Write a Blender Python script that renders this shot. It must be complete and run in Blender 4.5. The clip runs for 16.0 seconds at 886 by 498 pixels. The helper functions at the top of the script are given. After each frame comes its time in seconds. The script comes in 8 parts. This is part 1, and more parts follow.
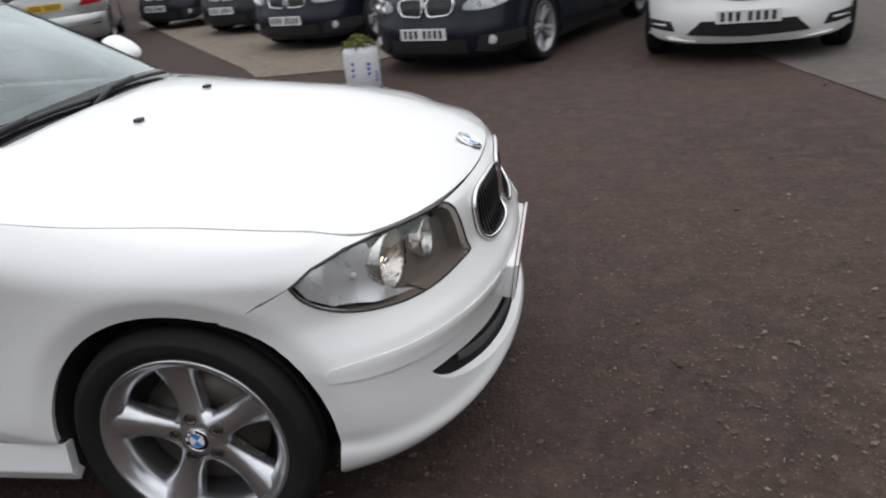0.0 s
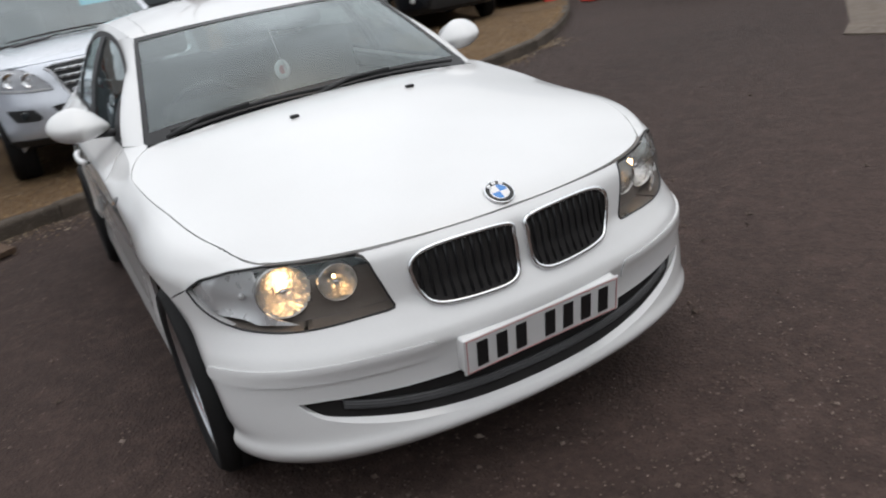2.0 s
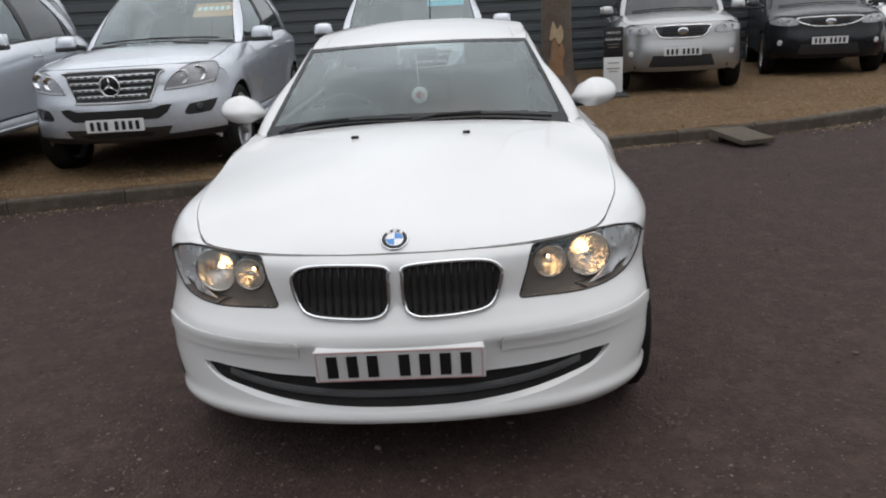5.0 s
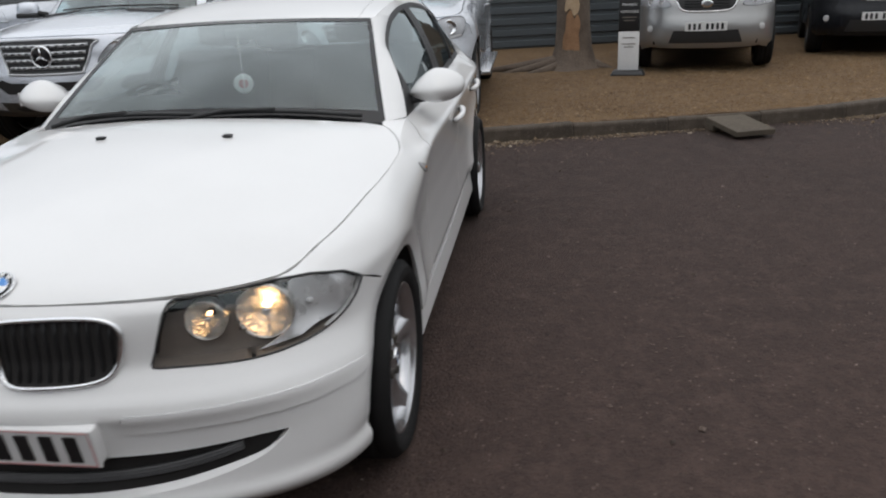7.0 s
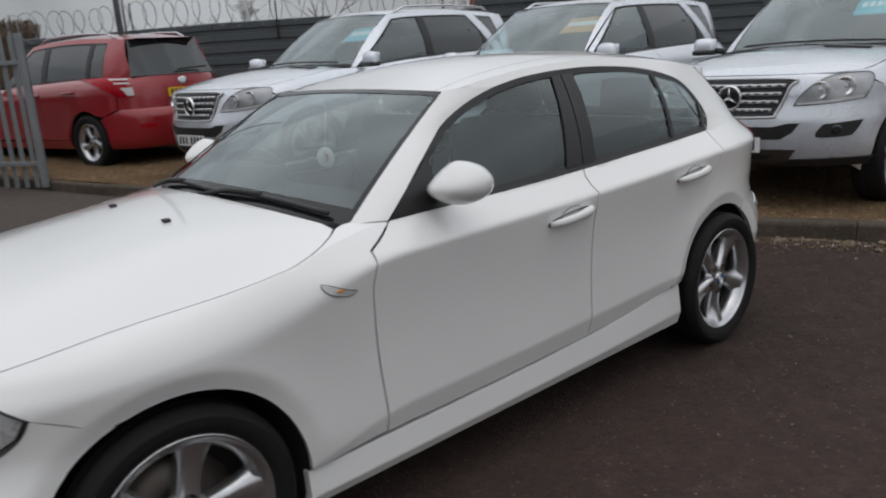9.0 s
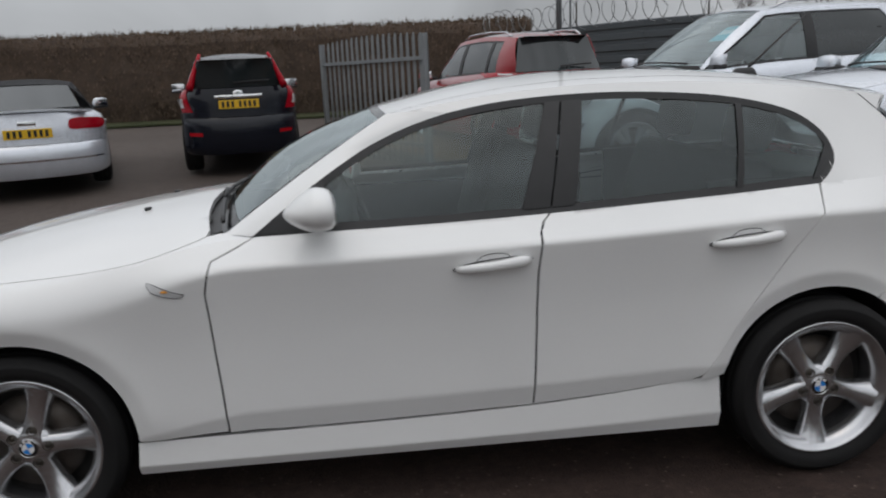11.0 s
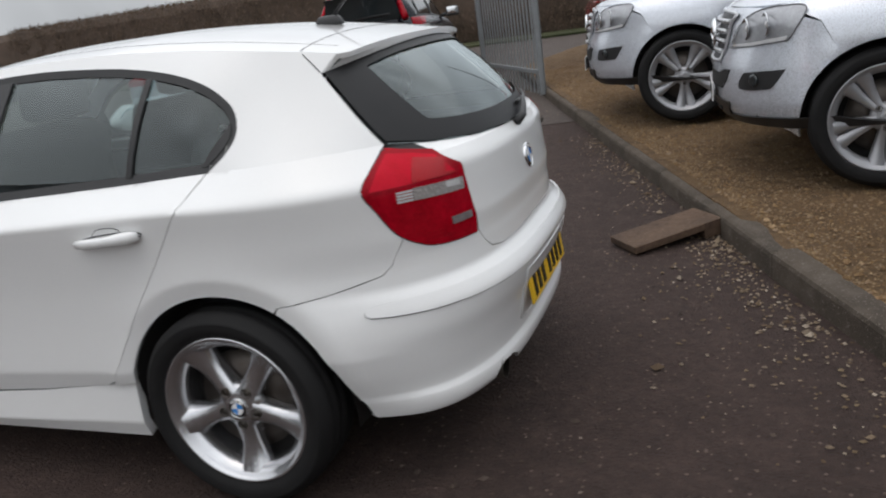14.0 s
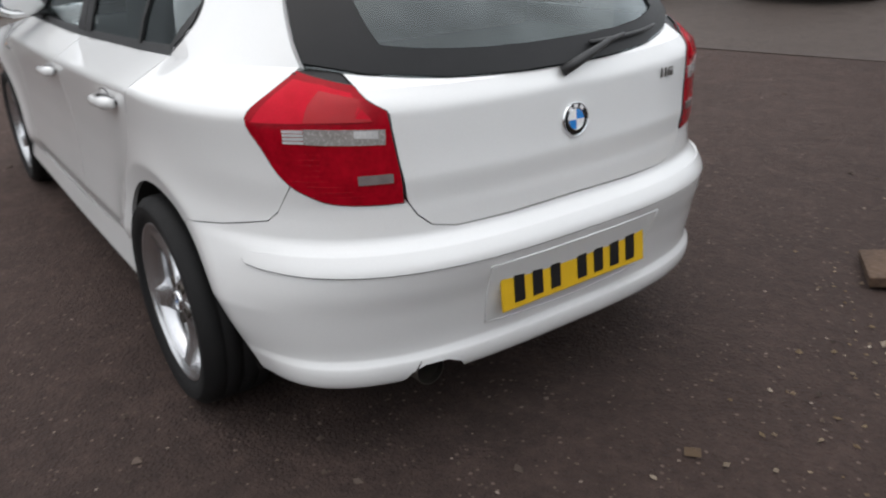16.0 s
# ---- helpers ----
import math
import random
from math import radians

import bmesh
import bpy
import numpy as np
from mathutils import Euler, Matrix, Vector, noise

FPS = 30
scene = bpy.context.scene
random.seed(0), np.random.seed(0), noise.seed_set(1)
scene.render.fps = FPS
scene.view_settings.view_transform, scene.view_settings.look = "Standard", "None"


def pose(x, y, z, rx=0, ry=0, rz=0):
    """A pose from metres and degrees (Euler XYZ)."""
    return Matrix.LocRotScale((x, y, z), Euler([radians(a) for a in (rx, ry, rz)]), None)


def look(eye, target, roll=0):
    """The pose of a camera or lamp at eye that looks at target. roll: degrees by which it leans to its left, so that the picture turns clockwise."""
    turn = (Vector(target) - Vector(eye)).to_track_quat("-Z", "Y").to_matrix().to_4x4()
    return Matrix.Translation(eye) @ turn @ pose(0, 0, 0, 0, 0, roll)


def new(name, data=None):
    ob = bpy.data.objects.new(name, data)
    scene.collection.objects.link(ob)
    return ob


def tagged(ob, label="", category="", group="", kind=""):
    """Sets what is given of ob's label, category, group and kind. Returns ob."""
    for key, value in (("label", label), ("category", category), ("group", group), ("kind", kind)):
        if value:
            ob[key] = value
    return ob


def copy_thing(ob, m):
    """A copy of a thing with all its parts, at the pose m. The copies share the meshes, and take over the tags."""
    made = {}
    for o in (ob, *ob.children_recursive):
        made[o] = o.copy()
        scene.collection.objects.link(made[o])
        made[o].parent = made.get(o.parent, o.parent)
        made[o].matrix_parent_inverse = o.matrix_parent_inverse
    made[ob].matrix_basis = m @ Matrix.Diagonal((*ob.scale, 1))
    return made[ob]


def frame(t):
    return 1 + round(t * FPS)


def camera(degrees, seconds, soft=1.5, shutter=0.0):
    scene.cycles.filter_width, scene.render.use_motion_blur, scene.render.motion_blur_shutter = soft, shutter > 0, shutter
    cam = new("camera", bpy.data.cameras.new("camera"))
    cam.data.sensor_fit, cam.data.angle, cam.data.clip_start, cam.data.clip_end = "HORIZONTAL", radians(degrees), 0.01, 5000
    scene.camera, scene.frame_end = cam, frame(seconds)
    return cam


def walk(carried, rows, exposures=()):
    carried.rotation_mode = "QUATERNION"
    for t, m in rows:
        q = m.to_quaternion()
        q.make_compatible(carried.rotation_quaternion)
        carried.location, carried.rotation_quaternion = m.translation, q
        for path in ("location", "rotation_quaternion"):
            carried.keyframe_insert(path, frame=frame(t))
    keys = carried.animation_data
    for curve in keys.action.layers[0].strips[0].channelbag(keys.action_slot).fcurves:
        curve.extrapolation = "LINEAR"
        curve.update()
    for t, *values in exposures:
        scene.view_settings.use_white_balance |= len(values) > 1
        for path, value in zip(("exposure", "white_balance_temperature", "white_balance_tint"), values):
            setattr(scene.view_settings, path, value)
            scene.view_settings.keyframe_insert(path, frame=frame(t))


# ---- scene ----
cam = camera(59.6, 16.0, 2.0, 0.35)
PATH = [
    (0, (2.271, -2.257, 1.422), (1.917, -0.45, 0.641), -6.3),
    (0.5, (2.678, -2.14, 1.436), (1.954, -0.45, 0.65), -7.1),
    (1, (3.161, -1.896, 1.459), (2.049, -0.397, 0.742), -8.1),
    (1.5, (3.394, -1.48, 1.435), (1.969, -0.272, 0.722), -9.0),
    (2, (3.67, -1.027, 1.434), (1.987, -0.217, 0.719), -10.5),
    (2.5, (3.793, -0.631, 1.42), (2.009, -0.147, 0.656), -8.7),
    (3, (3.836, -0.25, 1.428), (2.027, -0.035, 0.602), -4.3),
    (3.5, (3.987, -0.019, 1.453), (2.11, -0.058, 0.762), -2.1),
    (3.7, (4.096, 0.023, 1.45), (2.2, -0.034, 0.816), -0.6),
    (5.8, (4.212, 0.522, 1.462), (2.301, 0.366, 0.893), -6.4),
    (6, (4.132, 0.625, 1.453), (2.223, 0.445, 0.885), -7.0),
    (6.5, (3.806, 0.92, 1.431), (1.931, 0.681, 0.777), -1.6),
    (7, (3.51, 1.307, 1.447), (1.64, 1.036, 0.79), -2.7),
    (7.5, (3.218, 1.628, 1.453), (1.43, 0.947, 0.869), -4.6),
    (8, (2.834, 2.004, 1.475), (1.178, 1.011, 0.957), -3.9),
    (8.5, (2.469, 2.381, 1.463), (0.985, 1.117, 1.017), -3.9),
    (9, (1.978, 2.601, 1.444), (0.691, 1.153, 0.949), -3.7),
    (9.2, (1.797, 2.683, 1.467), (0.584, 1.173, 0.968), -3.3),
    (11.3, (-0.113, 3.247, 1.427), (-0.221, 1.304, 0.966), -2.7),
    (11.5, (-0.294, 3.239, 1.407), (-0.433, 1.307, 0.91), -2.6),
    (12, (-0.846, 3.227, 1.391), (-0.936, 1.3, 0.862), -3.3),
    (12.5, (-1.309, 3.124, 1.385), (-1.195, 1.201, 0.846), -5.0),
    (13, (-1.794, 2.927, 1.4), (-1.547, 1.047, 0.763), -6.2),
    (13.5, (-2.316, 2.850, 1.409), (-1.808, 1.010, 0.812), -8.0),
    (14, (-2.726, 2.548, 1.353), (-2.024, 0.767, 0.773), -8.2),
    (14.5, (-3.002, 2.200, 1.318), (-2.112, 0.535, 0.658), -9.3),
    (15, (-3.224, 1.846, 1.359), (-2.053, 0.401, 0.623), -5.7),
    (15.5, (-3.327, 1.54, 1.348), (-1.994, 0.274, 0.562), -4.4),
    (16, (-3.436, 1.362, 1.345), (-1.936, 0.314, 0.538), -1.9),
]
EXPOSURES = [(0, 0.22), (1, 0.12), (2.5, 0.04), (3.5, -0.02), (6, -0.02), (7, -0.09), (8, -0.2), (8.5, -0.3), (9.2, -0.32), (11.3, -0.3), (12.5, -0.24), (13.5, 0.03), (14.5, 0.23), (15.5, 0.40), (16, 0.44)]
walk(cam, [(t, look(eye, target, roll)) for t, eye, target, roll in PATH], EXPOSURES)

# ---- light: a flat white overcast sky ----
world = bpy.data.worlds.new("overcast")
scene.world = world
world.use_nodes = True
wn = world.node_tree.nodes
sky = wn.new("ShaderNodeTexSky")
sky.sky_type = "NISHITA"
sky.sun_disc = False
sky.sun_elevation, sky.sun_rotation = radians(75), radians(34)
sky.air_density, sky.dust_density, sky.ozone_density = 1.0, 6.0, 1.0
pale = wn.new("ShaderNodeMix")
pale.data_type = "RGBA"
pale.inputs[0].default_value = 0.86
pale.inputs[7].default_value = (7.6, 7.9, 8.3, 1)
world.node_tree.links.new(sky.outputs[0], pale.inputs[6])
# an overcast sky is brighter overhead than at the horizon
where, split, climb, dome = wn.new("ShaderNodeTexCoord"), wn.new("ShaderNodeSeparateXYZ"), wn.new("ShaderNodeMapRange"), wn.new("ShaderNodeVectorMath")
climb.inputs[1].default_value, climb.inputs[2].default_value, climb.inputs[3].default_value, climb.inputs[4].default_value = 0.0, 1.0, 0.64, 1.72
dome.operation = "SCALE"
world.node_tree.links.new(where.outputs["Generated"], split.inputs[0])
world.node_tree.links.new(split.outputs["Z"], climb.inputs[0])
world.node_tree.links.new(pale.outputs[2], dome.inputs[0])
clouds, heap, veil = wn.new("ShaderNodeTexNoise"), wn.new("ShaderNodeMapRange"), wn.new("ShaderNodeMath")
clouds.inputs["Scale"].default_value, clouds.inputs["Detail"].default_value, clouds.inputs["Distortion"].default_value = 2.6, 5, 0.6
heap.inputs[1].default_value, heap.inputs[2].default_value, heap.inputs[3].default_value, heap.inputs[4].default_value = 0.3, 0.7, 0.72, 1.28
veil.operation = "MULTIPLY"
world.node_tree.links.new(where.outputs["Generated"], clouds.inputs["Vector"])
world.node_tree.links.new(clouds.outputs[0], heap.inputs[0])
world.node_tree.links.new(climb.outputs[0], veil.inputs[0])
world.node_tree.links.new(heap.outputs[0], veil.inputs[1])
world.node_tree.links.new(veil.outputs[0], dome.inputs["Scale"])
world.node_tree.links.new(dome.outputs[0], wn["Background"].inputs[0])
wn["Background"].inputs[1].default_value = 0.10
sun = new("sun", bpy.data.lights.new("sun", "SUN"))
sun.data.energy, sun.data.angle, sun.data.color = 0.6, radians(150), (1.0, 0.97, 0.92)
sun.matrix_world = look((2, 3, 14), (0, 0, 0))
scene.view_settings.exposure = 0.0


# ---- materials ----
def material(name, base, rough=0.5, metal=0.0, alt=None, scale=8.0, mix=0.5, bump=0.0, bump_scale=60.0, coat=0.0, object_random=0.0,
             transmission=0.0, ior=1.45, emission=None, fine=None, spec=0.5):
    """A principled surface: base colour mottled with alt over coarse and fine noise, with relief, wear in the gloss and a clear coat."""
    m = bpy.data.materials.new(name)
    m.use_nodes = True
    n, l = m.node_tree.nodes, m.node_tree.links
    p = n["Principled BSDF"]
    p.inputs["Roughness"].default_value, p.inputs["Metallic"].default_value = rough, metal
    p.inputs["Base Color"].default_value = (*base, 1)
    p.inputs["Coat Weight"].default_value, p.inputs["Coat Roughness"].default_value = coat, 0.04
    p.inputs["Transmission Weight"].default_value, p.inputs["IOR"].default_value = transmission, ior
    p.inputs["Specular IOR Level"].default_value = spec
    if emission:
        p.inputs["Emission Color"].default_value, p.inputs["Emission Strength"].default_value = (*emission[:3], 1), emission[3]
    tc = n.new("ShaderNodeTexCoord")
    if alt:
        big, small = n.new("ShaderNodeTexNoise"), n.new("ShaderNodeTexNoise")
        big.inputs["Scale"].default_value, big.inputs["Detail"].default_value = scale, 5
        small.inputs["Scale"].default_value, small.inputs["Detail"].default_value = fine or scale * 14, 4
        l.new(tc.outputs["Object"], big.inputs["Vector"]), l.new(tc.outputs["Object"], small.inputs["Vector"])
        add = n.new("ShaderNodeMath")
        add.operation = "MULTIPLY_ADD"
        l.new(big.outputs[0], add.inputs[0])
        add.inputs[1].default_value = 0.6
        sc = n.new("ShaderNodeMath")
        sc.operation = "MULTIPLY"
        sc.inputs[1].default_value = 0.4
        l.new(small.outputs[0], sc.inputs[0]), l.new(sc.outputs[0], add.inputs[2])
        ramp = n.new("ShaderNodeMapRange")
        ramp.inputs[1].default_value, ramp.inputs[2].default_value = 0.5 - 0.28 * (1 - mix * 0.4), 0.5 + 0.28 * (1 - mix * 0.4)
        l.new(add.outputs[0], ramp.inputs[0])
        mx = n.new("ShaderNodeMix")
        mx.data_type = "RGBA"
        mx.inputs[6].default_value, mx.inputs[7].default_value = (*base, 1), (*alt, 1)
        l.new(ramp.outputs[0], mx.inputs[0])
        out = mx.outputs[2]
        if object_random:
            info, hsv, mr = n.new("ShaderNodeObjectInfo"), n.new("ShaderNodeHueSaturation"), n.new("ShaderNodeMapRange")
            mr.inputs[3].default_value, mr.inputs[4].default_value = 1 - object_random, 1 + object_random
            l.new(info.outputs["Random"], mr.inputs[0]), l.new(mr.outputs[0], hsv.inputs["Value"]), l.new(out, hsv.inputs["Color"])
            out = hsv.outputs[0]
        l.new(out, p.inputs["Base Color"])
        rr = n.new("ShaderNodeMapRange")
        rr.inputs[3].default_value, rr.inputs[4].default_value = max(rough - 0.08, 0.02), min(rough + 0.1, 1)
        l.new(small.outputs[0], rr.inputs[0]), l.new(rr.outputs[0], p.inputs["Roughness"])
    if bump:
        bn, b = n.new("ShaderNodeTexNoise"), n.new("ShaderNodeBump")
        bn.inputs["Scale"].default_value, bn.inputs["Detail"].default_value = bump_scale, 6
        l.new(tc.outputs["Object"], bn.inputs["Vector"])
        b.inputs["Strength"].default_value, b.inputs["Distance"].default_value = bump, 0.02
        l.new(bn.outputs[0], b.inputs["Height"]), l.new(b.outputs[0], p.inputs["Normal"])
    return m


def paint(name, base, metallic=0.0, rough=0.3, coat=1.0, spec=0.5):
    """Car paint under a clear coat, with a faint film of road dirt."""
    return material(name, base, rough, metallic, alt=tuple(c * 0.93 for c in base), scale=2.2, fine=240, coat=coat, spec=spec, bump=0.0)


WHITE = paint("white_paint", (0.78, 0.78, 0.775), 0.0, 0.35)
SILVER = paint("silver_paint", (0.67, 0.70, 0.755), 0.5, 0.27)
SILVER_WARM = paint("warm_silver_paint", (0.40, 0.40, 0.395), 0.75, 0.3)
BLACK_PAINT = paint("black_paint", (0.010, 0.011, 0.014), 0.0, 0.25, 0.3, 0.3)
NAVY = paint("navy_paint", (0.006, 0.0075, 0.0135), 0.0, 0.25, 0.25, 0.3)
RED_PAINT = paint("red_paint", (0.30, 0.012, 0.018), 0.1, 0.3)
GREY_PAINT = paint("grey_paint", (0.06, 0.065, 0.07), 0.4, 0.3)
TRIM = material("black_plastic", (0.018, 0.018, 0.019), 0.45, alt=(0.026, 0.026, 0.027), scale=20, bump=0.05, bump_scale=500)
GLOSS_BLACK = material("gloss_black", (0.01, 0.01, 0.011), 0.12, alt=(0.014, 0.014, 0.015), scale=9)
SATIN_BLACK = material("satin_black", (0.010, 0.010, 0.011), 0.4, alt=(0.014, 0.014, 0.015), scale=9, spec=0.3)
UNDER = material("underbody", (0.012, 0.011, 0.011), 0.85, alt=(0.02, 0.018, 0.017), scale=14)
RUBBER = material("tyre_rubber", (0.0095, 0.0095, 0.010), 0.7, spec=0.25, alt=(0.015, 0.0145, 0.0145), scale=12, bump=0.15, bump_scale=220)
ALLOY = material("alloy", (0.62, 0.625, 0.64), 0.22, 0.92, alt=(0.55, 0.55, 0.565), scale=4, fine=18)
DARK_METAL = material("dark_metal", (0.05, 0.048, 0.045), 0.5, 0.6, alt=(0.09, 0.075, 0.06), scale=22)
DISC = material("brake_disc", (0.10, 0.092, 0.085), 0.45, 0.8, alt=(0.07, 0.055, 0.045), scale=30)
BRIGHT_BAR = material("bright_bar", (0.62, 0.63, 0.65), 0.3, 0.4, alt=(0.55, 0.56, 0.58), scale=12)
CHROME = material("chrome", (0.82, 0.83, 0.84), 0.08, 1.0)
REFLECTOR = material("lamp_reflector", (0.66, 0.645, 0.62), 0.2, 1.0, bump=0.25, bump_scale=60)
LAMP_SILVER = material("lamp_silver", (0.76, 0.765, 0.775), 0.28, 0.45, alt=(0.66, 0.665, 0.675), scale=9, fine=30)
LAMP_GREY = material("lamp_bezel", (0.20, 0.172, 0.150), 0.38, 0.0, alt=(0.155, 0.134, 0.116), scale=30)


def pane(name, tint, base=0.095, power=2.9, top=0.90):
    """Thin window glass: clear to look through, with the mirror of the sky on it by the angle of view."""
    m = bpy.data.materials.new(name)
    m.use_nodes = True
    n, l = m.node_tree.nodes, m.node_tree.links
    n.remove(n["Principled BSDF"])
    see, shine, by, mix = n.new("ShaderNodeBsdfTransparent"), n.new("ShaderNodeBsdfGlossy"), n.new("ShaderNodeLayerWeight"), n.new("ShaderNodeMixShader")
    see.inputs[0].default_value, shine.inputs["Roughness"].default_value = (*tint, 1), 0.02
    steep, gain = n.new("ShaderNodeMath"), n.new("ShaderNodeMath")
    steep.operation, gain.operation = "POWER", "MULTIPLY_ADD"
    steep.inputs[1].default_value, gain.inputs[1].default_value, gain.inputs[2].default_value = power, top, base
    shine.inputs[0].default_value = (0.89, 0.97, 0.98, 1)
    by.inputs[0].default_value = 0.5
    l.new(by.outputs["Facing"], steep.inputs[0]), l.new(steep.outputs[0], gain.inputs[0]), l.new(gain.outputs[0], mix.inputs[0]), l.new(see.outputs[0], mix.inputs[1]), l.new(shine.outputs[0], mix.inputs[2])
    l.new(mix.outputs[0], n["Material Output"].inputs[0])
    return m


GLASS = pane("window_glass", (0.52, 0.60, 0.595), 0.07)
SCREEN = pane("windscreen_glass", (0.66, 0.73, 0.72))
CAR_GLASS = pane("parked_car_glass", (0.72, 0.88, 0.90), 0.16, 3.4, 0.8)
LENS = pane("clear_lens", (0.92, 0.92, 0.92), 0.055, 3.2, 0.7)
DARK_GLASS = material("dark_glass", (0.016, 0.021, 0.023), 0.03, alt=(0.024, 0.03, 0.032), scale=3, coat=0.6)
RED_LENS = material("red_lens", (0.40, 0.003, 0.014), 0.16, alt=(0.20, 0.001, 0.006), scale=22, fine=90, coat=0.1, spec=0.12, bump=0.05, bump_scale=300)
RED_BRIGHT = material("red_lens_bright", (0.60, 0.005, 0.026), 0.16, alt=(0.42, 0.003, 0.014), scale=20, coat=0.06, spec=0.1)
BAR_GREY = material("grille_bar", (0.075, 0.075, 0.078), 0.4, alt=(0.055, 0.055, 0.058), scale=30)
RED_DARK = material("red_lens_dark", (0.40, 0.005, 0.012), 0.2, alt=(0.30, 0.004, 0.008), scale=18, fine=300, coat=0.3, spec=0.2)
WHITE_LENS = material("white_lens", (0.62, 0.62, 0.62), 0.18, alt=(0.45, 0.45, 0.46), scale=40, fine=260, coat=1.0, bump=0.2, bump_scale=160)
LAMP_MESH = material("lamp_mesh", (0.26, 0.245, 0.24), 0.25, 0.2, alt=(0.42, 0.40, 0.39), scale=50, fine=160, coat=0.6)
AMBER = material("amber_lens", (0.52, 0.40, 0.22), 0.25, alt=(0.46, 0.34, 0.18), scale=60, coat=0.6)
SUV_ALLOY = material("painted_alloy", (0.40, 0.405, 0.42), 0.36, 0.55, alt=(0.34, 0.34, 0.355), scale=4, fine=18)
LAMP_INNER = material("lamp_inner", (0.46, 0.47, 0.49), 0.22, 0.5, alt=(0.28, 0.285, 0.30), scale=16, fine=60, coat=1.0)
GREY_LENS = material("smoked_lens", (0.12, 0.10, 0.10), 0.2, alt=(0.2, 0.17, 0.17), scale=40, coat=1.0)
AMBER = material("amber_lens", (0.75, 0.30, 0.03), 0.25, coat=1.0)
GLOW = material("lit_bulb", (1.0, 0.75, 0.4), 0.3, emission=(1.0, 0.60, 0.28, 15.0))
CABIN = material("cabin_plastic", (0.02, 0.02, 0.021), 0.7, alt=(0.03, 0.03, 0.03), scale=30)
CLOTH = material("seat_cloth", (0.03, 0.03, 0.032), 0.9, alt=(0.05, 0.05, 0.052), scale=40, bump=0.3, bump_scale=400)
PLATE_WHITE = material("plate_white", (0.74, 0.74, 0.73), 0.35, alt=(0.66, 0.66, 0.66), scale=20)
PLATE_YELLOW = material("plate_yellow", (0.76, 0.47, 0.02), 0.35, alt=(0.68, 0.41, 0.02), scale=20)
INK = material("ink_black", (0.012, 0.012, 0.013), 0.4)
PINK = material("plate_border", (0.52, 0.20, 0.20), 0.5)
BLUE_ENAMEL = material("blue_enamel", (0.03, 0.22, 0.62), 0.2, coat=1.0)
WHITE_ENAMEL = material("white_enamel", (0.8, 0.8, 0.8), 0.2, coat=1.0)


# ---- mesh tools ----
def part(name, bm, mat, parent=None, label="", smooth=True, m=None):
    """Links a bmesh as one mesh object, under a thing or a part."""
    me = bpy.data.meshes.new(name)
    if smooth:
        for f in bm.faces:
            f.smooth = True
    bm.to_mesh(me)
    bm.free()
    me.materials.append(mat)
    ob = new(name, me)
    if parent is not None:
        ob.parent = parent
    if m is not None:
        ob.matrix_basis = m
    if label:
        ob["label"] = label
    return ob


def curve1(points):
    """A smooth function through (x, value) points."""
    pts = sorted(points)
    xs, ys = [p[0] for p in pts], [p[1] for p in pts]
    d = [(ys[i + 1] - ys[i]) / (xs[i + 1] - xs[i]) for i in range(len(xs) - 1)]
    s = [d[0]] + [0.0 if d[i - 1] * d[i] <= 0 else 2 * d[i - 1] * d[i] / (d[i - 1] + d[i]) for i in range(1, len(d))] + [d[-1]]

    def value(x):
        if x <= xs[0]:
            return ys[0]
        if x >= xs[-1]:
            return ys[-1]
        i = 0
        while x > xs[i + 1]:
            i += 1
        h = xs[i + 1] - xs[i]
        t = (x - xs[i]) / h
        return (ys[i] * (2 * t**3 - 3 * t * t + 1) + h * s[i] * (t**3 - 2 * t * t + t) + ys[i + 1] * (3 * t * t - 2 * t**3) + h * s[i + 1] * (t**3 - t * t))

    return value


def rounded(points, n=6, closed=True):
    """A smooth loop (Catmull-Rom) through 2D points; a point with a third number of 1 stays a sharp corner."""
    out, k = [], len(points)
    for i in range(k if closed else k - 1):
        p0, p1, p2, p3 = (points[(i + j - 1) % k] if closed else points[min(max(i + j - 1, 0), k - 1)] for j in range(4))
        a, b, c, e = (Vector(p[:2]) for p in (p0, p1, p2, p3))
        t1 = (b - b) if len(p1) > 2 else (c - a) / 2
        t2 = (b - b) if len(p2) > 2 else (e - b) / 2
        if len(p1) > 2 and len(p2) > 2:
            t1 = t2 = c - b
        elif len(p1) > 2:
            t1 = (c - b) * 1.5 - t2 / 2
        elif len(p2) > 2:
            t2 = (c - b) * 1.5 - t1 / 2
        for j in range(n):
            t = j / n
            out.append(tuple(b * (2 * t**3 - 3 * t * t + 1) + t1 * (t**3 - 2 * t * t + t) + c * (3 * t * t - 2 * t**3) + t2 * (t**3 - t * t)))
    if not closed:
        out.append(tuple(points[-1][:2]))
    return out


def halfplane(poly, axis, value, sign):
    out = []
    for i, q in enumerate(poly):
        p = poly[i - 1]
        a, b = sign * (p[axis] - value), sign * (q[axis] - value)
        if (a < 0) != (b < 0):
            t = a / (a - b)
            w = [p[0] + (q[0] - p[0]) * t, p[1] + (q[1] - p[1]) * t]
            w[axis] = value
            out.append(tuple(w))
        if b >= 0:
            out.append(q)
    return out


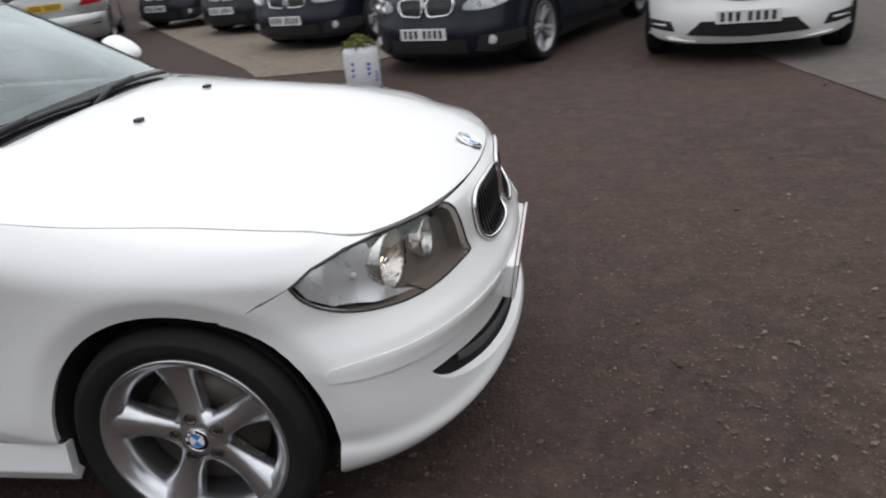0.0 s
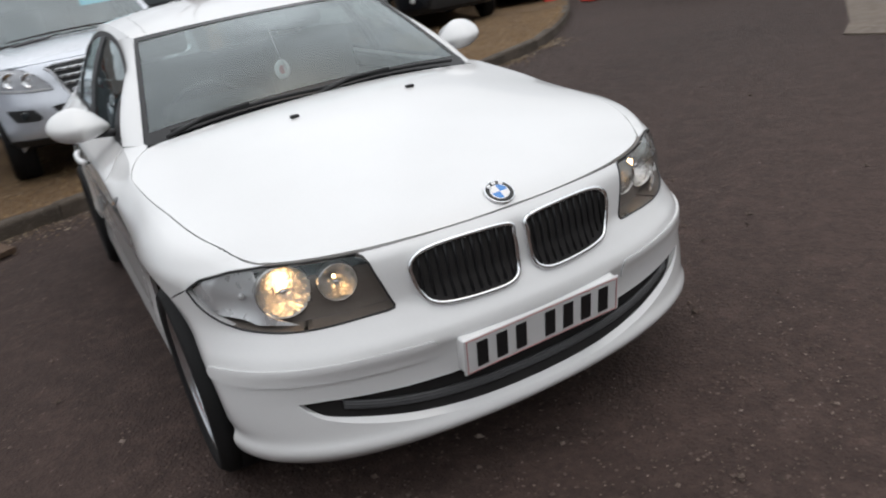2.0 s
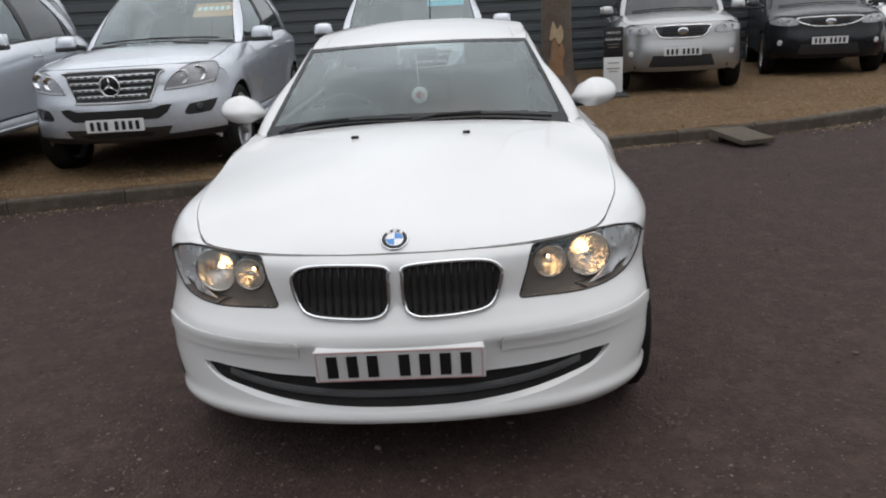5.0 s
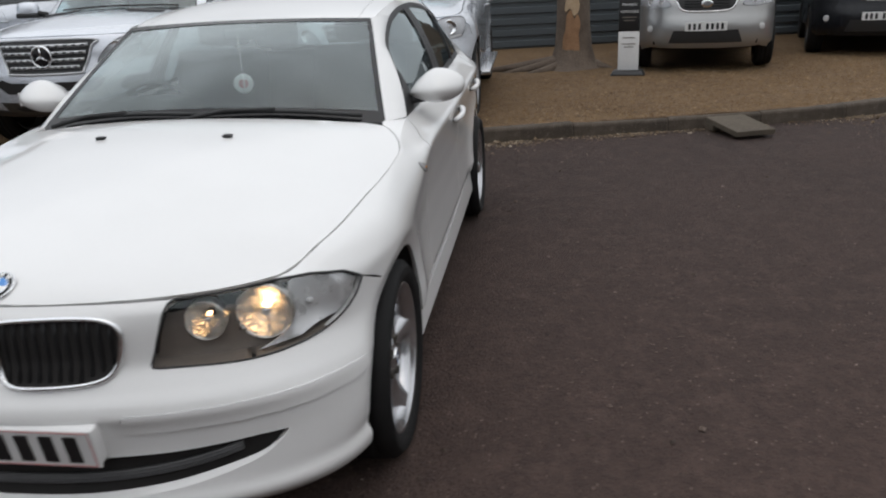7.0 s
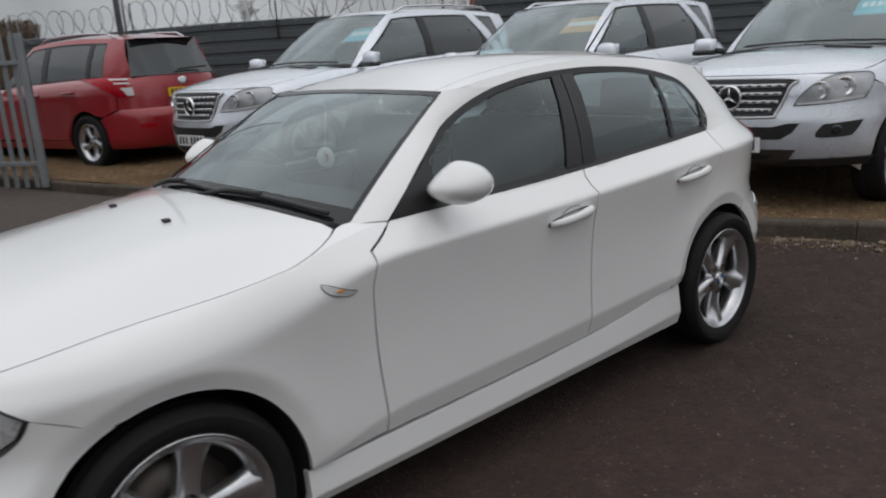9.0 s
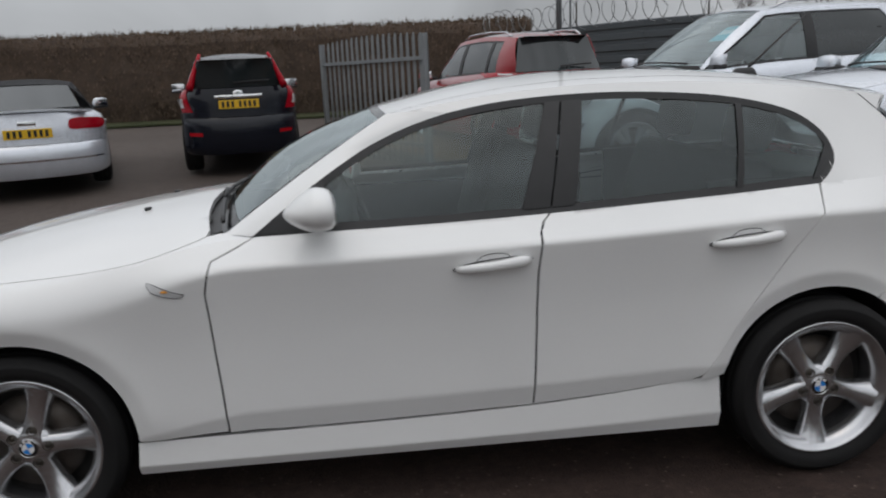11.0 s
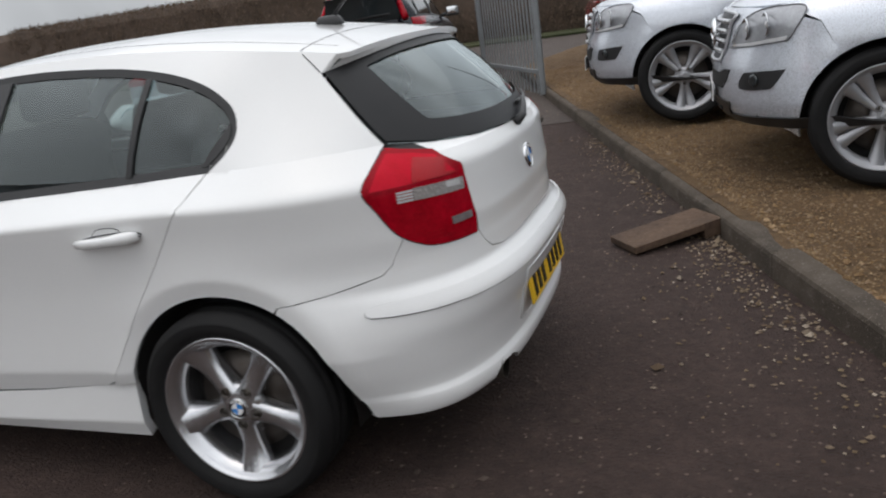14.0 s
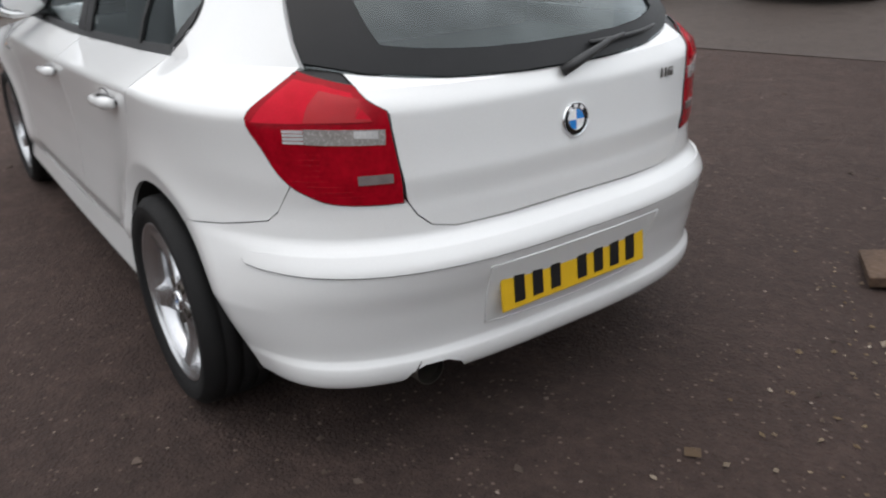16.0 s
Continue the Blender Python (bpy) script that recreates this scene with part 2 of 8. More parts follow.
def patch(polys, fn, cell, depth=0.0, lift=0.0, centre=(0, 0, 0.5), bm=None):
    """A sheet: 2D outlines cut into cells and laid on the surface fn(u, v); depth turns its rim inwards, lift sets it proud."""
    bm = bm or bmesh.new()
    made, faces = {}, []
    cu, cv = cell if isinstance(cell, tuple) else (cell, cell)
    c = Vector(centre)

    def spot(u, v):
        key = (round(u, 5), round(v, 5))
        if key not in made:
            p = fn(u, v)
            e = 0.004
            nn = (fn(u + e, v) - fn(u - e, v)).cross(fn(u, v + e) - fn(u, v - e))
            nn = nn.normalized() if nn.length > 1e-12 else (p - c).normalized()
            if nn.dot(p - c) < 0:
                nn = -nn
            made[key] = (bm.verts.new(p + nn * lift), nn)
        return made[key]

    for poly in polys:
        us = [p[0] for p in poly]
        i0, i1 = math.floor(min(us) / cu), math.ceil(max(us) / cu)
        for i in range(i0, i1):
            strip = halfplane(halfplane(poly, 0, i * cu, 1), 0, (i + 1) * cu, -1)
            if len(strip) < 3:
                continue
            vs = [p[1] for p in strip]
            for j in range(math.floor(min(vs) / cv), math.ceil(max(vs) / cv)):
                q = halfplane(halfplane(strip, 1, j * cv, 1), 1, (j + 1) * cv, -1)
                ring = []
                for p in q:
                    w = spot(*p)
                    if w[0] not in [r[0] for r in ring]:
                        ring.append(w)
                if len(ring) < 3:
                    continue
                nsum = sum((r[1] for r in ring), Vector())
                loop = [r[0] for r in ring]
                area = Vector()
                for k in range(1, len(loop) - 1):
                    area += (loop[k].co - loop[0].co).cross(loop[k + 1].co - loop[0].co)
                if area.length < 1e-8:
                    continue
                if area.dot(nsum) < 0:
                    loop.reverse()
                try:
                    faces.append(bm.faces.new(loop))
                except ValueError:
                    pass
    if depth:
        normals = {w[0]: w[1] for w in made.values()}
        edges = [e for f in faces for e in f.edges if len(e.link_faces) == 1]
        top, low = {}, {}
        for e in edges:
            f = e.link_faces[0]
            a, b = next((lp.vert, lp.link_loop_next.vert) for lp in f.loops if lp.edge == e)
            for w in (a, b):
                if w not in top:
                    top[w] = bm.verts.new(w.co)
                    low[w] = bm.verts.new(w.co - normals[w] * depth)
            bm.faces.new((top[b], top[a], low[a], low[b]))
    for v in [v for v in bm.verts if not v.link_faces]:
        bm.verts.remove(v)
    return bm


def strip(a, b, across=4, bulge=0.0, bm=None, centre=(0, 0, 0.5)):
    """A sheet spanned between two 3D lines with as many points each, bowed outwards by bulge."""
    bm = bm or bmesh.new()
    c, rows = Vector(centre), []
    for p, q in zip(a, b):
        p, q = Vector(p), Vector(q)
        row = []
        for k in range(across + 1):
            t = k / across
            w = p.lerp(q, t)
            out = Vector((0, w.y, w.z - c.z)).normalized() if abs(w.y) > 1e-6 else Vector((0, 0, 1))
            row.append(bm.verts.new(w + out * bulge * 4 * t * (1 - t)))
        rows.append(row)
    for r, s in zip(rows, rows[1:]):
        for k in range(across):
            f = bm.faces.new((r[k], s[k], s[k + 1], r[k + 1]))
            f.normal_update()
            if f.normal.dot(f.calc_center_median() - c) < 0:
                f.normal_flip()
    return bm


def box(bm, size, at=(0, 0, 0), turn=None, bevel=0.0, taper=1.0):
    """Adds a box of that size, centred at a place, its upper face scaled by taper, its edges rounded."""
    r = bmesh.ops.create_cube(bm, size=1.0)
    vs = r["verts"]
    for v in vs:
        k = taper if v.co.z > 0 else 1.0
        v.co = Vector((v.co.x * size[0] * k, v.co.y * size[1] * k, v.co.z * size[2]))
    if bevel:
        es = list({e for v in vs for e in v.link_edges})
        r = bmesh.ops.bevel(bm, geom=es, offset=bevel, segments=2, profile=0.6, affect="EDGES", clamp_overlap=True)
        vs = list({v for f in r["faces"] for v in f.verts} | {v for v in vs if v.is_valid})
    m = Matrix.Translation(at) @ (turn or Matrix())
    for v in vs:
        v.co = m @ v.co
    return bm


def lathe(profile, n=48, bm=None, m=None):
    """Turns a profile of (radius, along) about the y axis."""
    bm = bm or bmesh.new()
    m = m or Matrix()
    rings = []
    for r, y in profile:
        rings.append([bm.verts.new(m @ Vector((r * math.cos(2 * math.pi * i / n), y, r * math.sin(2 * math.pi * i / n)))) for i in range(n)])
    for a, b in zip(rings, rings[1:]):
        for i in range(n):
            bm.faces.new((a[i], a[(i + 1) % n], b[(i + 1) % n], b[i]))
    bmesh.ops.recalc_face_normals(bm, faces=bm.faces[:])
    return bm


def tube(points, radius, n=8, bm=None, flat=1.0):
    """A tube along 3D points; radius may be one number or one a point."""
    bm = bm or bmesh.new()
    pts = [Vector(p) for p in points]
    rings = []
    for i, p in enumerate(pts):
        d = (pts[min(i + 1, len(pts) - 1)] - pts[max(i - 1, 0)]).normalized()
        u = d.cross(Vector((0, 0, 1)))
        u = u.normalized() if u.length > 1e-3 else Vector((1, 0, 0))
        v = u.cross(d)
        r = radius[i] if isinstance(radius, (list, tuple)) else radius
        rings.append([bm.verts.new(p + u * r * math.cos(2 * math.pi * k / n) + v * r * flat * math.sin(2 * math.pi * k / n)) for k in range(n)])
    for a, b in zip(rings, rings[1:]):
        for k in range(n):
            bm.faces.new((a[k], a[(k + 1) % n], b[(k + 1) % n], b[k]))
    bm.faces.new(rings[0][::-1])
    bm.faces.new(rings[-1])
    return bm


def ball(radii, at=(0, 0, 0), u=16, v=10, bm=None, turn=None):
    bm = bm or bmesh.new()
    r = bmesh.ops.create_uvsphere(bm, u_segments=u, v_segments=v, radius=1.0)
    m = Matrix.Translation(at) @ (turn or Matrix())
    for w in r["verts"]:
        w.co = m @ Vector((w.co.x * radii[0], w.co.y * radii[1], w.co.z * radii[2]))
    return bm


def disc(radius, thick, n=32, bm=None, m=None, dome=0.0):
    """A round plate in the y axis, its front at +y."""
    return lathe([(1e-4, thick + dome), (radius * 0.5, thick + dome * 0.75), (radius * 0.93, thick), (radius, thick * 0.6), (radius, 0)], n, bm, m)


def empty(name, m=None, label="", category="", group=""):
    ob = new(name)
    if m is not None:
        ob.matrix_basis = m
    return tagged(ob, label, category, group)


def ramp01(t):
    """A smooth step from 0 to 1."""
    t = min(max(t, 0.0), 1.0)
    return t * t * (3 - 2 * t)


# ---- car bodies: one lofted form a car, panels laid on it ----
class Shape:
    """The skin of a car. x ahead, y to its left, z up from the ground, between the axles."""

    def __init__(s, W, zb, xcf, xcr, nf, nr, mf, mr, XF, XR, TOP, FT, HC, RC, ZE, YE, hubs, arch, flare=0.014, qs=0.78, prof=None, crease=None, dq=0.0, door=None):
        s.W, s.zb, s.xcf, s.xcr, s.mf, s.mr, s.qs = W, zb, xcf, xcr, mf, mr, qs
        s.nr = curve1(nr) if isinstance(nr, list) else (lambda z: nr)
        s.nf = curve1(nf) if isinstance(nf, list) else (lambda z: nf)
        s.crease, s.dq = crease, dq
        s.door = curve1(door) if door else None
        s.square = 0.5 if door else 0.75
        s.XF, s.XR, s.TOP, s.FT, s.HC, s.RC, s.ZE, s.YE = (curve1(c) for c in (XF, XR, TOP, FT, HC, RC, ZE, YE))
        s.hubs, s.arch, s.flare = hubs, arch, flare
        s.prof = curve1(prof or [(0, 0.90), (0.05, 0.955), (0.14, 0.967), (0.2, 0.955), (0.45, 0.968), (0.65, 0.99), (qs, 1.0)])

    def f(s, x, z):
        k = ramp01((1.58 - x) / 0.6) * ramp01((x + 2.02) / 0.3) if s.door else 0.0
        if k <= 0:
            return s.plain(x, z)
        return (1 - k) * s.plain(x, z) + k * s.sharp(x, z) if k < 1 else s.sharp(x, z)

    def drop(s, x):
        """How far the belt line lies from its mean height."""
        return s.TOP(x) - 0.95

    def sharp(s, x, z):
        """Half width with a shoulder crease under the windows, a hollow door and a ridge over the sill."""
        down, v = s.TOP(x) - z, z - s.drop(x)
        upper = s.FT(x) + (1 - s.FT(x)) * max(down, 0) / (0.074 + 0.022 * ramp01((-1.1 - x) / 0.6))
        body = s.door(v) if v > 0.39 else s.door(0.39) - 0.27 * (0.39 - v)
        r = 0.012 + 0.10 * ramp01((x - 0.55) / 0.7) + 0.012 * ramp01((-1.2 - x) / 0.5)
        h = max(r - abs(upper - body), 0) / r
        return min(upper, body) - h * h * r / 4

    def plain(s, x, z):
        q = min(max((z - s.zb) / (s.TOP(x) - s.zb), 0.0), 1.0)
        qs = s.qs + s.dq * min(max((1.15 - x) / 0.5, 0), 1)
        if q < qs:
            e = min(max((max(x - s.hubs[0] - 0.25, s.hubs[1] - 0.25 - x)) / 0.2, 0), 1)
            return s.prof(q) + (1.0 - s.prof(q)) * e * s.square * min(1, q / 0.1 + 0.3)
        t = (q - qs) / (1 - qs)
        k = min(max((s.crease - x) / 0.5, 0), 1) if s.crease is not None else 0.0
        return s.FT(x) + (1 - s.FT(x)) * ((1 - k) * math.sqrt(max(1 - t * t, 0)) + k * (1 - t**1.06))

    def bump(s, x, z):
        """The flared lip round the wheel arches: a flat band with a soft shoulder."""
        if s.door:
            out = 0.0
            for hx in s.hubs[:2]:
                d = math.hypot(x - hx, z - s.hubs[2]) - s.arch
                out += s.flare * (0.35 + 0.65 * min(max(d, 0) / 0.05, 1)) if d < 0.05 else s.flare * math.exp(-(((d - 0.05) / 0.075) ** 1.25))
            return out * ramp01((z - 0.27) / 0.14)
        return sum(s.flare * math.exp(-((max(math.hypot(x - hx, z - s.hubs[2]) - s.arch - 0.052, 0) / 0.034) ** 1.5)) for hx in s.hubs[:2]) * min(max((z - 0.2) / 0.1, 0), 1)

    def p(s, x, z):
        if x > s.xcf:
            return max(1 - ((x - s.xcf) / (s.XF(z) - s.xcf)) ** s.nf(z), 0) ** (1 / s.mf) if x < s.XF(z) else 0.0
        if x < s.xcr:
            return max(1 - ((x - s.xcr) / (s.XR(z) - s.xcr)) ** s.nr(z), 0) ** (1 / s.mr) if x > s.XR(z) else 0.0
        return 1.0

    def half(s, x, z):
        return s.W * s.f(x, z) * s.p(x, z) + s.bump(x, z)

    def side(s, sign):
        return lambda x, z: Vector((x, sign * s.half(x, z), z))

    def front(s, th, z):
        c = max(math.cos(th), 0.0)
        x = s.xcf + (s.XF(z) - s.xcf) * c ** (2 / s.nf(z))
        y = s.W * s.f(x, z) * abs(math.sin(th)) ** (2 / s.mf) + s.bump(x, z) * min(1, abs(th))
        return Vector((x, math.copysign(y, th), z))

    def rear(s, th, z):
        c = max(math.cos(th), 0.0)
        x = s.xcr + (s.XR(z) - s.xcr) * c ** (2 / s.nr(z))
        y = s.W * s.f(x, z) * abs(math.sin(th)) ** (2 / s.mr) + s.bump(x, z) * min(1, abs(th))
        return Vector((x, math.copysign(y, th), z))

    def fx(s, x, z):
        """Front sheet coordinates of a side view point."""
        return math.acos(min(max((x - s.xcf) / (s.XF(z) - s.xcf), 0), 1) ** (s.nf(z) / 2)), z

    def rx(s, x, z):
        return math.acos(min(max((x - s.xcr) / (s.XR(z) - s.xcr), 0), 1) ** (s.nr(z) / 2)), z

    def fy(s, y, z):
        """Front sheet coordinates of a front view point."""
        th = 0.3
        for _ in range(8):
            x = s.xcf + (s.XF(z) - s.xcf) * math.cos(th) ** (2 / s.nf(z))
            th = math.asin(min(abs(y) / (s.W * s.f(x, z)), 0.9999) ** (s.mf / 2))
        return math.copysign(th, y), z

    def ry(s, y, z):
        th = 0.3
        for _ in range(8):
            x = s.xcr + (s.XR(z) - s.xcr) * math.cos(th) ** (2 / s.nr(z))
            th = math.asin(min(abs(y) / (s.W * s.f(x, z)), 0.9999) ** (s.mr / 2))
        return math.copysign(th, y), z

    def bonnet(s, x, y):
        z = s.TOP(x)
        ye = max(s.half(x, z), 0.05)
        return Vector((x, y, z + (s.HC(x) - z) * (1 - min(abs(y) / ye, 1.1) ** 2.3)))

    def cabin(s, sign):
        def fn(x, z):
            b, e = s.TOP(x), s.ZE(x)
            t = (z - b) / max(e - b, 0.05)
            yb = s.half(x, b)
            k = 0.38 + 0.87 * ramp01((-1.26 - x) / 0.24) if s.door else 0.38
            return Vector((x, sign * (yb + (s.YE(x) - yb) * (k * t + (1 - k) * t * abs(t))), z))

        return fn

    def roof(s, x, y):
        return Vector((x, y, s.RC(x) - (s.RC(x) - s.ZE(x)) * (abs(y) / s.YE(x)) ** 2.5))


def mirrored(poly):
    return [(-u, v) for u, v in poly]


def line(a, b, n=8):
    return [(a[0] + (b[0] - a[0]) * i / n, a[1] + (b[1] - a[1]) * i / n) for i in range(n + 1)]


def arc(cx, cz, r, a0, a1, n=20):
    """Points on a circle, by degrees."""
    return [(cx + r * math.cos(radians(a0 + (a1 - a0) * i / n)), cz + r * math.sin(radians(a0 + (a1 - a0) * i / n))) for i in range(n + 1)]


def inset(poly, d):
    """Moves an outline inwards by d."""
    area = sum(poly[i - 1][0] * p[1] - p[0] * poly[i - 1][1] for i, p in enumerate(poly))
    sg, out = (1 if area > 0 else -1), []
    for i, p in enumerate(poly):
        a, b = Vector(poly[i - 1]), Vector(poly[(i + 1) % len(poly)])
        t = b - a
        if t.length < 1e-9:
            out.append(p)
            continue
        n = Vector((-t.y, t.x)).normalized() * sg
        out.append((p[0] + n.x * d, p[1] + n.y * d))
    return out


def dense(loop, n=8):
    """A closed outline with n points on each side."""
    return [(a[0] + (b[0] - a[0]) * k / n, a[1] + (b[1] - a[1]) * k / n) for a, b in zip(loop, loop[1:] + loop[:1]) for k in range(n)]


def between(poly, lo, hi):
    return halfplane(halfplane(poly, 0, lo, 1), 0, hi, -1)


def cut(poly, a, b):
    """Keeps the part of an outline to the right of the line from a to b."""
    def side(p):
        return (b[1] - a[1]) * (p[0] - a[0]) - (b[0] - a[0]) * (p[1] - a[1])

    out = []
    for p, q in zip(poly, poly[1:] + poly[:1]):
        sp, sq = side(p), side(q)
        if sp >= 0:
            out.append(p)
        if sp * sq < 0:
            t = sp / (sp - sq)
            out.append((p[0] + (q[0] - p[0]) * t, p[1] + (q[1] - p[1]) * t))
    return out


def number_plate(parent, at, heading, yellow=False, tilt=0.0, big=True):
    """A number plate whose characters are plain bars."""
    m = Matrix.Translation(at) @ pose(0, 0, 0, 0, 0, heading) @ pose(0, 0, 0, 0, -tilt)
    bm = box(bmesh.new(), (0.008, 0.52, 0.111), bevel=0.003)
    plate = part("number_plate", bm, PLATE_YELLOW if yellow else PLATE_WHITE, parent, "yellow number plate" if yellow else "white number plate", False, m)
    if big and not yellow:
        bm = bmesh.new()
        for y, z, sy, sz in ((0, 0.051, 0.505, 0.0018), (0, -0.051, 0.505, 0.0018), (0.251, 0, 0.0018, 0.103), (-0.251, 0, 0.0018, 0.103)):
            box(bm, (0.002, sy, sz), (0.0046, y, z))
        part("plate_border", bm, PINK, plate, "thin pinkish border line", False)
    for y in (-0.19, -0.128, -0.066, -0.004, 0.092, 0.154, 0.216):
        part("plate_bar", box(bmesh.new(), (0.003, 0.033, 0.077), (0.0055, -y * 1.0 + 0.012, 0)), INK, plate, "", False)
    return plate


def wheel(parent, at, sign, r, rim_r, width, spokes=5, twin=False, badge=None, mat=None, turn=0.0):
    """A road wheel: tyre, barrel, spokes, bolts, hub cap, disc. sign: +1 on the car's left."""
    m = Matrix.Translation(at) @ pose(0, 0, 0, 0, turn, 0 if sign > 0 else 180)
    hub = new("wheel")
    hub.parent, hub.matrix_basis = parent, m
    w = width / 2
    part("tyre", lathe([(rim_r * 0.99, -w * 0.86), (rim_r + 0.012, -w * 0.98), ((r + rim_r) / 2, -w * 1.06), (r - 0.022, -w * 1.0), (r - 0.004, -w * 0.82), (r, -w * 0.5), (r - 0.004, -w * 0.47),
                        (r, -w * 0.44), (r, -w * 0.05), (r - 0.005, -w * 0.02), (r - 0.005, w * 0.02), (r, w * 0.05), (r, w * 0.44), (r - 0.004, w * 0.47), (r, w * 0.5), (r - 0.004, w * 0.82), (r - 0.022, w * 1.0),
                        ((r + rim_r) / 2 + 0.012, w * 1.06), ((r + rim_r) / 2 + 0.008, w * 1.045), ((r + rim_r) / 2, w * 1.06), (rim_r + 0.014, w * 0.99), (rim_r + 0.006, w * 0.9), (rim_r * 0.99, w * 0.86)], 56), RUBBER, hub, "worn black rubber tyre")
    part("rim", lathe([(rim_r * 0.97, -w * 0.8), (rim_r * 0.88, -w * 0.6), (rim_r * 0.83, w * 0.3), (rim_r * 0.84, w * 0.60), (rim_r * 0.89, w * 0.72), (rim_r * 0.915, w * 0.80), (rim_r * 0.955, w * 0.84), (rim_r * 0.965, w * 0.885), (rim_r * 0.985, w * 0.92), (rim_r * 1.01, w * 0.92), (rim_r * 1.02, w * 0.84)], 56), mat or ALLOY, hub)
    part("brake_disc", lathe([(0.06, w * 0.05), (rim_r * 0.68, w * 0.05), (rim_r * 0.68, -w * 0.1)], 32), DISC, hub)
    part("back_plate", lathe([(0.01, -w * 0.35), (rim_r * 0.9, -w * 0.35)], 24), UNDER, hub)
    n = spokes
    face = w * 0.62

    def spoke(a, wide0, wide1, skew=0.0):
        bm = bmesh.new()
        rows = []
        steps = 9
        for i in range(steps):
            t = i / (steps - 1)
            keen = 0.0 if twin else 0.42
            rr = 0.045 + (rim_r * 0.955 - 0.045) * t
            half = wide0 + (wide1 - wide0) * t ** (1.0 if twin else 3.2) - 0.004 * math.sin(math.pi * min(t * 1.3, 1))
            y = face + (w * 0.8 - face) * t**2 - 0.012 * math.sin(math.pi * t)
            ang = skew * (1 - t)
            row = []
            for k, (u, dy) in enumerate(((-1, -0.045), (-1, -0.008 - 0.022 * t), (-0.80 + keen * t, 0.002), (0, 0.001), (0.80 - keen * t, 0.002), (1, -0.008 - 0.022 * t), (1, -0.045))):
                px, pz = half * u + ang, rr
                row.append(bm.verts.new((px * math.cos(a) - pz * math.sin(a) * -1, y + dy, -px * math.sin(a) + pz * math.cos(a))))
            rows.append(row)
        for p0, p1 in zip(rows, rows[1:]):
            for k in range(6):
                bm.faces.new((p0[k], p0[k + 1], p1[k + 1], p1[k]))
        bmesh.ops.recalc_face_normals(bm, faces=bm.faces[:])
        return bm

    for i in range(n):
        a = 2 * math.pi * i / n + math.pi
        if twin:
            for dlt in (-0.175, 0.175):
                part("spoke", spoke(a + dlt, 0.017, 0.041 * rim_r / 0.26), mat or ALLOY, hub)
        else:
            part("spoke", spoke(a, 0.036, 0.074), mat or ALLOY, hub)
    part("hub", lathe([(0.001, face + 0.002), (0.042, face + 0.003), (0.07, face - 0.006), (0.078, face - 0.03)], 32), mat or ALLOY, hub)
    for i in range(5):
        a = 2 * math.pi * i / 5 + math.pi
        part("wheel_bolt", lathe([(0.0005, face + 0.001), (0.009, face + 0.001), (0.0095, face - 0.002), (0.013, face - 0.002), (0.0135, face + 0.004), (0.0165, face + 0.004), (0.0175, face - 0.012)], 12, m=Matrix.Translation((0.058 * math.sin(a), 0, 0.058 * math.cos(a)))), DARK_METAL, hub)
    if badge:
        badge(hub, Matrix.Translation((0, face + 0.003, 0)), 0.031)
    else:
        part("centre_cap", disc(0.03, 0.006, 20, m=Matrix.Translation((0, face + 0.002, 0))), mat or ALLOY, hub)
    return hub


def roundel(parent, m, r):
    """A round enamel badge: black ring, blue and white quarters, bright rim. It faces +y."""
    ring = part("badge", disc(r, 0.005, 36, dome=0.001), GLOSS_BLACK, parent, "round badge with blue and white quarters", m=m)
    part("badge_rim", lathe([(r * 0.95, 0.004), (r * 0.97, 0.007), (r * 1.03, 0.006), (r * 1.05, 0.0)], 36), CHROME, ring)
    part("badge_ring", lathe([(r * 0.62, 0.0055), (r * 0.64, 0.0075), (r * 0.67, 0.0055)], 36), CHROME, ring)
    for q in range(4):
        bm = bmesh.new()
        c = bm.verts.new((0, 0.0068, 0))
        vs = [bm.verts.new((r * 0.62 * math.cos(math.pi / 2 * (q + i / 8)), 0.0064, r * 0.62 * math.sin(math.pi / 2 * (q + i / 8)))) for i in range(9)]
        for a, b in zip(vs, vs[1:]):
            bm.faces.new((c, b, a))
        part("badge_quarter", bm, BLUE_ENAMEL if q % 2 else WHITE_ENAMEL, ring)
    for k in (-1, 0, 1):
        bm = bmesh.new()
        box(bm, (0.012 * r / 0.04, 0.001, 0.008 * r / 0.04), (0.81 * r * math.sin(k * 0.62), 0.0065, 0.81 * r * math.cos(k * 0.62)), pose(0, 0, 0, 0, math.degrees(k * 0.62)))
        part("badge_mark", bm, WHITE_ENAMEL, ring, smooth=False)
    return ring


def seat(parent, at, wide, mat=None):
    s = part("seat", box(box(bmesh.new(), (0.5, wide, 0.18), (0.05, 0, 0.1), bevel=0.05), (0.16, wide * 0.94, 0.62), (-0.22, 0, 0.44), pose(0, 0, 0, 0, -16), 0.06), mat or CLOTH, parent, m=Matrix.Translation(at))
    for y in ((0,) if wide < 0.7 else (-0.36, 0.36)):
        part("headrest", box(bmesh.new(), (0.1, 0.26, 0.17), (-0.35, y, 0.84), pose(0, 0, 0, 0, -10), 0.04), mat or CLOTH, s)
    return s


def hollow(bm, holes):
    """Takes round holes (centre, axis, radius) out of a sheet."""
    gone = []
    for f in bm.faces:
        c = f.calc_center_median()
        for at, axis, r in holes:
            d = c - at
            if (d - axis * d.dot(axis)).length < r * 1.02:
                gone.append(f)
                break
    bmesh.ops.delete(bm, geom=gone, context="FACES")
    return bm


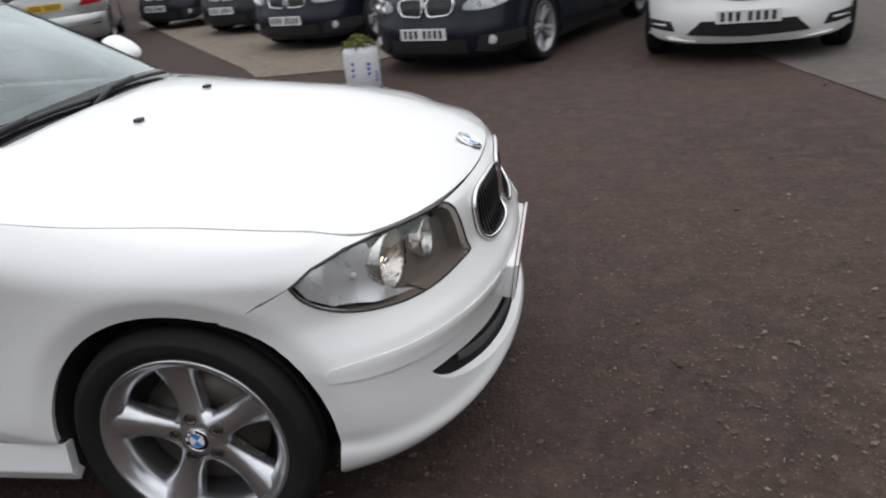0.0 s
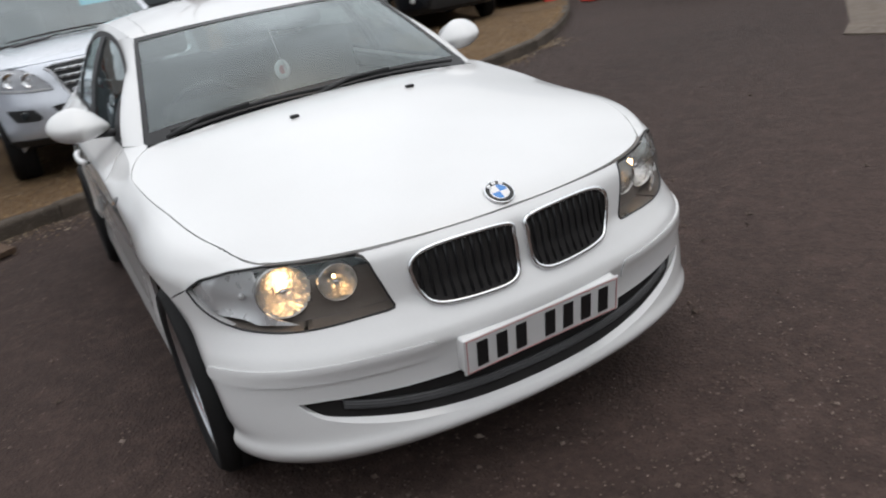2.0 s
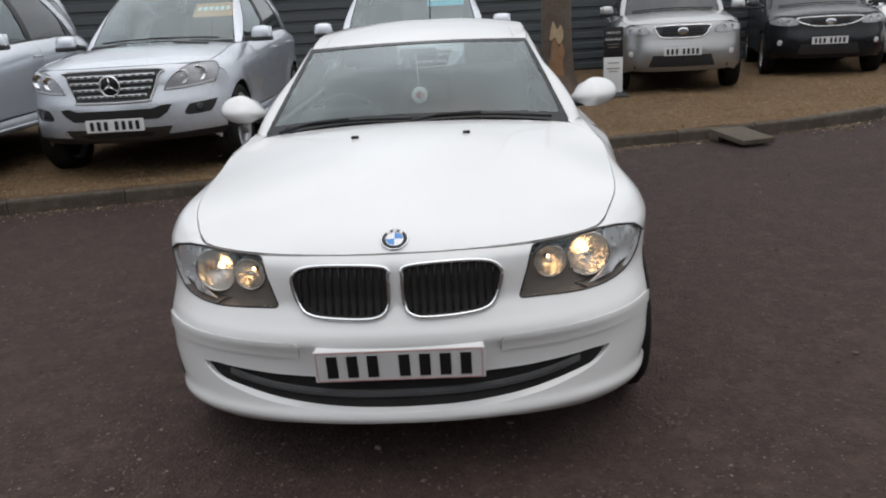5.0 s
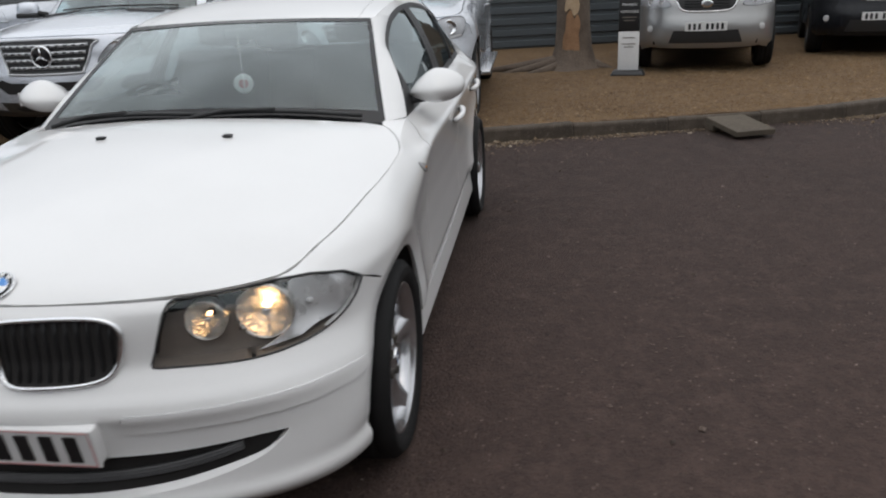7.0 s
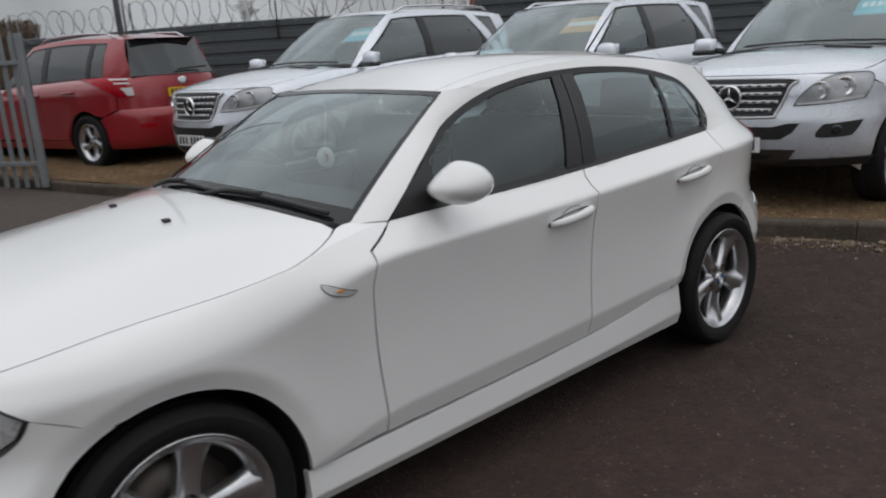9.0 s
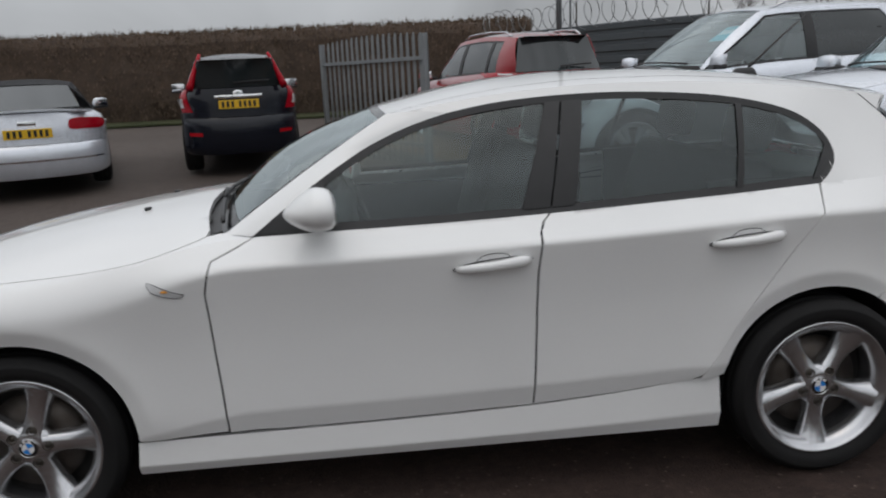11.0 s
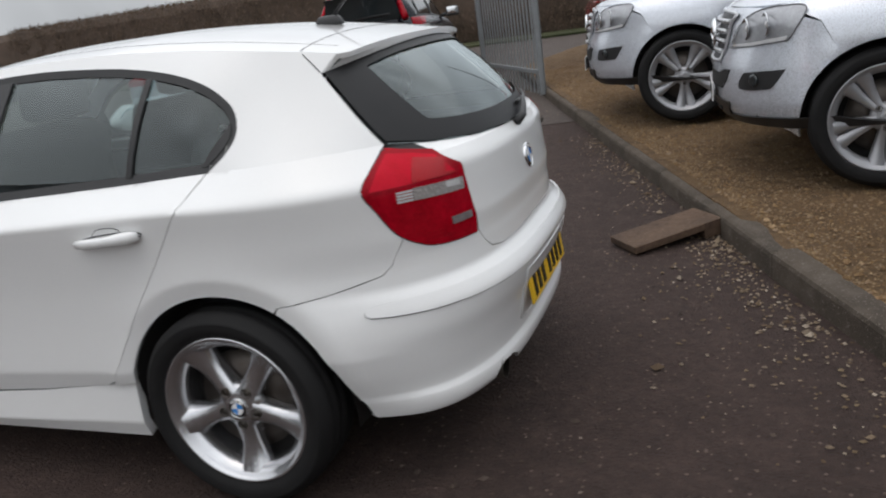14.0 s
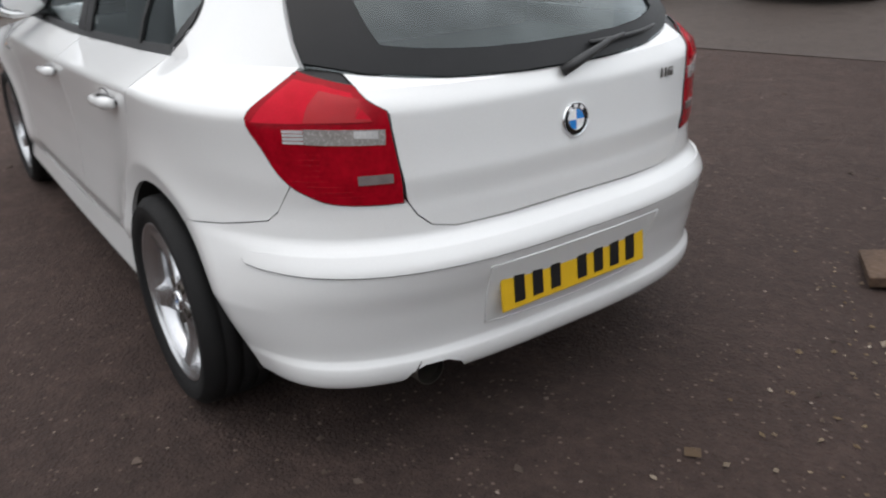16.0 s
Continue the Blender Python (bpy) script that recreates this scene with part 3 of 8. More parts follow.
# ---- the white hatchback ----
def white_hatchback():
    S = Shape(
        W=0.874, zb=0.19, xcf=1.0, xcr=-1.0, nf=[(0.2, 5.2), (0.3, 5.8), (0.45, 5.6), (0.62, 4.3), (0.8, 4.2)], nr=[(0.25, 5.2), (0.5, 4.8), (0.6, 4.1), (0.7, 3.6)], mf=2.0, mr=3.0, qs=0.85, crease=1.1, flare=0.017, dq=0.07,
        XF=[(0.15, 1.985), (0.19, 2.018), (0.215, 2.042), (0.236, 2.064), (0.256, 2.076), (0.264, 2.075), (0.29, 2.063), (0.34, 2.055), (0.40, 2.053), (0.44, 2.057), (0.475, 2.064), (0.498, 2.074), (0.508, 2.078), (0.53, 2.074), (0.57, 2.05), (0.63, 2.02), (0.7, 2.017), (0.74, 2.01), (0.77, 1.985)],
        XR=[(0.2, -2.03), (0.25, -2.06), (0.275, -2.084), (0.305, -2.090), (0.323, -2.088), (0.333, -2.075), (0.45, -2.095), (0.54, -2.125), (0.58, -2.135), (0.62, -2.115), (0.65, -2.083), (0.705, -2.083), (0.725, -2.081), (0.788, -2.0855), (0.797, -2.084), (0.85, -2.078), (0.90, -2.0745), (0.936, -2.072), (0.947, -2.0685), (0.96, -2.060), (0.985, -2.044), (1.03, -2.026)],
        TOP=[(1.99, 0.768), (1.79, 0.768), (1.65, 0.806), (1.416, 0.845), (1.1, 0.872), (0.93, 0.896), (0.75, 0.932), (0.6, 0.95), (0.3, 0.954), (0.0, 0.958), (-0.5, 0.972), (-1.0, 0.993), (-1.34, 1.012), (-1.83, 1.03), (-2.05, 1.03)],
        FT=[(2.0, 0.975), (1.79, 0.935), (1.65, 0.889), (1.416, 0.880), (1.1, 0.905), (0.93, 0.915), (0.75, 0.885), (0.5, 0.872), (-0.3, 0.875), (-0.9, 0.864), (-1.34, 0.864), (-1.55, 0.884), (-1.83, 0.872), (-2.05, 0.880)],
        HC=[(1.99, 0.768), (1.96, 0.79), (1.9, 0.815), (1.8, 0.845), (1.6, 0.892), (1.33, 0.94), (1.03, 0.982), (0.8, 1.0), (0.6, 1.0)],
        RC=[(0.15, 1.315), (0.1, 1.326), (0.0, 1.347), (-0.15, 1.377), (-0.35, 1.404), (-0.6, 1.418), (-0.85, 1.417), (-1.2, 1.395), (-1.5, 1.355), (-1.78, 1.305)],
        ZE=[(0.2, 1.27), (0.05, 1.308), (-0.1, 1.335), (-0.35, 1.362), (-0.6, 1.374), (-0.85, 1.371), (-1.2, 1.348), (-1.5, 1.312), (-1.8, 1.268)],
        YE=[(0.2, 0.548), (0.05, 0.555), (-0.1, 0.56), (-0.35, 0.565), (-0.9, 0.56), (-1.3, 0.545), (-1.6, 0.53), (-1.8, 0.505)],
        prof=[(0, 0.945), (0.05, 0.968), (0.13, 0.970), (0.185, 0.955), (0.25, 0.966), (0.5, 0.970), (0.72, 0.982), (0.8, 0.992), (0.85, 1.0)],
        hubs=(1.33, -1.33, 0.316), arch=0.36, door=[(0.38, 0.9765), (0.39, 0.976), (0.46, 0.9715), (0.55, 0.9675), (0.63, 0.968), (0.74, 0.977), (0.87, 0.997), (0.97, 1.012)])
    car = empty("hatchback_car", None, "white five-door hatchback car, clean, sidelights on, parked on the tarmac", "car")
    A, hz = S.arch, S.hubs[2]
    C = (0, 0, 0.55)

    def both(fn):
        for sg in (1, -1):
            fn(sg)

    # bonnet
    lead = []
    zt = 0.768
    for i in range(25):
        th = -1.0 + 2.0 * i / 24
        x = S.xcf + (S.XF(zt) - S.xcf) * math.cos(th) ** (2 / S.nf(zt))
        lead.append((x - 0.001, math.copysign(S.W * S.FT(x) * abs(math.sin(th)) ** (2 / S.mf), th) * 0.99))
    x1 = lead[-1][0]
    edge = [(x, S.half(x, S.TOP(x)) - 0.0028) for x in np.linspace(x1 - 0.03, 0.93, 40)] + [(0.86, 0.782), (0.80, 0.757), (0.75, 0.725), (0.722, 0.698)]
    cowl = [(0.79 - 0.085 * (abs(y) / 0.7) ** 2.2, y) for y in (0.64, 0.5, 0.35, 0.2, 0, -0.2, -0.35, -0.5, -0.64)]
    outline = lead + edge + cowl + [(x, -y) for x, y in reversed(edge)]
    for sg in (1, -1):
        corner = [(0.922, S.half(0.922, S.TOP(0.922))), (0.857, 0.786), (0.797, 0.761), (0.746, 0.729), (0.715, 0.701), (0.68, 0.69), (0.60, 0.70)] + [(x, S.half(x, S.TOP(x))) for x in np.linspace(0.57, 0.9, 8)]
        part("wing_corner", patch([[(x, sg * y) for x, y in corner]], S.bonnet, 0.04, 0.012, 0.0, C), WHITE, car)
    part("bonnet", patch([outline], S.bonnet, 0.05, 0.02, 0.001, C), WHITE, car)
    # creases towards the grille, washer jets
    def jets(sg):
        p = S.bonnet(1.03, sg * 0.23)
        j = part("washer_jet", box(bmesh.new(), (0.022, 0.03, 0.012), bevel=0.004), TRIM, car, m=Matrix.Translation(p + Vector((0, 0, 0.005))))
    both(jets)
    roundel(car, Matrix.Translation(S.bonnet(1.945, 0) + Vector((0.001, 0, 0.002))) @ Vector((0.53, 0, 0.85)).to_track_quat("Y", "Z").to_matrix().to_4x4(), 0.041)

    # front bumper: halves that leave the lower intake open
    lamp_in = [S.fy(*p) for p in ((0.432, 0.763), (0.419, 0.757), (0.411, 0.738), (0.395, 0.68), (0.383, 0.640), (0.375, 0.617), (0.378, 0.609), (0.395, 0.6065), (0.44, 0.605), (0.52, 0.600), (0.59, 0.597))]
    lamp_out = [S.fx(*p) for p in ((1.845, 0.600), (1.77, 0.614), (1.705, 0.640), (1.66, 0.675), (1.637, 0.714))]
    lamp_in, lamp_out = lamp_in[:7], rounded(lamp_in[7:] + lamp_out, 4, False)
    lamp_top = [S.fx(*p) for p in ((1.68, 0.744), (1.74, 0.760), (1.80, 0.766))] + [S.fy(0.60, 0.766), S.fy(0.5, 0.764)]
    a0 = math.degrees(math.asin((0.648 - hz) / A))
    low = [S.fx(1.672, 0.188), S.fx(1.75, 0.192), S.fx(1.85, 0.198), S.fy(0.56, 0.21), S.fy(0.45, 0.223), S.fy(0.33, 0.236), (0, 0.24)]
    lip_half = rounded([(0, 0.276), (0.2, 0.279), (0.38, 0.295), (0.5, 0.318), (0.6, 0.349), (0.645, 0.380), (0.665, 0.408)], 4, False)
    intake_low = [S.fy(*p) for p in lip_half]
    intake_top = [S.fy(0.665, 0.408), S.fy(0.6, 0.410), S.fy(0.5, 0.404), S.fy(0.4, 0.398), S.fy(0.28, 0.395), (0, 0.394)]
    am = math.degrees(math.asin((0.402 - hz) / A))
    arch_hi, arch_lo = ([S.fx(*p) for p in arc(S.hubs[0], hz, A, b, c, 10)] for b, c in ((a0, am), (am, -13)))
    upper = [(0, 0.7665), S.fy(0.2, 0.7665)] + lamp_in + lamp_out + arch_hi + intake_top
    lower = arch_lo + low + intake_low
    part("front_bumper", patch([upper, mirrored(upper), lower, mirrored(lower)], S.front, (0.03, 0.009), 0.02, 0.0, C), WHITE, car)
    opening = [S.fy(-0.70, 0.43), S.fy(-0.66, 0.35), S.fy(-0.5, 0.28), S.fy(-0.3, 0.25), (0, 0.245), S.fy(0.3, 0.25), S.fy(0.5, 0.28), S.fy(0.66, 0.35), S.fy(0.70, 0.43), (0, 0.42)]
    grille = part("lower_grille", patch([opening], S.front, 0.05, 0, -0.021, C), UNDER, car)
    for z, lift in ((0.341, -0.010), (0.334, -0.009), (0.327, -0.010)):
        bm = tube([S.front(S.fy(y, z + 0.05 * (abs(y) / 0.55) ** 3)[0], z + 0.05 * (abs(y) / 0.55) ** 3) + Vector((lift, 0, 0)) for y in np.linspace(-0.56, 0.56, 25)], 0.0060, 6)
        part("grille_bar", bm, BAR_GREY, grille)
    # white shelf sloping into the intake
    lip_line = [(-y, z) for y, z in reversed(lip_half)] + lip_half[1:]
    outer = [S.front(*S.fy(y, z)) for y, z in lip_line]
    inner = [S.front(*S.fy(y * (1 - 0.04 * k), z + 0.011 * k)) + Vector((-0.017 * k, 0, 0)) for y, z, k in ((y, z, 1 - (abs(y) / 0.665) ** 8) for y, z in lip_line)]
    part("intake_shelf", strip(outer, inner, 3, centre=(0, 0, 0)), WHITE, car)
    # kidney grilles with chrome frames and upright slats
    for sg in (1, -1):
        kid = rounded([(sg * y, z) for y, z in ((0.028, 0.735), (0.12, 0.744), (0.25, 0.742), (0.306, 0.725), (0.320, 0.69), (0.303, 0.625), (0.258, 0.592), (0.12, 0.583), (0.05, 0.590), (0.024, 0.622), (0.022, 0.70))], 5)
        kd = [S.fy(*p) for p in kid]
        g = part("kidney_grille", patch([kd], S.front, 0.05, 0.02, 0.002, C), UNDER, car, "black kidney grille in a chrome frame")
        ring = [S.front(*p) + Vector((0.008, 0, 0)) for p in kd]
        part("chrome_frame", tube(ring + ring[:2], 0.0068, 6), CHROME, g)
        for k in range(11):
            y = 0.045 + 0.025 * k
            top = 0.738 - (0.02 if k > 9 else 0)
            bot = 0.594 + (0.03 * max(0, (k - 7)) / 3)
            part("slat", tube([S.front(*S.fy(sg * y, z)) + Vector((0.004, 0, 0)) for z in np.linspace(bot, top, 5)], 0.0048, 5), SATIN_BLACK, g)
    # rub strips
    def strips(sg):
        lo = [S.fy(sg * 0.31, 0.462), S.fy(sg * 0.45, 0.464), S.fy(sg * 0.6, 0.466)] + [(sg * a, z) for a, z in (S.fx(1.86, 0.468), S.fx(1.75, 0.474), S.fx(1.695, 0.484), S.fx(1.69, 0.498))]
        hi = [(sg * a, z) for a, z in (S.fx(1.70, 0.513), S.fx(1.76, 0.516), S.fx(1.86, 0.515))] + [S.fy(sg * 0.6, 0.515), S.fy(sg * 0.45, 0.515), S.fy(sg * 0.32, 0.514), S.fy(sg * 0.31, 0.50)]
        rub = part("rub_strip", patch([lo + hi], S.front, (0.04, 0.0075), 0.012, 0.006, C), WHITE, car)
        part("strip_joint", tube([p + (p - Vector((1.2, 0, p.z))).normalized() * 0.0035 for p in (S.front(*q) for q in dense(lo + hi) + lo[:1])], 0.0013, 4), TRIM, rub)
    both(strips)
    part("plate_plinth", box(bmesh.new(), (0.07, 0.515, 0.106), (2.037, 0, 0.452), pose(0, 0, 0, 0, 10), bevel=0.008), WHITE, car)
    number_plate(car, (2.0775, 0, 0.446), 0, False, -10)

    # headlamps
    def lamp(sg):
        loop = lamp_in[:1] + lamp_in[1:] + lamp_out + lamp_top
        loop = [(sg * a, z) for a, z in loop]
        bowls = []
        for y, z, r, lean in ((0.603, 0.688, 0.069, 11), (0.475, 0.690, 0.049, 6)):
            at = S.front(*S.fy(sg * y, z)) + Vector((-0.054, sg * 0.004, 0))
            bowls.append((at, Vector((math.cos(radians(lean)), sg * math.sin(radians(lean)), 0)), r))
        body = part("headlight", hollow(patch([loop], S.front, 0.012, 0, -0.060, C), bowls), LAMP_GREY, car, "clear headlight unit with twin round reflectors, sidelight lit")
        rim = [S.front(*p) for p in loop]
        part("lamp_wall", strip(rim + rim[:1], [p - Vector((0.075, sg * 0.03, 0)) for p in rim + rim[:1]], 2, centre=(3, 0, 0.6)), LAMP_GREY, body)
        for at, axis, r in bowls:
            m = Matrix.Translation(at) @ axis.to_track_quat("Y", "Z").to_matrix().to_4x4()
            bowl = part("reflector", lathe([(0.010, -0.056), (r * 0.35, -0.052), (r * 0.62, -0.040), (r * 0.84, -0.022), (r * 0.96, -0.006), (r, 0.002), (r * 1.05, 0.003), (r * 1.08, -0.004), (r * 1.10, -0.030)], 36), REFLECTOR, body, m=m)
            part("bulb", ball((0.16 * r, 0.14 * r, 0.16 * r) if r > 0.06 else (0.005, 0.005, 0.005), (0.0, -0.040, 0.004), 12, 8), GLOW, bowl, "lit bulb")
            part("bulb_shield", ball((0.013, 0.010, 0.010), (0, -0.018, -0.004), 12, 8), CHROME, bowl)
            part("bulb_stem", tube([(0, -0.018, -0.010), (0, -0.034, -0.5 * r), (0, -0.028, -0.72 * r)], 0.0022, 5), CHROME, bowl)
        ind = [(sg * a, z) for a, z in (S.fx(1.652, 0.714), S.fx(1.69, 0.742), S.fx(1.78, 0.757), S.fy(0.672, 0.755), S.fy(0.684, 0.72), S.fy(0.687, 0.688), S.fy(0.680, 0.655), S.fy(0.655, 0.628), S.fy(0.61, 0.608), S.fx(1.80, 0.617), S.fx(1.72, 0.641), S.fx(1.672, 0.675))]
        heart = S.front(*[(sg * a, z) for a, z in (S.fx(1.775, 0.690),)][0])
        facing = Vector((math.cos(radians(42)), sg * math.sin(radians(42)), 0))

        def dish(u, z):
            """The indicator's reflector: a hollow dish that runs out into the tip of the lamp."""
            p = S.front(u, z)
            return p - facing * (0.012 + 0.030 * max(0.0, 1 - ((p - heart).length / 0.085) ** 2))

        tray = part("indicator_reflector", patch([ind], dish, 0.012, 0.006, 0.0, C), LAMP_SILVER, body, "silvery indicator reflector")
        part("indicator_bulb", ball((0.009, 0.009, 0.009), heart - facing * 0.034, 12, 8), WHITE_LENS, tray)
        part("lens", patch([inset(loop, 0.004)], S.front, 0.04, 0, 0.001, C), LENS, body, "clear polycarbonate lens").visible_shadow = False
        fine_rim = [S.front(*p) for p in dense(loop, 3)]
        part("lamp_seal", tube(fine_rim + fine_rim[:1], 0.0030, 5), TRIM, body)
    both(lamp)

    # sides, left and right
    def sides(sg):
        fn = S.side(sg)
        hx, rx = S.hubs[0], S.hubs[1]

        def panel(outline, cell):
            """A side panel whose rows of faces follow the belt line and its creases."""
            return patch([[(x, z - S.drop(x)) for x, z in dense(outline, 3)]], lambda x, v: fn(x, v + S.drop(x)), cell, 0.02, 0.0, C)

        g = 0.0025
        tops = [(x, S.TOP(x)) for x in np.linspace(1.795, 0.562, 70)]
        wing = tops + [(0.62, 0.926), (0.69, 0.897), (0.713, 0.8), (0.705, 0.6), (0.692, 0.40), (0.69, 0.325), (0.965, 0.318)] + arc(hx, hz, A, 179, 180 - (180 - a0), 26)[:-1] + [(1.495, 0.648), (1.565, 0.688), (1.632, 0.7145), (1.68, 0.748), (1.74, 0.764)]
        part("front_wing", panel(wing, (0.018, 0.01)), WHITE, car)
        fd = [(x, S.TOP(x)) for x in np.linspace(0.555, -0.401, 12)] + [(-0.375, 0.950), (-0.357, 0.922), (-0.341, 0.8), (-0.329, 0.5), (-0.318, 0.334), (0.2, 0.322), (0.683, 0.320), (0.686, 0.42), (0.698, 0.6), (0.707, 0.8), (0.684, 0.894), (0.614, 0.923)]
        d = part("front_door", panel(fd, (0.06, 0.01)), WHITE, car)
        rd = [(x, S.TOP(x)) for x in np.linspace(-0.408, -1.335, 12)] + [(-1.29, 0.93), (-1.19, 0.80), (-1.05, 0.615), (-0.96, 0.48), (-0.905, 0.40), (-0.86, 0.378), (-0.6, 0.352), (-0.325, 0.335), (-0.336, 0.5), (-0.348, 0.8), (-0.364, 0.922), (-0.382, 0.950)]
        d2 = part("rear_door", panel(rd, (0.06, 0.01)), WHITE, car)
        sill_top = curve1([(-1.0, 0.390), (-0.86, 0.3765), (-0.6, 0.349), (-0.316, 0.330), (0.2, 0.316), (1.0, 0.310)])

        def sill_skin(x, t):
            """A moulded sill: a ledge that leans outwards over a ridge and a strip tucked under."""
            w = 0.951 + 0.021 * t / 0.3 if t < 0.3 else 0.972 - 0.015 * (t - 0.3) / 0.7
            return Vector((x, sg * (S.W * w + 0.004 + S.bump(x, 0.3) * 0.3), 0.197 + (sill_top(x) - 0.197) * t))

        part("sill", patch([dense([(0.978, 1.0), (-0.966, 1.0), (-0.972, 0.0), (0.985, 0.0)], 4)], sill_skin, (0.06, 0.05), 0.03, 0.0, C), WHITE, car)
        quarter = [(-1.342, 1.012)] + [(x, S.TOP(x)) for x in np.linspace(-1.36, -1.834, 8)] + [(-1.819, 0.98), (-1.811, 0.932), (-1.836, 0.87), (-1.875, 0.80), (-1.884, 0.783), (-1.845, 0.712), (-1.822, 0.690), (-1.69, 0.660), (-1.535, 0.637)] + arc(rx, hz, A, 122.0, 12, 26) + [(-0.975, 0.392), (-0.893, 0.380), (-0.91, 0.405), (-0.965, 0.485), (-1.055, 0.618), (-1.195, 0.803), (-1.296, 0.933)]
        part("rear_quarter", panel(quarter, (0.018, 0.01)), WHITE, car)
        # wheel arch liners
        for x in (hx, rx):
            bm = bmesh.new()
            ringa = [bm.verts.new(fn(px, pz) + Vector((0, -sg * 0.012, 0))) for px, pz in arc(x, hz, A, -16, 196, 28)]
            ringb = [bm.verts.new((px, sg * 0.5, pz)) for px, pz in arc(x, hz, A, -16, 196, 28)]
            for i in range(28):
                bm.faces.new((ringa[i], ringa[i + 1], ringb[i + 1], ringb[i]))
            bm.faces.new(ringb)
            part("arch_liner", bm, UNDER, car)
        # handles in their cups
        for door, x, z in ((d, -0.197, 0.838), (d2, -1.037, 0.865)):
            p = fn(x, z)
            cup = rounded([(x - 0.06, z), (x - 0.04, z + 0.030), (x + 0.03, z + 0.028), (x + 0.06, z - 0.006), (x + 0.03, z - 0.024), (x - 0.03, z - 0.02)], 4)
            part("handle_cup", patch([cup], fn, 0.03, 0, 0.0012, C), WHITE, door)
            # thin dark outline drawn in place of the shade inside the hollow cup
            part("handle_gap", tube([fn(*q) + Vector((0, sg * 0.001, 0)) for q in cup + cup[:1]], 0.0013, 5), TRIM, door)
            h = []
            for i in range(13):
                t = i / 12
                xx = x + 0.12 - 0.238 * t
                h.append(fn(xx, z - 0.012 + 0.020 * t) + Vector((0, sg * (0.006 + 0.026 * math.sin(math.pi * t) ** 0.6), 0)))
            foot = [(x + 0.001 + 0.127 * math.cos(a), z - 0.002 - 0.012 * math.cos(a) + 0.0155 * math.sin(a)) for a in np.linspace(0, 2 * math.pi, 33)]
            part("handle_joint", tube([fn(*q) + Vector((0, sg * 0.001, 0)) for q in foot], 0.0022, 5), TRIM, door)
            part("door_handle", tube(h, [0.008, 0.011, 0.0125] + [0.0135] * 5 + [0.0145, 0.016, 0.0165, 0.0155, 0.010], 10, flat=1.15), WHITE, door)
        # side repeater
        rep = rounded([(0.772, 0.803), (0.80, 0.812), (0.872, 0.843), (0.882, 0.836), (0.86, 0.812), (0.80, 0.794)], 4)
        rp = part("side_repeater", patch([rep], fn, 0.02, 0.004, 0.003, C), WHITE_LENS, car, "small clear side indicator lens")
        ring = [fn(*p) + Vector((0, sg * 0.002, 0)) for p in dense(rep, 3)]
        part("lens_seal", tube(ring + ring[:1], 0.0016, 5), BAR_GREY, rp)
        part("amber_bulb", ball((0.012, 0.0025, 0.005), fn(0.83, 0.817) + Vector((0, sg * 0.0025, 0)), 10, 6), AMBER, rp)
        # cabin side
        cb = S.cabin(sg)
        front_line = rounded([(0.562, 0.953, 1), (0.47, 1.022), (0.36, 1.10), (0.2, 1.195), (0.05, 1.26), (-0.10, 1.303, 1)], 4, False)
        top = front_line + rounded([(-0.10, 1.303, 1), (-0.28, 1.331), (-0.5, 1.344), (-0.75, 1.342), (-1.05, 1.315), (-1.27, 1.262), (-1.385, 1.19), (-1.42, 1.12), (-1.402, 1.065), (-1.343, 1.013, 1)], 5, False)[1:]
        low_line = [(x, S.TOP(x) + 0.001) for x in np.linspace(-1.343, 0.54, 22)]
        dlo = top + low_line[1:]
        frame_poly = top[len(front_line) - 1 :] + [(x, S.TOP(x)) for x in np.linspace(-1.36, -1.834, 8)] + [(-1.789, 1.08), (-1.717, 1.16), (-1.650, 1.236)] + [(x, S.ZE(x)) for x in np.linspace(-1.69, -0.10, 16)]
        part("roof_side", patch([frame_poly], cb, 0.045, 0.012, 0.0, C), WHITE, car)
        ring_a = [cb(*p) for p in dlo]
        ring_b = [cb(*p) - Vector((0, sg * 0.008, 0)) for p in inset(dlo, 0.024)]
        part("window_surround", strip(ring_a + ring_a[:1], ring_b + ring_b[:1], 2, centre=C), TRIM, car, "black window surround")
        ins = inset(dlo, 0.022)
        part("front_door_window", patch([cut(ins, (-0.317, 0.995), (-0.430, 1.335))[:]], cb, 0.08, 0, -0.009, C), GLASS, d, "door glass").visible_shadow = False
        part("rear_door_window", patch([cut(cut(ins, (-0.557, 1.335), (-0.494, 1.005)), (-1.050, 1.018), (-1.101, 1.302))], cb, 0.08, 0, -0.009, C), GLASS, d2, "door glass").visible_shadow = False
        part("quarter_window", patch([cut(cut(ins, (-1.117, 1.294), (-1.069, 1.02)), (-1.318, 1.024), (-1.432, 1.185))], cb, 0.06, 0, -0.009, C), GLASS, d2).visible_shadow = False
        wide = inset(dlo, 0.018)
        for a, b, c, e in (((-0.432, 1.335), (-0.315, 0.995), (-0.406, 0.985), (-0.488, 1.36)), ((-0.495, 1.36), (-0.412, 0.985), (-0.496, 1.005), (-0.559, 1.335)), ((-1.099, 1.302), (-1.048, 1.018), (-1.071, 1.02), (-1.119, 1.294)), ((-1.430, 1.185), (-1.314, 1.024), (-1.5, 1.0), (-1.5, 1.3))):
            part("pillar_cover", patch([cut(cut(wide, a, b), c, e)], cb, 0.06, 0.006, -0.002, C), TRIM, car, "black pillar cover")
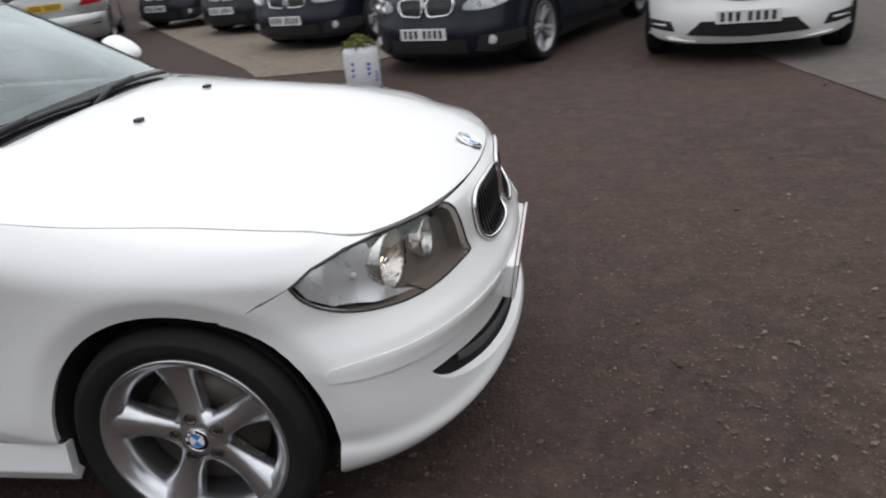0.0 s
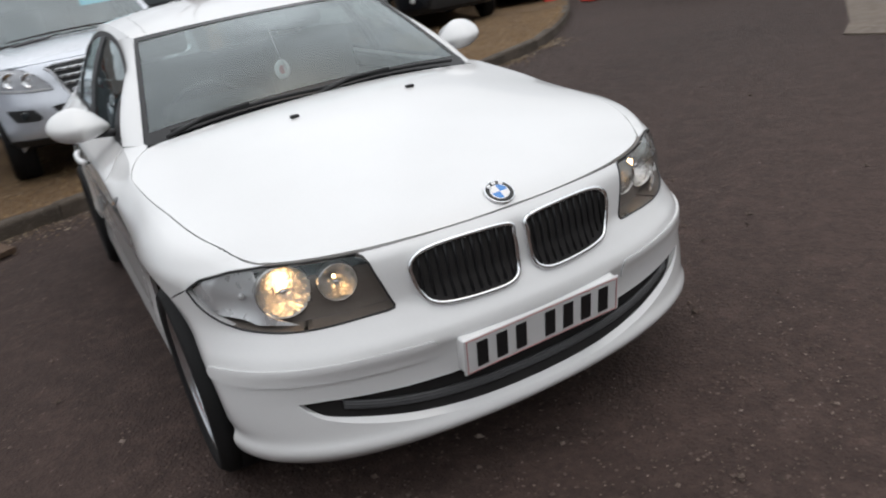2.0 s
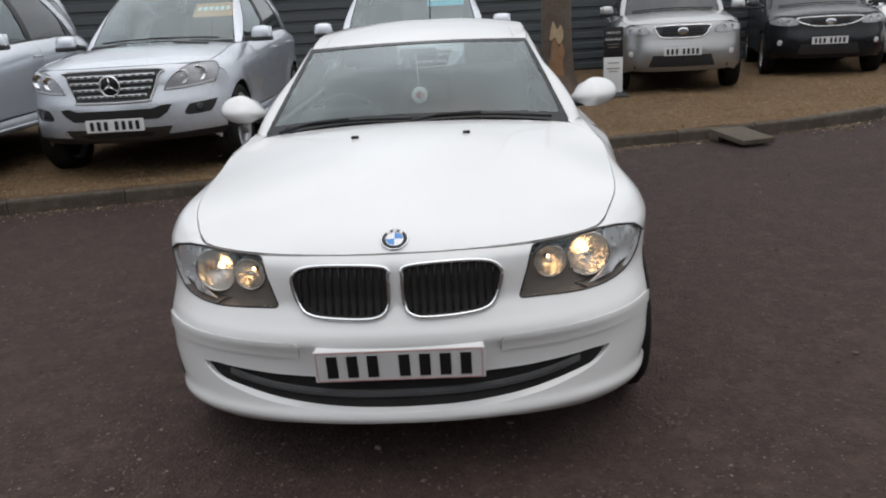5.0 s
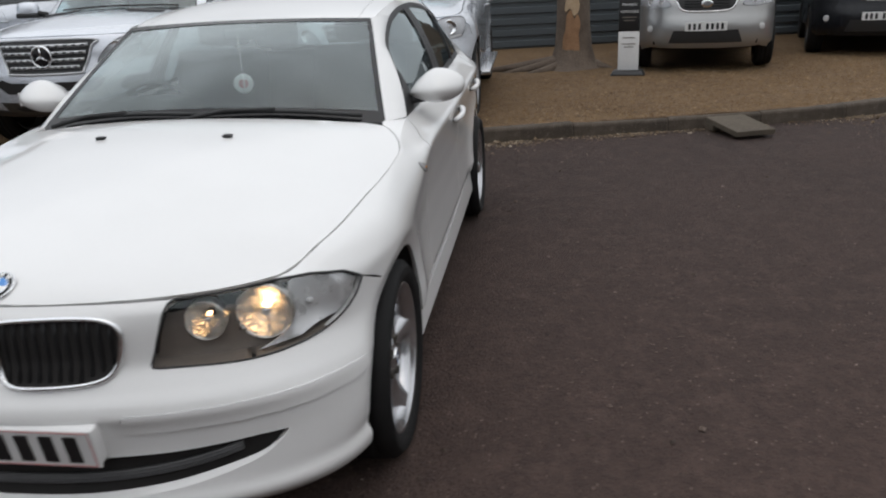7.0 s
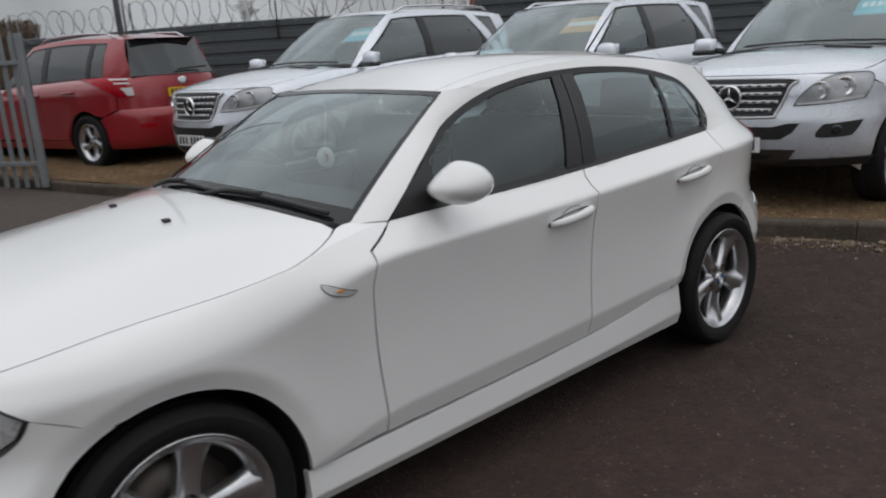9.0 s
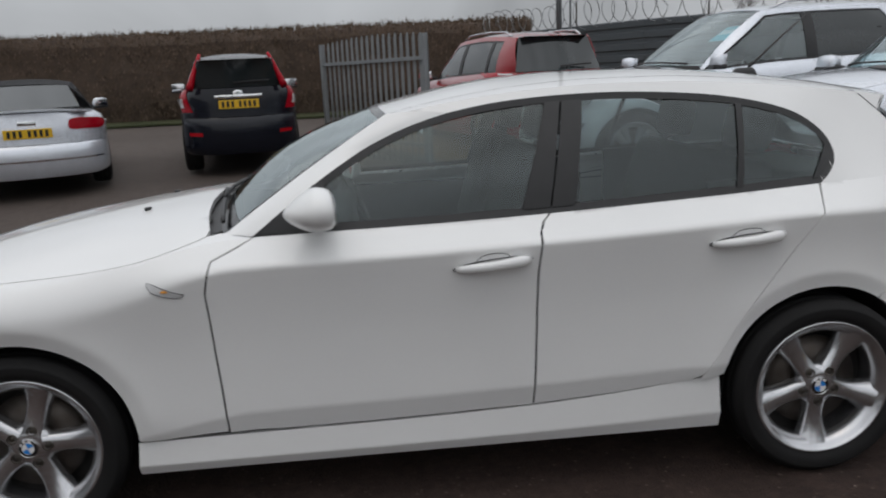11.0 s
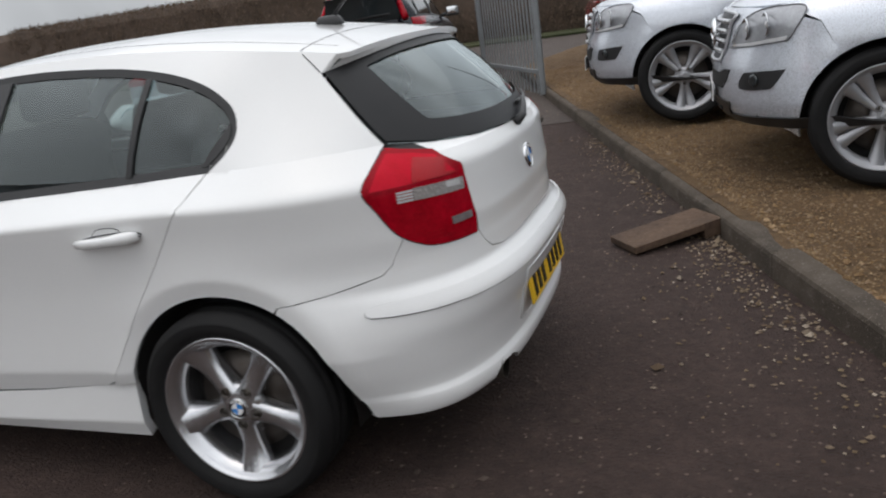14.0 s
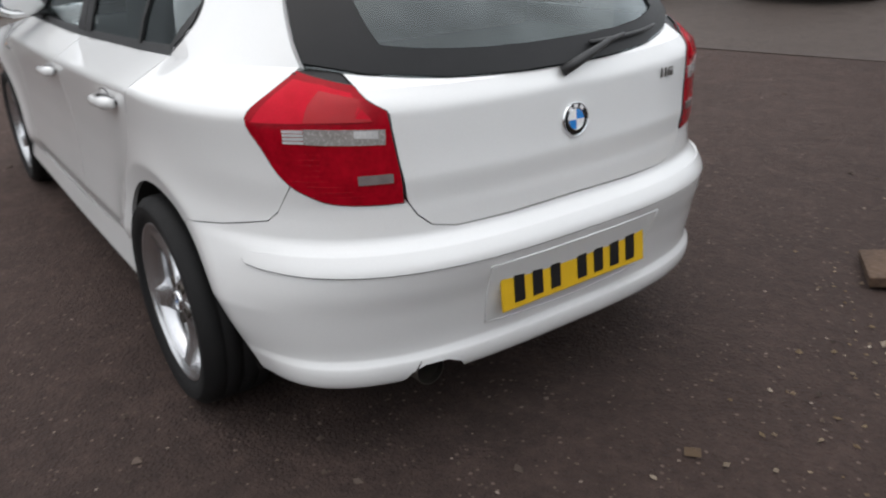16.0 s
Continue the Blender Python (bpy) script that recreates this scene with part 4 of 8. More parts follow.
        part("mirror_base", patch([[(0.37, 0.956), (0.548, 0.957), (0.45, 1.034), (0.335, 1.108), (0.325, 1.09), (0.345, 1.0)]], cb, 0.05, 0.004, 0.003, C), TRIM, car)
        # door mirror
        mc = Vector((0.352, 0.856 if sg > 0 else -0.877, 1.044))
        bm = ball((0.098, 0.114, 0.069), (0, 0, 0), 28, 18)
        for v in bm.verts:
            inner = max(0.0, -v.co.y * sg / 0.114)
            v.co.z = v.co.z * (1.0 - 0.5 * inner**1.6) - 0.028 * inner**1.4
            v.co.x *= 1.0 - 0.25 * inner
            nose = max(0.0, v.co.x / 0.098)
            v.co.z = v.co.z * (1.0 - 0.42 * nose**1.2) - 0.012 * nose
            if v.co.x < -0.048:
                v.co.x = -0.048 + (v.co.x + 0.048) * 0.2
            v.co.x += -0.18 * max(0, v.co.y * sg)
        mir = part("door_mirror", bm, WHITE, car, "white door mirror", m=Matrix.Translation(mc))
        part("mirror_glass", disc(0.052, 0.002, 24, m=Matrix.Scale(1.7, 4, (1, 0, 0))), CHROME, mir, m=pose(-0.0535, 0, 0, 0, 0, 90 + sg * 10))
        part("mirror_arm", tube([(0.02, -sg * 0.15, -0.06), (0.0, -sg * 0.09, -0.055), (0.0, -sg * 0.03, -0.045)], [0.03, 0.026, 0.03], 8, flat=0.6), TRIM, mir)
        # A pillar
        ws_edge = [WS(sg * 1.0, t) for t in np.linspace(0, 1, len(front_line))]
        win_edge = [cb(*p) for p in front_line]
        part("a_pillar", strip(ws_edge, win_edge, 5, 0.008, centre=C), WHITE, car)
        wheel(car, (S.hubs[0], sg * 0.757, hz), sg, 0.316, 0.238, 0.2, badge=roundel, turn=20 if sg > 0 else 44)
        wheel(car, (S.hubs[1], sg * 0.775, hz), sg, 0.316, 0.238, 0.2, badge=roundel, turn=0)

    def WS(s, t):
        base = Vector((0.755 - 0.09 * s * s, 0.70 * s, 0.985 - 0.034 * s * s))
        top = Vector((0.135 - 0.025 * s * s, 0.55 * s, 1.322 - 0.014 * s * s))
        p = base.lerp(top, t)
        return p + Vector((0.008 + 0.047 * (1 - s * s), 0, 0.004 + 0.031 * (1 - s * s))) * math.sin(math.pi * t)

    both(sides)
    part("windscreen", patch([[(-0.985, 0.0), (0.985, 0.0), (0.985, 1), (-0.985, 1)]], lambda s, t: WS(s, t), 0.125, 0, -0.004, C), SCREEN, car, "windscreen with a dark edge band").visible_shadow = False
    for a, b in (((-0.99, 0.0), (0.99, 0.10)), ((-0.99, 0.955), (0.99, 1.0)), ((-0.995, 0.0), (-0.968, 1.0)), ((0.968, 0.0), (0.995, 1.0))):
        part("windscreen_band", patch([[a, (b[0], a[1]), b, (a[0], b[1])]], lambda s, t: WS(s, t), 0.125, 0, -0.002, C), GLOSS_BLACK, car)
    part("scuttle", strip([(0.80 - 0.085 * (abs(y) / 0.7) ** 2.2, y, 0.974 - 0.045 * (y / 0.7) ** 2) for y in np.linspace(-0.63, 0.63, 15)], [WS(s, 0.02) - Vector((0, 0, 0.006)) for s in np.linspace(-0.92, 0.92, 15)], 3), TRIM, car)
    # wipers at rest
    for y0, y1, yp in ((0.62, -0.02, -0.05), (0.0, -0.60, -0.62)):
        blade = [WS(y / 0.70, 0.035 + 0.02 * math.sin(math.pi * i / 10)) + Vector((0.012, 0, 0.010)) for i, y in enumerate(np.linspace(y0, y1, 11))]
        w = part("wiper", tube(blade, 0.008, 6), TRIM, car, "black wiper")
        part("wiper_arm", tube([WS(yp / 0.70, 0.0) + Vector((0.03, 0, 0.012)), blade[8] + Vector((0.006, 0, 0.008)), blade[5] + Vector((0, 0, 0.008))], 0.009, 6), TRIM, w)
    # roof
    front_edge = [(0.137 - 0.025 * (y / 0.55) ** 2, y) for y in np.linspace(-0.55, 0.55, 13)]
    right = [(x, S.YE(x)) for x in np.linspace(0.05, -1.70, 16)]
    back = [(-1.775 + 0.055 * (y / 0.5) ** 2, y) for y in np.linspace(0.49, -0.49, 9)]
    part("roof", patch([front_edge + right + back + [(x, -y) for x, y in reversed(right)]], S.roof, 0.06, 0.015, 0.0, C), WHITE, car)
    for sg in (1, -1):
        part("roof_joint", tube([S.roof(x, sg * y) - Vector((0, 0, 0.0012)) for x, y in zip(np.linspace(0.10, -1.66, 24), np.linspace(0.488, 0.44, 24))], 0.0018, 5), TRIM, car)
        ca, cb = S.cabin(sg), [S.roof(x, sg * S.YE(x)) for x in (0.11, 0.05, -0.02, -0.10)]
        foot = [WS(sg, 1.0).lerp(ca(-0.10, 1.303), t) for t in (0, 0.33, 0.66, 1)]
        part("roof_corner", strip([q + Vector((0, sg * 0.001, 0.001)) for q in cb], foot, 2, centre=C), WHITE, car)
    bm = bmesh.new()
    box(bm, (0.11, 0.055, 0.035), (0, 0, 0.012), bevel=0.014, taper=0.7)
    ant = part("aerial_base", bm, TRIM, car, "black roof aerial", m=Matrix.Translation(S.roof(-1.42, 0)))
    part("aerial", tube([(-0.01, 0, 0.02), (-0.17, 0, 0.16), (-0.26, 0, 0.235)], [0.006, 0.004, 0.003], 6), TRIM, ant)

    # hatch: rear window, tailgate, lamps, bumper
    def RW(s, t):
        base = Vector((-2.050 + 0.214 * abs(s) ** 2.6, 0.609 * s, 0.985 + 0.044 * abs(s) ** 3))
        top = Vector((-1.76 + 0.06 * s * s, 0.535 * s, 1.288 - 0.044 * s * s))
        p = base.lerp(top, t) + Vector((-0.018, 0, 0.014)) * math.sin(math.pi * t)
        # the outer edge bends round on to the pillar
        end = S.cabin(1 if s > 0 else -1)(-1.839 + 0.187 * t, 1.029 + 0.207 * t)
        side = base_edge(s).lerp(top_edge(s), t) + Vector((-0.018, 0, 0.014)) * math.sin(math.pi * t)
        return p + (end - side) * abs(s) ** 5

    def base_edge(s):
        return Vector((-1.836, math.copysign(0.609, s), 1.029))

    def top_edge(s):
        return Vector((-1.70, math.copysign(0.535, s), 1.244))

    part("rear_window", patch([[(-0.99, 0.0), (0.99, 0.0), (0.99, 1), (-0.99, 1)]], RW, 0.125, 0, 0.0, C), GLASS, car, "rear window").visible_shadow = False
    view = rounded([(-0.66, 0.19), (0.0, 0.16), (0.66, 0.19), (0.77, 0.30), (0.80, 0.8), (0.70, 0.9), (0, 0.9), (-0.70, 0.9), (-0.80, 0.8), (-0.77, 0.30)], 4)
    out = []
    for u, v in view:
        k = max(abs(u), abs(v - 0.5) * 2)
        out.append((u / k * 0.995, 0.5 + (v - 0.5) / k))
    bm = bmesh.new()
    rows = [[bm.verts.new(RW(a[0] + (b[0] - a[0]) * k / 8, a[1] + (b[1] - a[1]) * k / 8) + Vector((-0.004, 0, 0.004))) for k in range(9)] for a, b in zip(out, view)]
    for r, q in zip(rows, rows[1:] + rows[:1]):
        for k in range(8):
            bm.faces.new((r[k], r[k + 1], q[k + 1], q[k]))
    bmesh.ops.recalc_face_normals(bm, faces=bm.faces[:])
    part("rear_window_border", bm, SATIN_BLACK, car, "wide black band round the rear glass")
    for sg in (1, -1):
        ca = S.cabin(sg)
        part("spoiler_end", strip([S.roof(-1.715, sg * 0.485), S.roof(-1.70, sg * S.YE(-1.70)), ca(-1.694, S.ZE(-1.694))], [RW(sg * 0.96, 1.0) + Vector((-0.006, 0, 0.006)), RW(sg * 0.985, 0.99) + Vector((-0.004, 0, 0.004)), ca(-1.651, 1.237)], 2, 0.004, centre=C), WHITE, car)
        part("hatch_joint", tube([S.roof(-1.575, sg * y) + Vector((0, 0, -0.0008)) for y in np.linspace(0, 0.5, 9)] + [S.roof(-1.58, sg * 0.522), ca(-1.592, 1.292), ca(-1.622, 1.264), ca(-1.648, 1.239)], 0.002, 5), TRIM, car)
    part("spoiler_lip", strip([S.roof(-1.775 + 0.055 * (y / 0.5) ** 2, y) for y in np.linspace(-0.49, 0.49, 13)], [RW(u, 0.985) + Vector((-0.008, 0, 0.005)) for u in np.linspace(-0.99, 0.99, 13)], 2), WHITE, car)

    lamp_rim = rounded([(*S.ry(0.545, 0.994), 1), S.ry(0.60, 1.010), (*S.rx(-1.838, 1.021), 1), S.rx(-1.824, 0.980), S.rx(-1.809, 0.932), S.rx(-1.834, 0.87), S.rx(-1.872, 0.798), S.rx(-1.915, 0.760), S.ry(0.61, 0.739), (*S.ry(0.482, 0.733), 1), S.ry(0.490, 0.83), (*S.ry(0.503, 0.943), 1)], 4)
    gate = [S.ry(0.539, 0.986), S.ry(0.497, 0.938), S.ry(0.485, 0.827), S.ry(0.472, 0.735), S.ry(0.452, 0.70), S.ry(0.42, 0.671), S.ry(0.36, 0.658), S.ry(0.2, 0.659), (0, 0.662)]
    gate = gate + [(-a, z) for a, z in reversed(gate[:-1])] + [S.ry(-0.4, 0.985), S.ry(-0.25, 0.982), (0, 0.980), S.ry(0.25, 0.982), S.ry(0.4, 0.985)]
    tg = part("tailgate", patch([gate], S.rear, (0.05, 0.009), 0.02, 0.0, C), WHITE, car)
    part("tailgate_ledge", strip([S.rear(*S.ry(y, 0.9800 + 0.0052 * (y / 0.5) ** 2)) for y in np.linspace(-0.54, 0.54, 23)], [RW(y / 0.609, 0.0) + Vector((-0.001, 0, -0.001)) for y in np.linspace(-0.54, 0.54, 23)], 1, centre=C), WHITE, tg)
    roundel(tg, Matrix.Translation(S.rear(0, 0.853) + Vector((-0.001, 0, 0))) @ pose(0, 0, 0, 6, 0, 90), 0.041)
    bm = bmesh.new()
    txt = bpy.data.curves.new("model_mark", "FONT")
    txt.body, txt.size, txt.extrude = "116i", 0.036, 0.0015
    mark = new("model_mark", txt)
    bpy.context.view_layer.update()
    me = bpy.data.meshes.new_from_object(mark)
    bpy.data.objects.remove(mark)
    me.materials.clear()
    me.materials.append(DARK_METAL)
    mk = new("model_mark", me)
    mk.parent, mk.matrix_basis = tg, Matrix.Translation(S.rear(*S.ry(-0.335, 0.905)) + Vector((-0.003, 0, 0))) @ pose(0, 0, 0, 90, 0, -90 + 6)
    # rear wiper
    wb = RW(0, 0.02) + Vector((-0.012, 0, 0.0))
    rw = part("rear_wiper", tube([wb + Vector((-0.004, 0.03, -0.02)), wb + Vector((-0.02, 0, 0.0)), RW(-0.24, 0.08) + Vector((-0.02, 0, 0.012)), RW(-0.36, 0.10) + Vector((-0.016, 0, 0.01))], [0.014, 0.013, 0.008, 0.006], 8), TRIM, car, "black rear wiper")
    part("wiper_blade", tube([RW(s, 0.085 + 0.012 * math.cos(3 * s)) + Vector((-0.012, 0, 0.008)) for s in np.linspace(-0.14, -0.66, 12)], 0.006, 6), TRIM, rw)

    def tails(sg):
        cb = S.cabin(sg)
        seam_a = [cb(*p) for p in ((-1.834, 1.031), (-1.789, 1.08), (-1.717, 1.16), (-1.650, 1.236))]
        part("rear_pillar", strip(seam_a, [RW(sg * 0.99, t) + Vector((0.006, 0, -0.006)) for t in (0.0, 0.28, 0.65, 1.0)], 3, centre=C), WHITE, car)
        part("lamp_ledge", strip([RW(sg * s, 0.01) - Vector((0, 0, 0.003)) for s in (0.895, 0.93, 0.975)], [S.rear(sg * a, z) - Vector((-0.004, 0, 0.002)) for a, z in (S.ry(0.546, 0.994), S.ry(0.60, 1.009), S.rx(-1.842, 1.020))], 2, centre=C), SATIN_BLACK, car)
        rim = [(sg * a, z) for a, z in lamp_rim]
        t = part("tail_light", patch([rim], S.rear, 0.04, 0.025, 0.004, C), RED_LENS, car, "red tail light with a clear reversing band")
        def bit(name, pts, mat, lift):
            return part(name, patch([[(sg * a, z) for a, z in pts]], S.rear, 0.04, 0.003, lift, C), mat, t)
        for k in range(4):
            z = 0.8815 + 0.0082 * k
            bit("reversing_lens", [S.ry(0.694, z), S.ry(0.661, z - 0.0005), S.ry(0.661, z + 0.0055), S.ry(0.694, z + 0.006)], WHITE_LENS, 0.0065)
        for k in range(9):
            z = 0.757 + 0.0125 * k
            y0 = 0.70 - 0.09 * max(0, (0.80 - z) / 0.05)
            part("lens_rib", tube([S.rear(sg * a, zz) + Vector((-0.0045, sg * 0.001, 0)) for a, zz in (S.ry(y, z) for y in np.linspace(y0 - 0.06, y0, 5))], 0.0005, 4), RED_DARK, t)
        bit("band_middle", [S.ry(0.660, 0.880), S.ry(0.58, 0.875), S.ry(0.512, 0.872), S.ry(0.510, 0.906), S.ry(0.58, 0.910), S.ry(0.660, 0.914)], LAMP_MESH, 0.0062)
        bit("clear_strip", [S.ry(0.572, 0.891), S.ry(0.526, 0.887), S.ry(0.525, 0.904), S.ry(0.572, 0.907)], WHITE_LENS, 0.0065)
        bit("fog_band", [S.ry(0.573, 0.784), S.ry(0.503, 0.785), S.ry(0.502, 0.805), S.ry(0.573, 0.805)], GREY_LENS, 0.0065)
        bit("upper_field", [S.rx(-1.822, 0.926), S.ry(0.62, 0.926), S.ry(0.535, 0.930), S.ry(0.556, 0.980), S.ry(0.60, 0.996), S.rx(-1.846, 1.006)], RED_BRIGHT, 0.0055)
        bit("indicator_field", [S.ry(0.66, 0.928), S.ry(0.535, 0.925), S.ry(0.548, 0.968), S.ry(0.61, 0.985)], RED_DARK, 0.0065)
        part("lamp_seal", tube([S.rear(*p) for p in rim + rim[:1]], 0.0036, 5), TRIM, t)
    both(tails)
    half = [(0, 0.657), S.ry(0.2, 0.654), S.ry(0.36, 0.6552), S.ry(0.4215, 0.668), S.ry(0.454, 0.6975), S.ry(0.4735, 0.7315)] + [S.ry(0.62, 0.739), S.rx(-1.912, 0.759), S.rx(-1.886, 0.7815), S.rx(-1.847, 0.7105), S.rx(-1.824, 0.6878), S.rx(-1.69, 0.6578), S.rx(-1.536, 0.6348)] + [S.rx(*p) for p in arc(S.hubs[1], hz, A, 123, 150, 8) + [(-1.668, 0.45), (-1.712, 0.345), (-1.738, 0.274), (-1.745, 0.262)]] + [S.ry(0.62, 0.262)]
    notch = [S.ry(0.515, 0.262), S.ry(0.495, 0.288), S.ry(0.46, 0.304), S.ry(0.40, 0.304), S.ry(0.365, 0.288), S.ry(0.345, 0.262)]
    tail = [S.ry(0.2, 0.262), (0, 0.262)]
    bp = part("rear_bumper", patch([half + notch + tail, mirrored(half + tail)], S.rear, (0.035, 0.009), 0.02, 0.0, C), WHITE, car)
    def rstrips(sg):
        lo = [S.ry(sg * y, 0.578) for y in (0.006, 0.2, 0.4, 0.55)] + [(sg * a, z) for a, z in (S.rx(-1.93, 0.579), S.rx(-1.84, 0.581), S.rx(-1.792, 0.584), S.rx(-1.777, 0.592))]
        hi = [(sg * a, z) for a, z in (S.rx(-1.776, 0.603), S.rx(-1.789, 0.612), S.rx(-1.84, 0.617), S.rx(-1.93, 0.619))] + [S.ry(sg * y, 0.620) for y in (0.55, 0.4, 0.2, 0.006)]
        return lo + hi
    ring = rstrips(1)
    ring = ring[1:-1] + [(-a, z) for a, z in reversed(ring[1:-1])]
    rub = part("rear_rub_strip", patch([ring], S.rear, (0.04, 0.007), 0.010, 0.005, C), WHITE, car)
    edge_line = [S.rear(*p) for p in dense(ring)]
    part("strip_joint", tube([p + (p - Vector((-1.2, 0, p.z))).normalized() * 0.0036 for p in edge_line + edge_line[:1]], 0.0018, 4), TRIM, rub)
    rec = rounded([(-0.30, 0.548, 1), (0.30, 0.548, 1), (0.285, 0.372, 1), (0.0, 0.362), (-0.285, 0.372, 1)], 4)
    part("plate_recess", patch([[S.ry(*p) for p in rec]], S.rear, 0.06, 0.004, 0.003, C), WHITE, car)
    part("recess_edge", tube([S.rear(*S.ry(*p)) + Vector((-0.002, 0, 0)) for p in rec + rec[:1]], 0.0028, 6), WHITE, car)
    number_plate(car, (-2.106, 0, 0.462), 180, True, 6)
    part("exhaust_pipe", lathe([(0.039, 0.0), (0.042, 0.0), (0.042, 0.2), (0.038, 0.2), (0.037, 0.02)], 20), DARK_METAL, car, "dull exhaust tail pipe", m=pose(-2.052, 0.445, 0.282, 0, 0, -90) )
    # underside and cabin
    bm = box(bmesh.new(), (3.5, 1.30, 0.2), (0, 0, 0.30), bevel=0.05)
    part("underbody", bm, UNDER, car)
    for nm, size, at in (("cabin_floor", (1.8, 1.36, 0.06), (-0.03, 0, 0.42)), ("boot_floor", (0.7, 0.9, 0.06), (-1.25, 0, 0.42)), ("bulkhead", (0.04, 1.36, 0.5), (0.85, 0, 0.66)), ("tailgate_trim", (0.03, 0.96, 0.3), (-1.96, 0, 0.83)),
                         ("door_trim", (1.75, 0.03, 0.48), (-0.02, 0.70, 0.66)), ("door_trim", (1.75, 0.03, 0.48), (-0.02, -0.70, 0.66)), ("boot_trim", (0.85, 0.03, 0.32), (-1.42, 0.62, 0.86)), ("boot_trim", (0.85, 0.03, 0.32), (-1.42, -0.62, 0.86))):
        part(nm, box(bmesh.new(), size, at, bevel=0.004), CABIN, car, smooth=False)
    bm = box(bmesh.new(), (0.44, 1.24, 0.24), (0.47, 0, 0.82), pose(0, 0, 0, 0, 6), 0.06)
    box(bm, (0.22, 0.4, 0.1), (0.44, -0.36, 0.99), bevel=0.04)
    part("dashboard", bm, CABIN, car)
    sw = lathe([(0.175, -0.012), (0.187, 0.0), (0.175, 0.012), (0.163, 0.0), (0.175, -0.012)], 32)
    box(sw, (0.32, 0.012, 0.04)), ball((0.06, 0.02, 0.06), bm=sw)
    part("steering_wheel", sw, CABIN, car, m=pose(0.28, -0.37, 0.93, 0, 0, 90) @ pose(0, 0, 0, 24))
    for y in (0.36, -0.36):
        seat(car, (-0.12, y, 0.42), 0.5)
    seat(car, (-0.92, 0, 0.34), 1.2)
    part("parcel_shelf", box(bmesh.new(), (0.72, 1.2, 0.03), (-1.56, 0, 0.945)), CABIN, car)
    part("rear_view_mirror", box(bmesh.new(), (0.03, 0.19, 0.05), (0.17, 0, 1.262), bevel=0.012), CABIN, car)
    fr = part("air_freshener", disc(0.042, 0.006, 28, m=pose(0, 0, 0, 0, 0, -90)), WHITE_ENAMEL, car, "round white card hanging on a thread", m=pose(0.258, 0, 1.062, 0, 0, 20))
    part("freshener_fin", disc(0.040, 0.005, 28, m=pose(0, 0, 0, 0, 0, 0)), WHITE_ENAMEL, fr)
    part("freshener_mark", disc(0.02, 0.002, 24, m=pose(0.006, 0, 0, 0, 0, -90)), PINK, fr)
    part("thread", tube([(0, 0, 0.04), (-0.03, 0, 0.2)], 0.001, 4), PLATE_WHITE, fr)
    return car


hatch = white_hatchback()


# ---- the yard ----
def gz(x, y):
    """Height of the tarmac: level, rising gently towards the gate and the road."""
    t = min(max((-y - 2.0) / 9.0, 0.0), 1.0)
    return 0.27 * t * t * (3 - 2 * t) * 0.6 + 0.27 * t * 0.4


GRAVEL = 0.125


def gravel_z(x, y):
    return gz(x, y) + GRAVEL + 0.018 * noise.noise((x * 0.7, y * 0.7, 3.1)) + 0.008 * noise.noise((x * 3, y * 3, 1.0))


